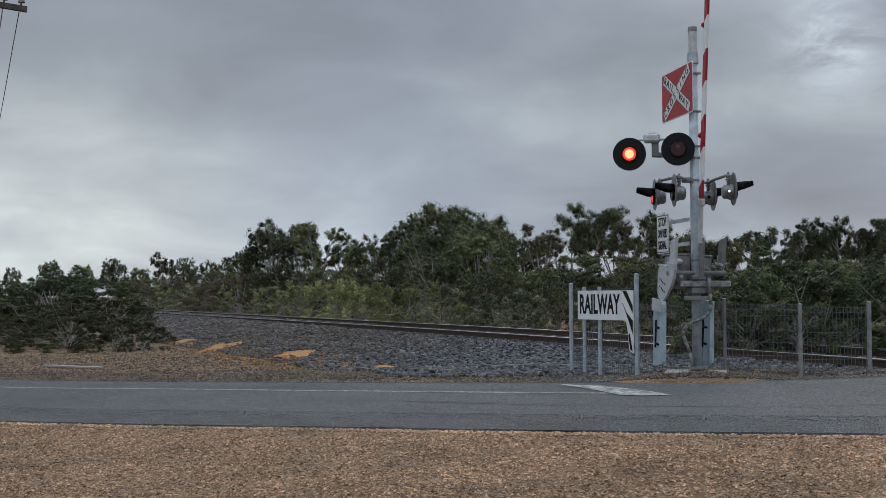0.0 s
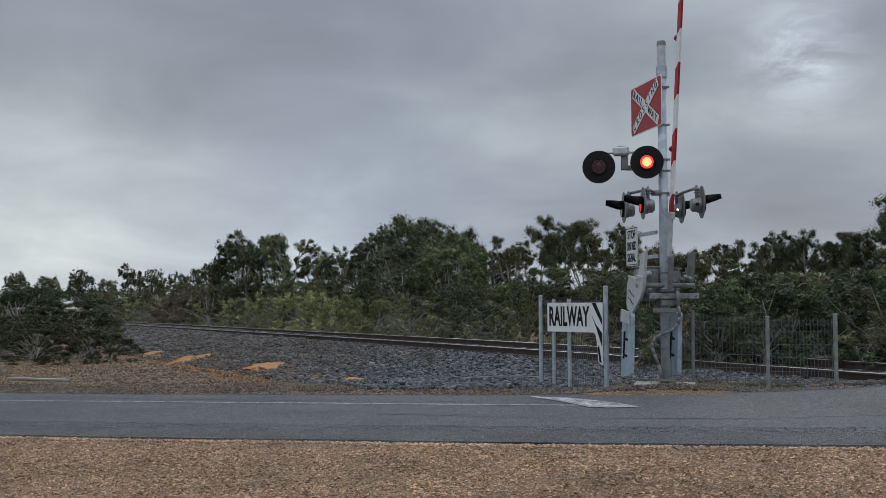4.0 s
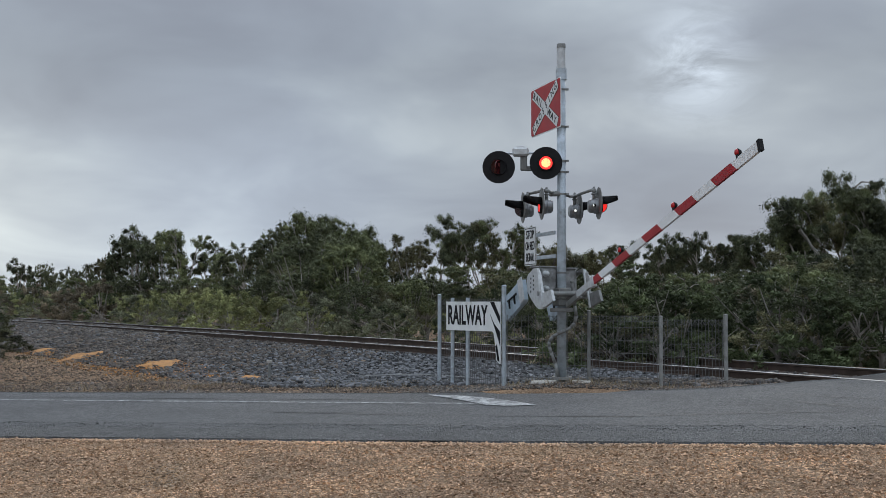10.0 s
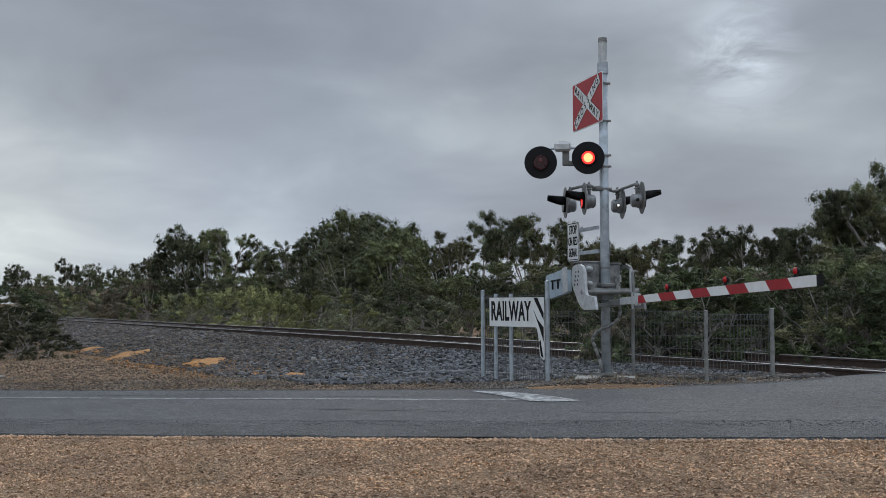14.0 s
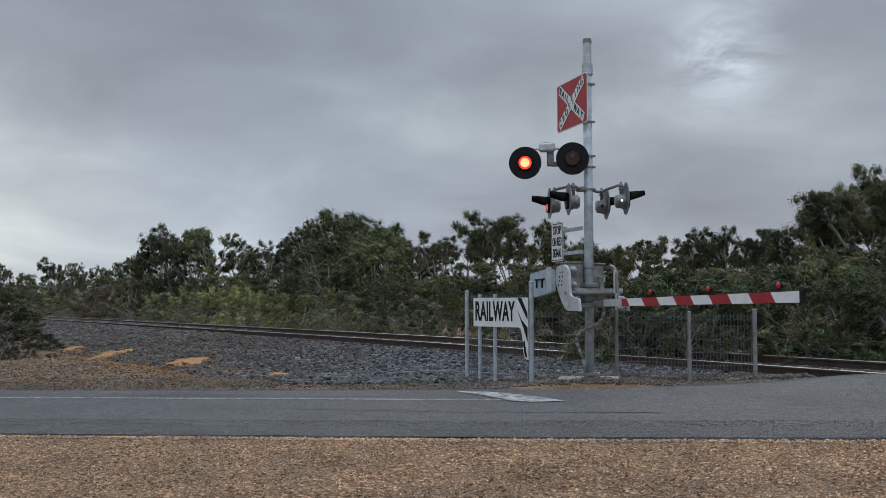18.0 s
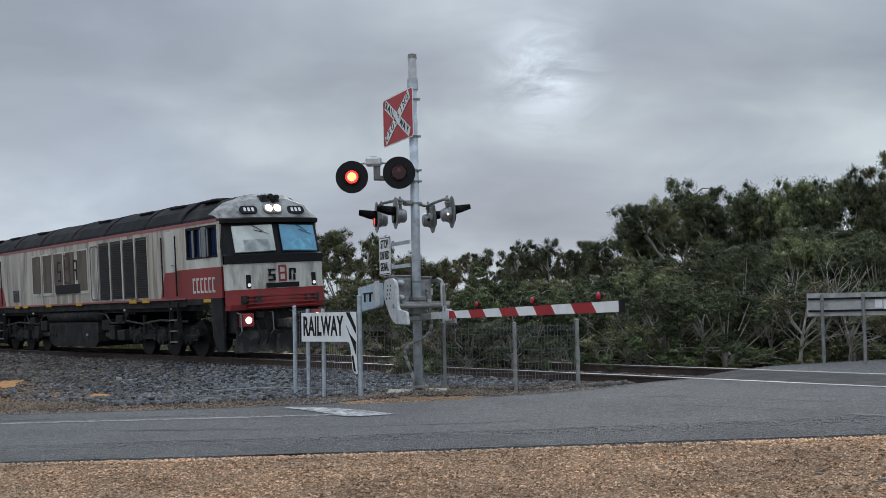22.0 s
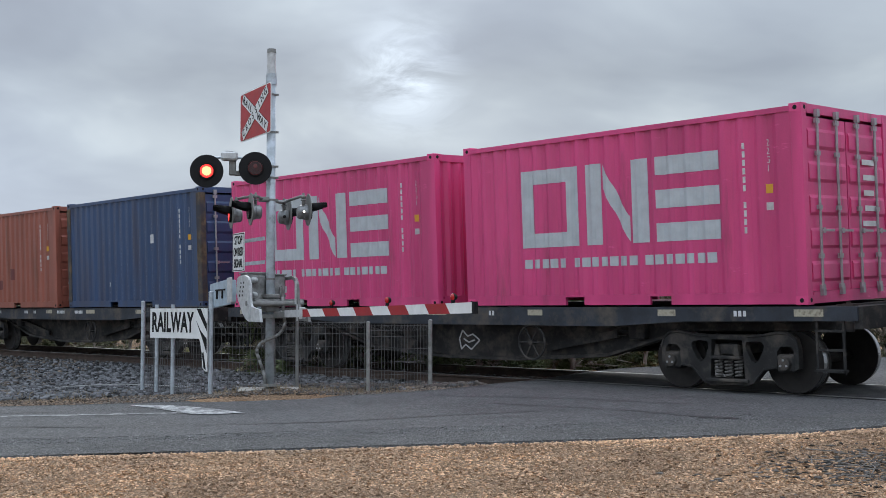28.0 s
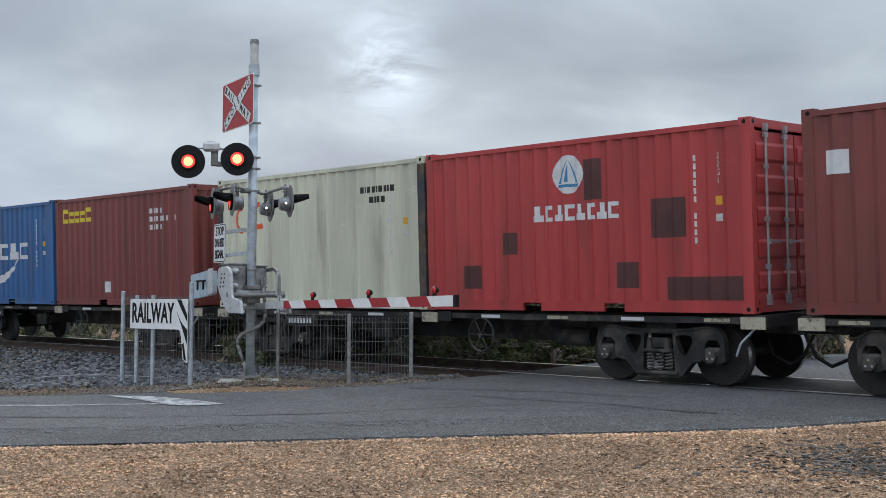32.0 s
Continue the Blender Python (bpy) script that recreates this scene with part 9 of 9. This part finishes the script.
        plant(shr[k], "scrub_bush", ("yellow-green", "grey-green", "brownish", "dark green")[k] + " scrub bush beside the railway", "bush", "scrub along the railway", x, y, (s * 1.1, s), r.random() * 360, ("woody_base", "foliage"))
    # dark scrub right behind the crossing closes the view under the trees
    for i in range(34):
        az = 29 + 22 * (i + r.random()) / 34
        d = 23.5 + 8 * r.random()
        a = radians(az); x, y = -math.sin(a) * d, math.cos(a) * d
        k = r.choice((3, 3, 3, 2)); s = r.uniform(0.6, 1.05)
        plant(shr[k], "scrub_bush", ("yellow-green", "grey-green", "brownish", "dark green")[k] + " scrub bush beside the railway", "bush", "scrub along the railway", x, y, (s * 1.25, s), r.random() * 360, ("woody_base", "foliage"))
    thin = [gum_kind(51, 4.0, 1.3, LEAVES[0], 90, 0.06, 7), gum_kind(52, 4.0, 1.5, LEAVES[2], 80, 0.06, 8)]
    for i in range(26):
        az = 24 + 26 * (i + r.random()) / 26
        d = 22.5 + 4 * r.random()
        a = radians(az); x, y = -math.sin(a) * d, math.cos(a) * d
        s = r.uniform(0.32, 0.55)
        plant(thin[i % 2], "gum_sapling", "thin gum sapling with bare grey limbs behind the railway", "tree", "saplings behind the railway", x, y, (s * 1.1, s), r.random() * 360, ("trunk", "crown"))
    # dark scrub that closes the far end of the line on the near side
    for i in range(30):
        az = 75.5 + 15 * (i + r.random()) / 30
        d = 62 + 26 * r.random()
        a = radians(az); s = r.uniform(0.9, 1.45)
        x, y = -math.sin(a) * d, math.cos(a) * d
        if y < 10.5:
            plant(shr[r.choice((3, 3, 2))], "scrub_bush", "dark green scrub bush beside the railway", "bush", "scrub along the railway", x, y, (s * 1.7, s), r.random() * 360, ("woody_base", "foliage"))
    # low dark bush on the near side at the left
    for x, y, s, k in ((-37.6, 6.4, 0.42, 3), (-39.3, 5.2, 0.52, 3), (-42, 5.6, 0.58, 3), (-44.5, 4.6, 0.6, 2), (-46, 6.2, 0.68, 3), (-40.4, 7.2, 0.52, 3), (-36.0, 7.0, 0.28, 3), (-49, 3.5, 0.62, 3), (-53, 5.5, 0.75, 3), (-48.5, 8.0, 0.72, 3), (-56, 8.5, 0.9, 3)):
        plant(near_bush, "roadside_bush", "olive brown feathery roadside bush", "bush", "bushes by the verge", x, y, (s * 1.9, s), r.random() * 360, ("woody_base", "foliage"), sink=0.1)
    # far woods that close the horizon
    rr = np.random.default_rng(77)
    n = 2600
    az = np.radians(rr.uniform(-110, 100, n)); d = rr.uniform(95, 230, n)
    keep = (d * (np.cos(az) - 0.0377 * np.sin(az)) > 25) | (np.degrees(az) < 18)
    az, d = az[keep], d[keep]
    c = np.c_[-np.sin(az) * d, np.cos(az) * d, rr.uniform(0.2, 1, len(d)) * np.minimum(d * 0.022 + 0.8, 5.0) - 0.6]
    v, f = leaf_cloud(rr, c, rr.uniform(0.9, 1.8, len(c)), 30, 0.36, subs=1)
    me = big_mesh("far_woods", v, f, LEAVES[0])
    tagged(new("far_woods", me), "dark far band of bushland", "woods", kind="stuff")
    # dry grass and litter on the verge
    n = 9000
    x = -12 - 34 * rr.random(n) ** 1.2
    lo = np.interp(x, [q[0] for q in FAR_EDGE[:11]], [q[1] for q in FAR_EDGE[:11]])
    y = lo + 0.25 + (toe_y(x) + 0.2 - lo) * rr.random(n)
    dens = np.array([noise.noise((a * 0.5, b * 0.5, 8)) for a, b in zip(x, y)])
    k = (dens > 0.05) | (x < -31)
    x, y = x[k], y[k]
    z = ground_height(np.c_[x, y])
    m = len(x)
    h = rr.uniform(0.04, 0.16, m) * np.where(x < -30, 1.8, 0.8)
    a = rr.random(m) * 6.283
    w = 0.006
    bx, by = np.cos(a) * w, np.sin(a) * w
    lx, ly = rr.normal(size=m) * h * 0.6, rr.normal(size=m) * h * 0.6
    v = np.stack([np.c_[x - bx, y - by, z], np.c_[x + bx, y + by, z], np.c_[x + lx, y + ly, z + h]], 1).reshape(-1, 3)
    grass = mat("dry_grass", (0.26, 0.20, 0.12), 0.8, 0, 0.3, 3, 0, 30, island=0.4)
    me = big_mesh("dry_grass", v, np.arange(m * 3).reshape(-1, 3), grass)
    tagged(new("dry_grass", me), "thin dry grass on the verge", "grass", kind="stuff")


build_woods()


def verge_details():
    ochre = mat("ochre_sand", (0.43, 0.205, 0.062), 0.95, 0, 0.25, 3, 0.5, 50, world=True)
    r = np.random.default_rng(3)
    for x, y, lx, ly in HEAPS:
        bm = B()
        n = 36
        rings = []
        for k in range(6):
            q = []
            for i in range(n):
                a = 6.283 * i / n
                e = 0.75 + 0.75 * noise.noise((math.cos(a) * 1.6 + x, math.sin(a) * 1.6, k * 0.05))
                qx, qy = lx * k / 5 * e * math.cos(a), ly * k / 5 * e * math.sin(a)
                px, py = x + qx * math.cos(radians(-24)) - qy * math.sin(radians(-24)), y + qx * math.sin(radians(-24)) + qy * math.cos(radians(-24))
                zz = max(float(bank_height(px, py)), land(px, py)) + 0.075 * (1 - (k / 5) ** 2) - 0.03 * (k == 5) + 0.012 * noise.noise((px * 6, py * 6, 0))
                q.append(bm.verts.new((px, py, zz)))
            rings.append(q)
        for a, b in zip(rings, rings[1:]):
            for i in range(n):
                try:
                    bm.faces.new((a[i], a[(i + 1) % n], b[(i + 1) % n], b[i]))
                except ValueError:
                    pass
        tagged(new("ochre_sand_patch", mesh_of("ochre_sand_patch", bm, ochre, True)), "low heap of ochre sand on the ballast bank", "sand patch", "sand patches")
    # ochre stones and earth washed out round the heaps
    m = 7500
    c = np.array([(-34.0, 9.0, 2.2, 0.6), (-27.8, 9.3, 2.2, 0.8), (-24.0, 9.1, 1.9, 0.6), (-38.0, 8.8, 1.8, 0.5), (-28.5, 8.2, 4.5, 0.7)])
    k = c[r.choice(5, m, p=[0.2, 0.35, 0.25, 0.15, 0.05])]
    q = k[:, :2] + r.normal(size=(m, 2)) * k[:, 2:] * 0.62
    z = np.array([max(float(bank_height(a, b)), land(a, b)) for a, b in q])
    scatter("ochre_stones", np.c_[q, z + 0.012], r.uniform(0.012, 0.034, m), rock_shapes(4, 37, 0), mat("ochre_stone", (0.40, 0.185, 0.055), 0.95, 0, 0.3, 2, 0.3, 40, world=True, island=0.6), "ochre stones washed out round the sand heaps", "gravel")
    t = thing("timber_plank", pose(-29.9, 4.05, land(-29.9, 4.05) + 0.04, 0, 0, 35), "pale weathered plank lying on the verge", "plank")
    bm = B(); box(bm, (0, 0, 0), (2.0, 0.16, 0.05), bevel=0.008); part("board", bm, mat("weathered_plank", (0.36, 0.34, 0.30), 0.85, 0, 0.25, 3, 0.3, 40, stretch=(0.2, 3, 3)), t)
    t = thing("marker_peg", pose(-20.6, 8.95, land(-20.6, 8.95)), "short pale-topped marker peg in the ballast", "marker peg")
    bm = B(); box(bm, (0, 0, 0.16), (0.05, 0.04, 0.36)); part("stake", bm, galv_dark, t)
    bm = B(); box(bm, (0, 0, 0.36), (0.17, 0.05, 0.06), bevel=0.01); part("cap", bm, concrete, t)
    t = thing("loose_cable", pose(0, 0, 0), "pale loose cable lying on the ballast", "cable")
    pts = []
    for i in range(9):
        x = -18.9 + 0.28 * i; y = 10.0 + 0.16 * i
        pts.append((x, y, float(bank_height(x, y)) + 0.05 + 0.05 * math.sin(i * 0.4)))
    bm = B(); pipe(bm, pts, 0.008, 6); part("cable", bm, mat("pale_cable", (0.30, 0.30, 0.29), 0.6), t)
    # dead branches and bark at the lower right of the gravel
    rr = random.Random(9)
    wood = mat("grey_dead_twigs", (0.22, 0.20, 0.18), 0.9, 0, 0.3, 6, 0.3, 40)
    for i in range(30):
        x, y = -3.75 + rr.uniform(-0.8, 0.9), 9.0 + rr.uniform(-0.7, 0.7)
        a = rr.uniform(0, 180)
        t = thing("fallen_twig", pose(x, y, land(x, y) + 0.02, 0, rr.uniform(-6, 6), a), "grey fallen twig on the gravel", "twig", "fallen twigs")
        L = rr.uniform(0.15, 0.6)
        bm = B(); limb(bm, [(-L / 2, 0, 0), (0, rr.uniform(-0.05, 0.05), 0.015), (L / 2, 0, 0.0)], 0.006, 0.0025, 5)
        if rr.random() < 0.5:
            limb(bm, [(0, 0, 0.01), (L * 0.3, L * 0.25, 0.02)], 0.004, 0.002, 5)
        part("stem", bm, wood, t)
    m = 1300
    q = np.c_[-3.75 + r.normal(size=m) * 0.5, 9.0 + r.normal(size=m) * 0.5]
    q = q[-side_of(NEAR_EDGE, q) > 0.25]
    flat_bits = [(v * np.array([1.8, 0.7, 0.18]), f) for v, f in rock_shapes(6, 41, 0)]
    scatter("bark_litter", np.c_[q, ground_height(q) + 0.010], r.uniform(0.006, 0.022, len(q)), flat_bits, mat("grey_bark_litter", (0.13, 0.118, 0.108), 0.9, 0, 0.4, 1.5, 0.2, 40, world=True, island=0.7), "dark grey bark litter on the gravel", "leaf litter")
    # a dead bush of bare pale branches behind the line
    pale = mat("bleached_dead_wood", (0.36, 0.33, 0.29), 0.9, 0, 0.25, 6, 0.3, 40)
    for az, d, h in ((33.3, 25.0, 2.1), (31.6, 27.0, 1.5), (41.2, 26.5, 1.4)):
        a = radians(az); x, y = -math.sin(a) * d, math.cos(a) * d
        t = thing("dead_bush", pose(x, y, land(x, y) - 0.05), "leafless bush of bleached bare branches", "dead bush", "dead bushes")
        def grow(bm, p, v, L, rad, depth):
            q = p + v * L
            tube(bm, p, q, rad, rad * 0.7, seg=5, caps=False)
            if depth:
                for k in range(3 if depth > 1 else 2):
                    w = (v + Vector((rr.gauss(0, 0.45), rr.gauss(0, 0.45), rr.gauss(0.08, 0.25)))).normalized()
                    grow(bm, q, w, L * rr.uniform(0.6, 0.9), rad * 0.62, depth - 1)
        for k in range(5):
            bm = B(); grow(bm, Vector((0, 0, 0)), Vector((rr.gauss(0, 0.5), rr.gauss(0, 0.5), 1)).normalized(), h * 0.36, 0.030, 4); part("branch", bm, pale, t)
    # a low guide post on the far side of the crossing
    x, y = -12.8, 21.0
    t = thing("guide_post", pose(x, y, land(x, y)), "weathered grey guide post beyond the crossing", "guide post")
    bm = B(); box(bm, (0, 0, 0.42), (0.10, 0.05, 0.95), bevel=0.01); part("post", bm, galv, t)


verge_details()


def power_line():
    timber = mat("grey_weathered_timber", (0.10, 0.09, 0.08), 0.9, 0, 0.3, 4, 0.3, 40, stretch=(1, 1, 0.2))
    d = 25.0
    p = way(84.43, 13.3) * d + Vector(EYE)
    q = way(88.6, 13.65) * d + Vector(EYE)
    mid = p.lerp(q, 0.55)
    t = thing("power_pole", pose(mid.x, mid.y, land(mid.x, mid.y)), "weathered timber power pole with a crossarm", "power pole")
    h = mid.z - land(mid.x, mid.y)
    bm = B(); tube(bm, (0, 0, -0.2), (0, 0, h + 0.5), 0.16, 0.11, seg=14); part("pole", bm, timber, t)
    a = (q - p).normalized()
    bm = B(); box(bm, (0, 0, 0), ((q - p).length, 0.10, 0.11)); bmesh.ops.transform(bm, matrix=Matrix.Translation((p + q) / 2 - Vector((mid.x, mid.y, land(mid.x, mid.y)))) @ a.to_track_quat("X", "Z").to_matrix().to_4x4(), verts=bm.verts[:])
    part("crossarm", bm, timber, t)
    ins = mat("brown_porcelain", (0.20, 0.19, 0.19), 0.35, 0, 0.2, 9, 0.05, 60)
    for s in (0.06, 0.24, 0.78, 0.95):
        c = p.lerp(q, s) - Vector((mid.x, mid.y, land(mid.x, mid.y)))
        bm = B(); tube(bm, c + Vector((0, 0, 0.05)), c + Vector((0, 0, 0.14)), 0.015, seg=8); tube(bm, c + Vector((0, 0, 0.12)), c + Vector((0, 0, 0.24)), 0.07, 0.045, seg=12)
        part("insulator", bm, ins, t, "dark porcelain insulator")
    wire = mat("aluminium_wire", (0.14, 0.14, 0.15), 0.5, 0.5, 0.1)
    for s in (0.06, 0.24, 0.6):
        w = thing("overhead_wire", pose(0, 0, 0), "thin dark overhead power wire", "wire", "overhead wires")
        c = p.lerp(q, s) + Vector((0, 0, 0.22))
        far = way(86.6 + 1.5 * s, 2.2) * 140 + Vector(EYE)
        pts = []
        for i in range(13):
            u = i / 12
            x = c.lerp(far, u); x.z -= 1.2 * 4 * u * (1 - u) * 0.6
            pts.append(x)
        bm = B()
        for i in range(12):
            tube(bm, pts[i], pts[i + 1], 0.011, seg=5, caps=False)
        near = Vector((6.0, -14 + 4 * s, 8.5))
        tube(bm, c, near, 0.011, seg=5, caps=False)
        part("conductor", bm, wire, w)


power_line()

# ---------------------------------------------------------------- motion
BOOM = [(0, 83.5), (3.6, 83.2), (4.3, 78), (5.0, 69), (5.5, 62.3), (6.0, 54.3), (6.6, 46.2), (7.0, 39.8), (7.5, 33.6), (8.0, 28.6), (8.5, 25.0), (9.0, 21.6), (9.5, 19.5), (10.0, 17.1), (10.5, 14.8),
        (11.0, 12.6), (11.5, 10.5), (12.0, 8.8), (12.5, 7.0), (13.0, 5.1), (13.5, 3.6), (14.0, 2.3), (14.5, 1.4), (15.5, 0.85), (16.5, 0.75), (19, 0.75), (32, 0.75)]


def motions():
    rows = [0.5 * k for k in range(64)] + [31.9, 32]
    for ob, x, lift in MOVERS:
        walk(ob, [(t, on_track(x + 0.09 + SPEED * (t - T_REF) + 0.0164 * (t - T_REF) ** 2, lift)) for t in rows])
    base = pose(MAST[0], MAST[1], 1.20, 0, 0, U_ANG)
    walk(boom, [(t, base @ Matrix.Rotation(radians(-a), 4, "Y")) for t, a in BOOM])
    # the lamps blink in turn: an added insert turns its lit face out, then its dark face
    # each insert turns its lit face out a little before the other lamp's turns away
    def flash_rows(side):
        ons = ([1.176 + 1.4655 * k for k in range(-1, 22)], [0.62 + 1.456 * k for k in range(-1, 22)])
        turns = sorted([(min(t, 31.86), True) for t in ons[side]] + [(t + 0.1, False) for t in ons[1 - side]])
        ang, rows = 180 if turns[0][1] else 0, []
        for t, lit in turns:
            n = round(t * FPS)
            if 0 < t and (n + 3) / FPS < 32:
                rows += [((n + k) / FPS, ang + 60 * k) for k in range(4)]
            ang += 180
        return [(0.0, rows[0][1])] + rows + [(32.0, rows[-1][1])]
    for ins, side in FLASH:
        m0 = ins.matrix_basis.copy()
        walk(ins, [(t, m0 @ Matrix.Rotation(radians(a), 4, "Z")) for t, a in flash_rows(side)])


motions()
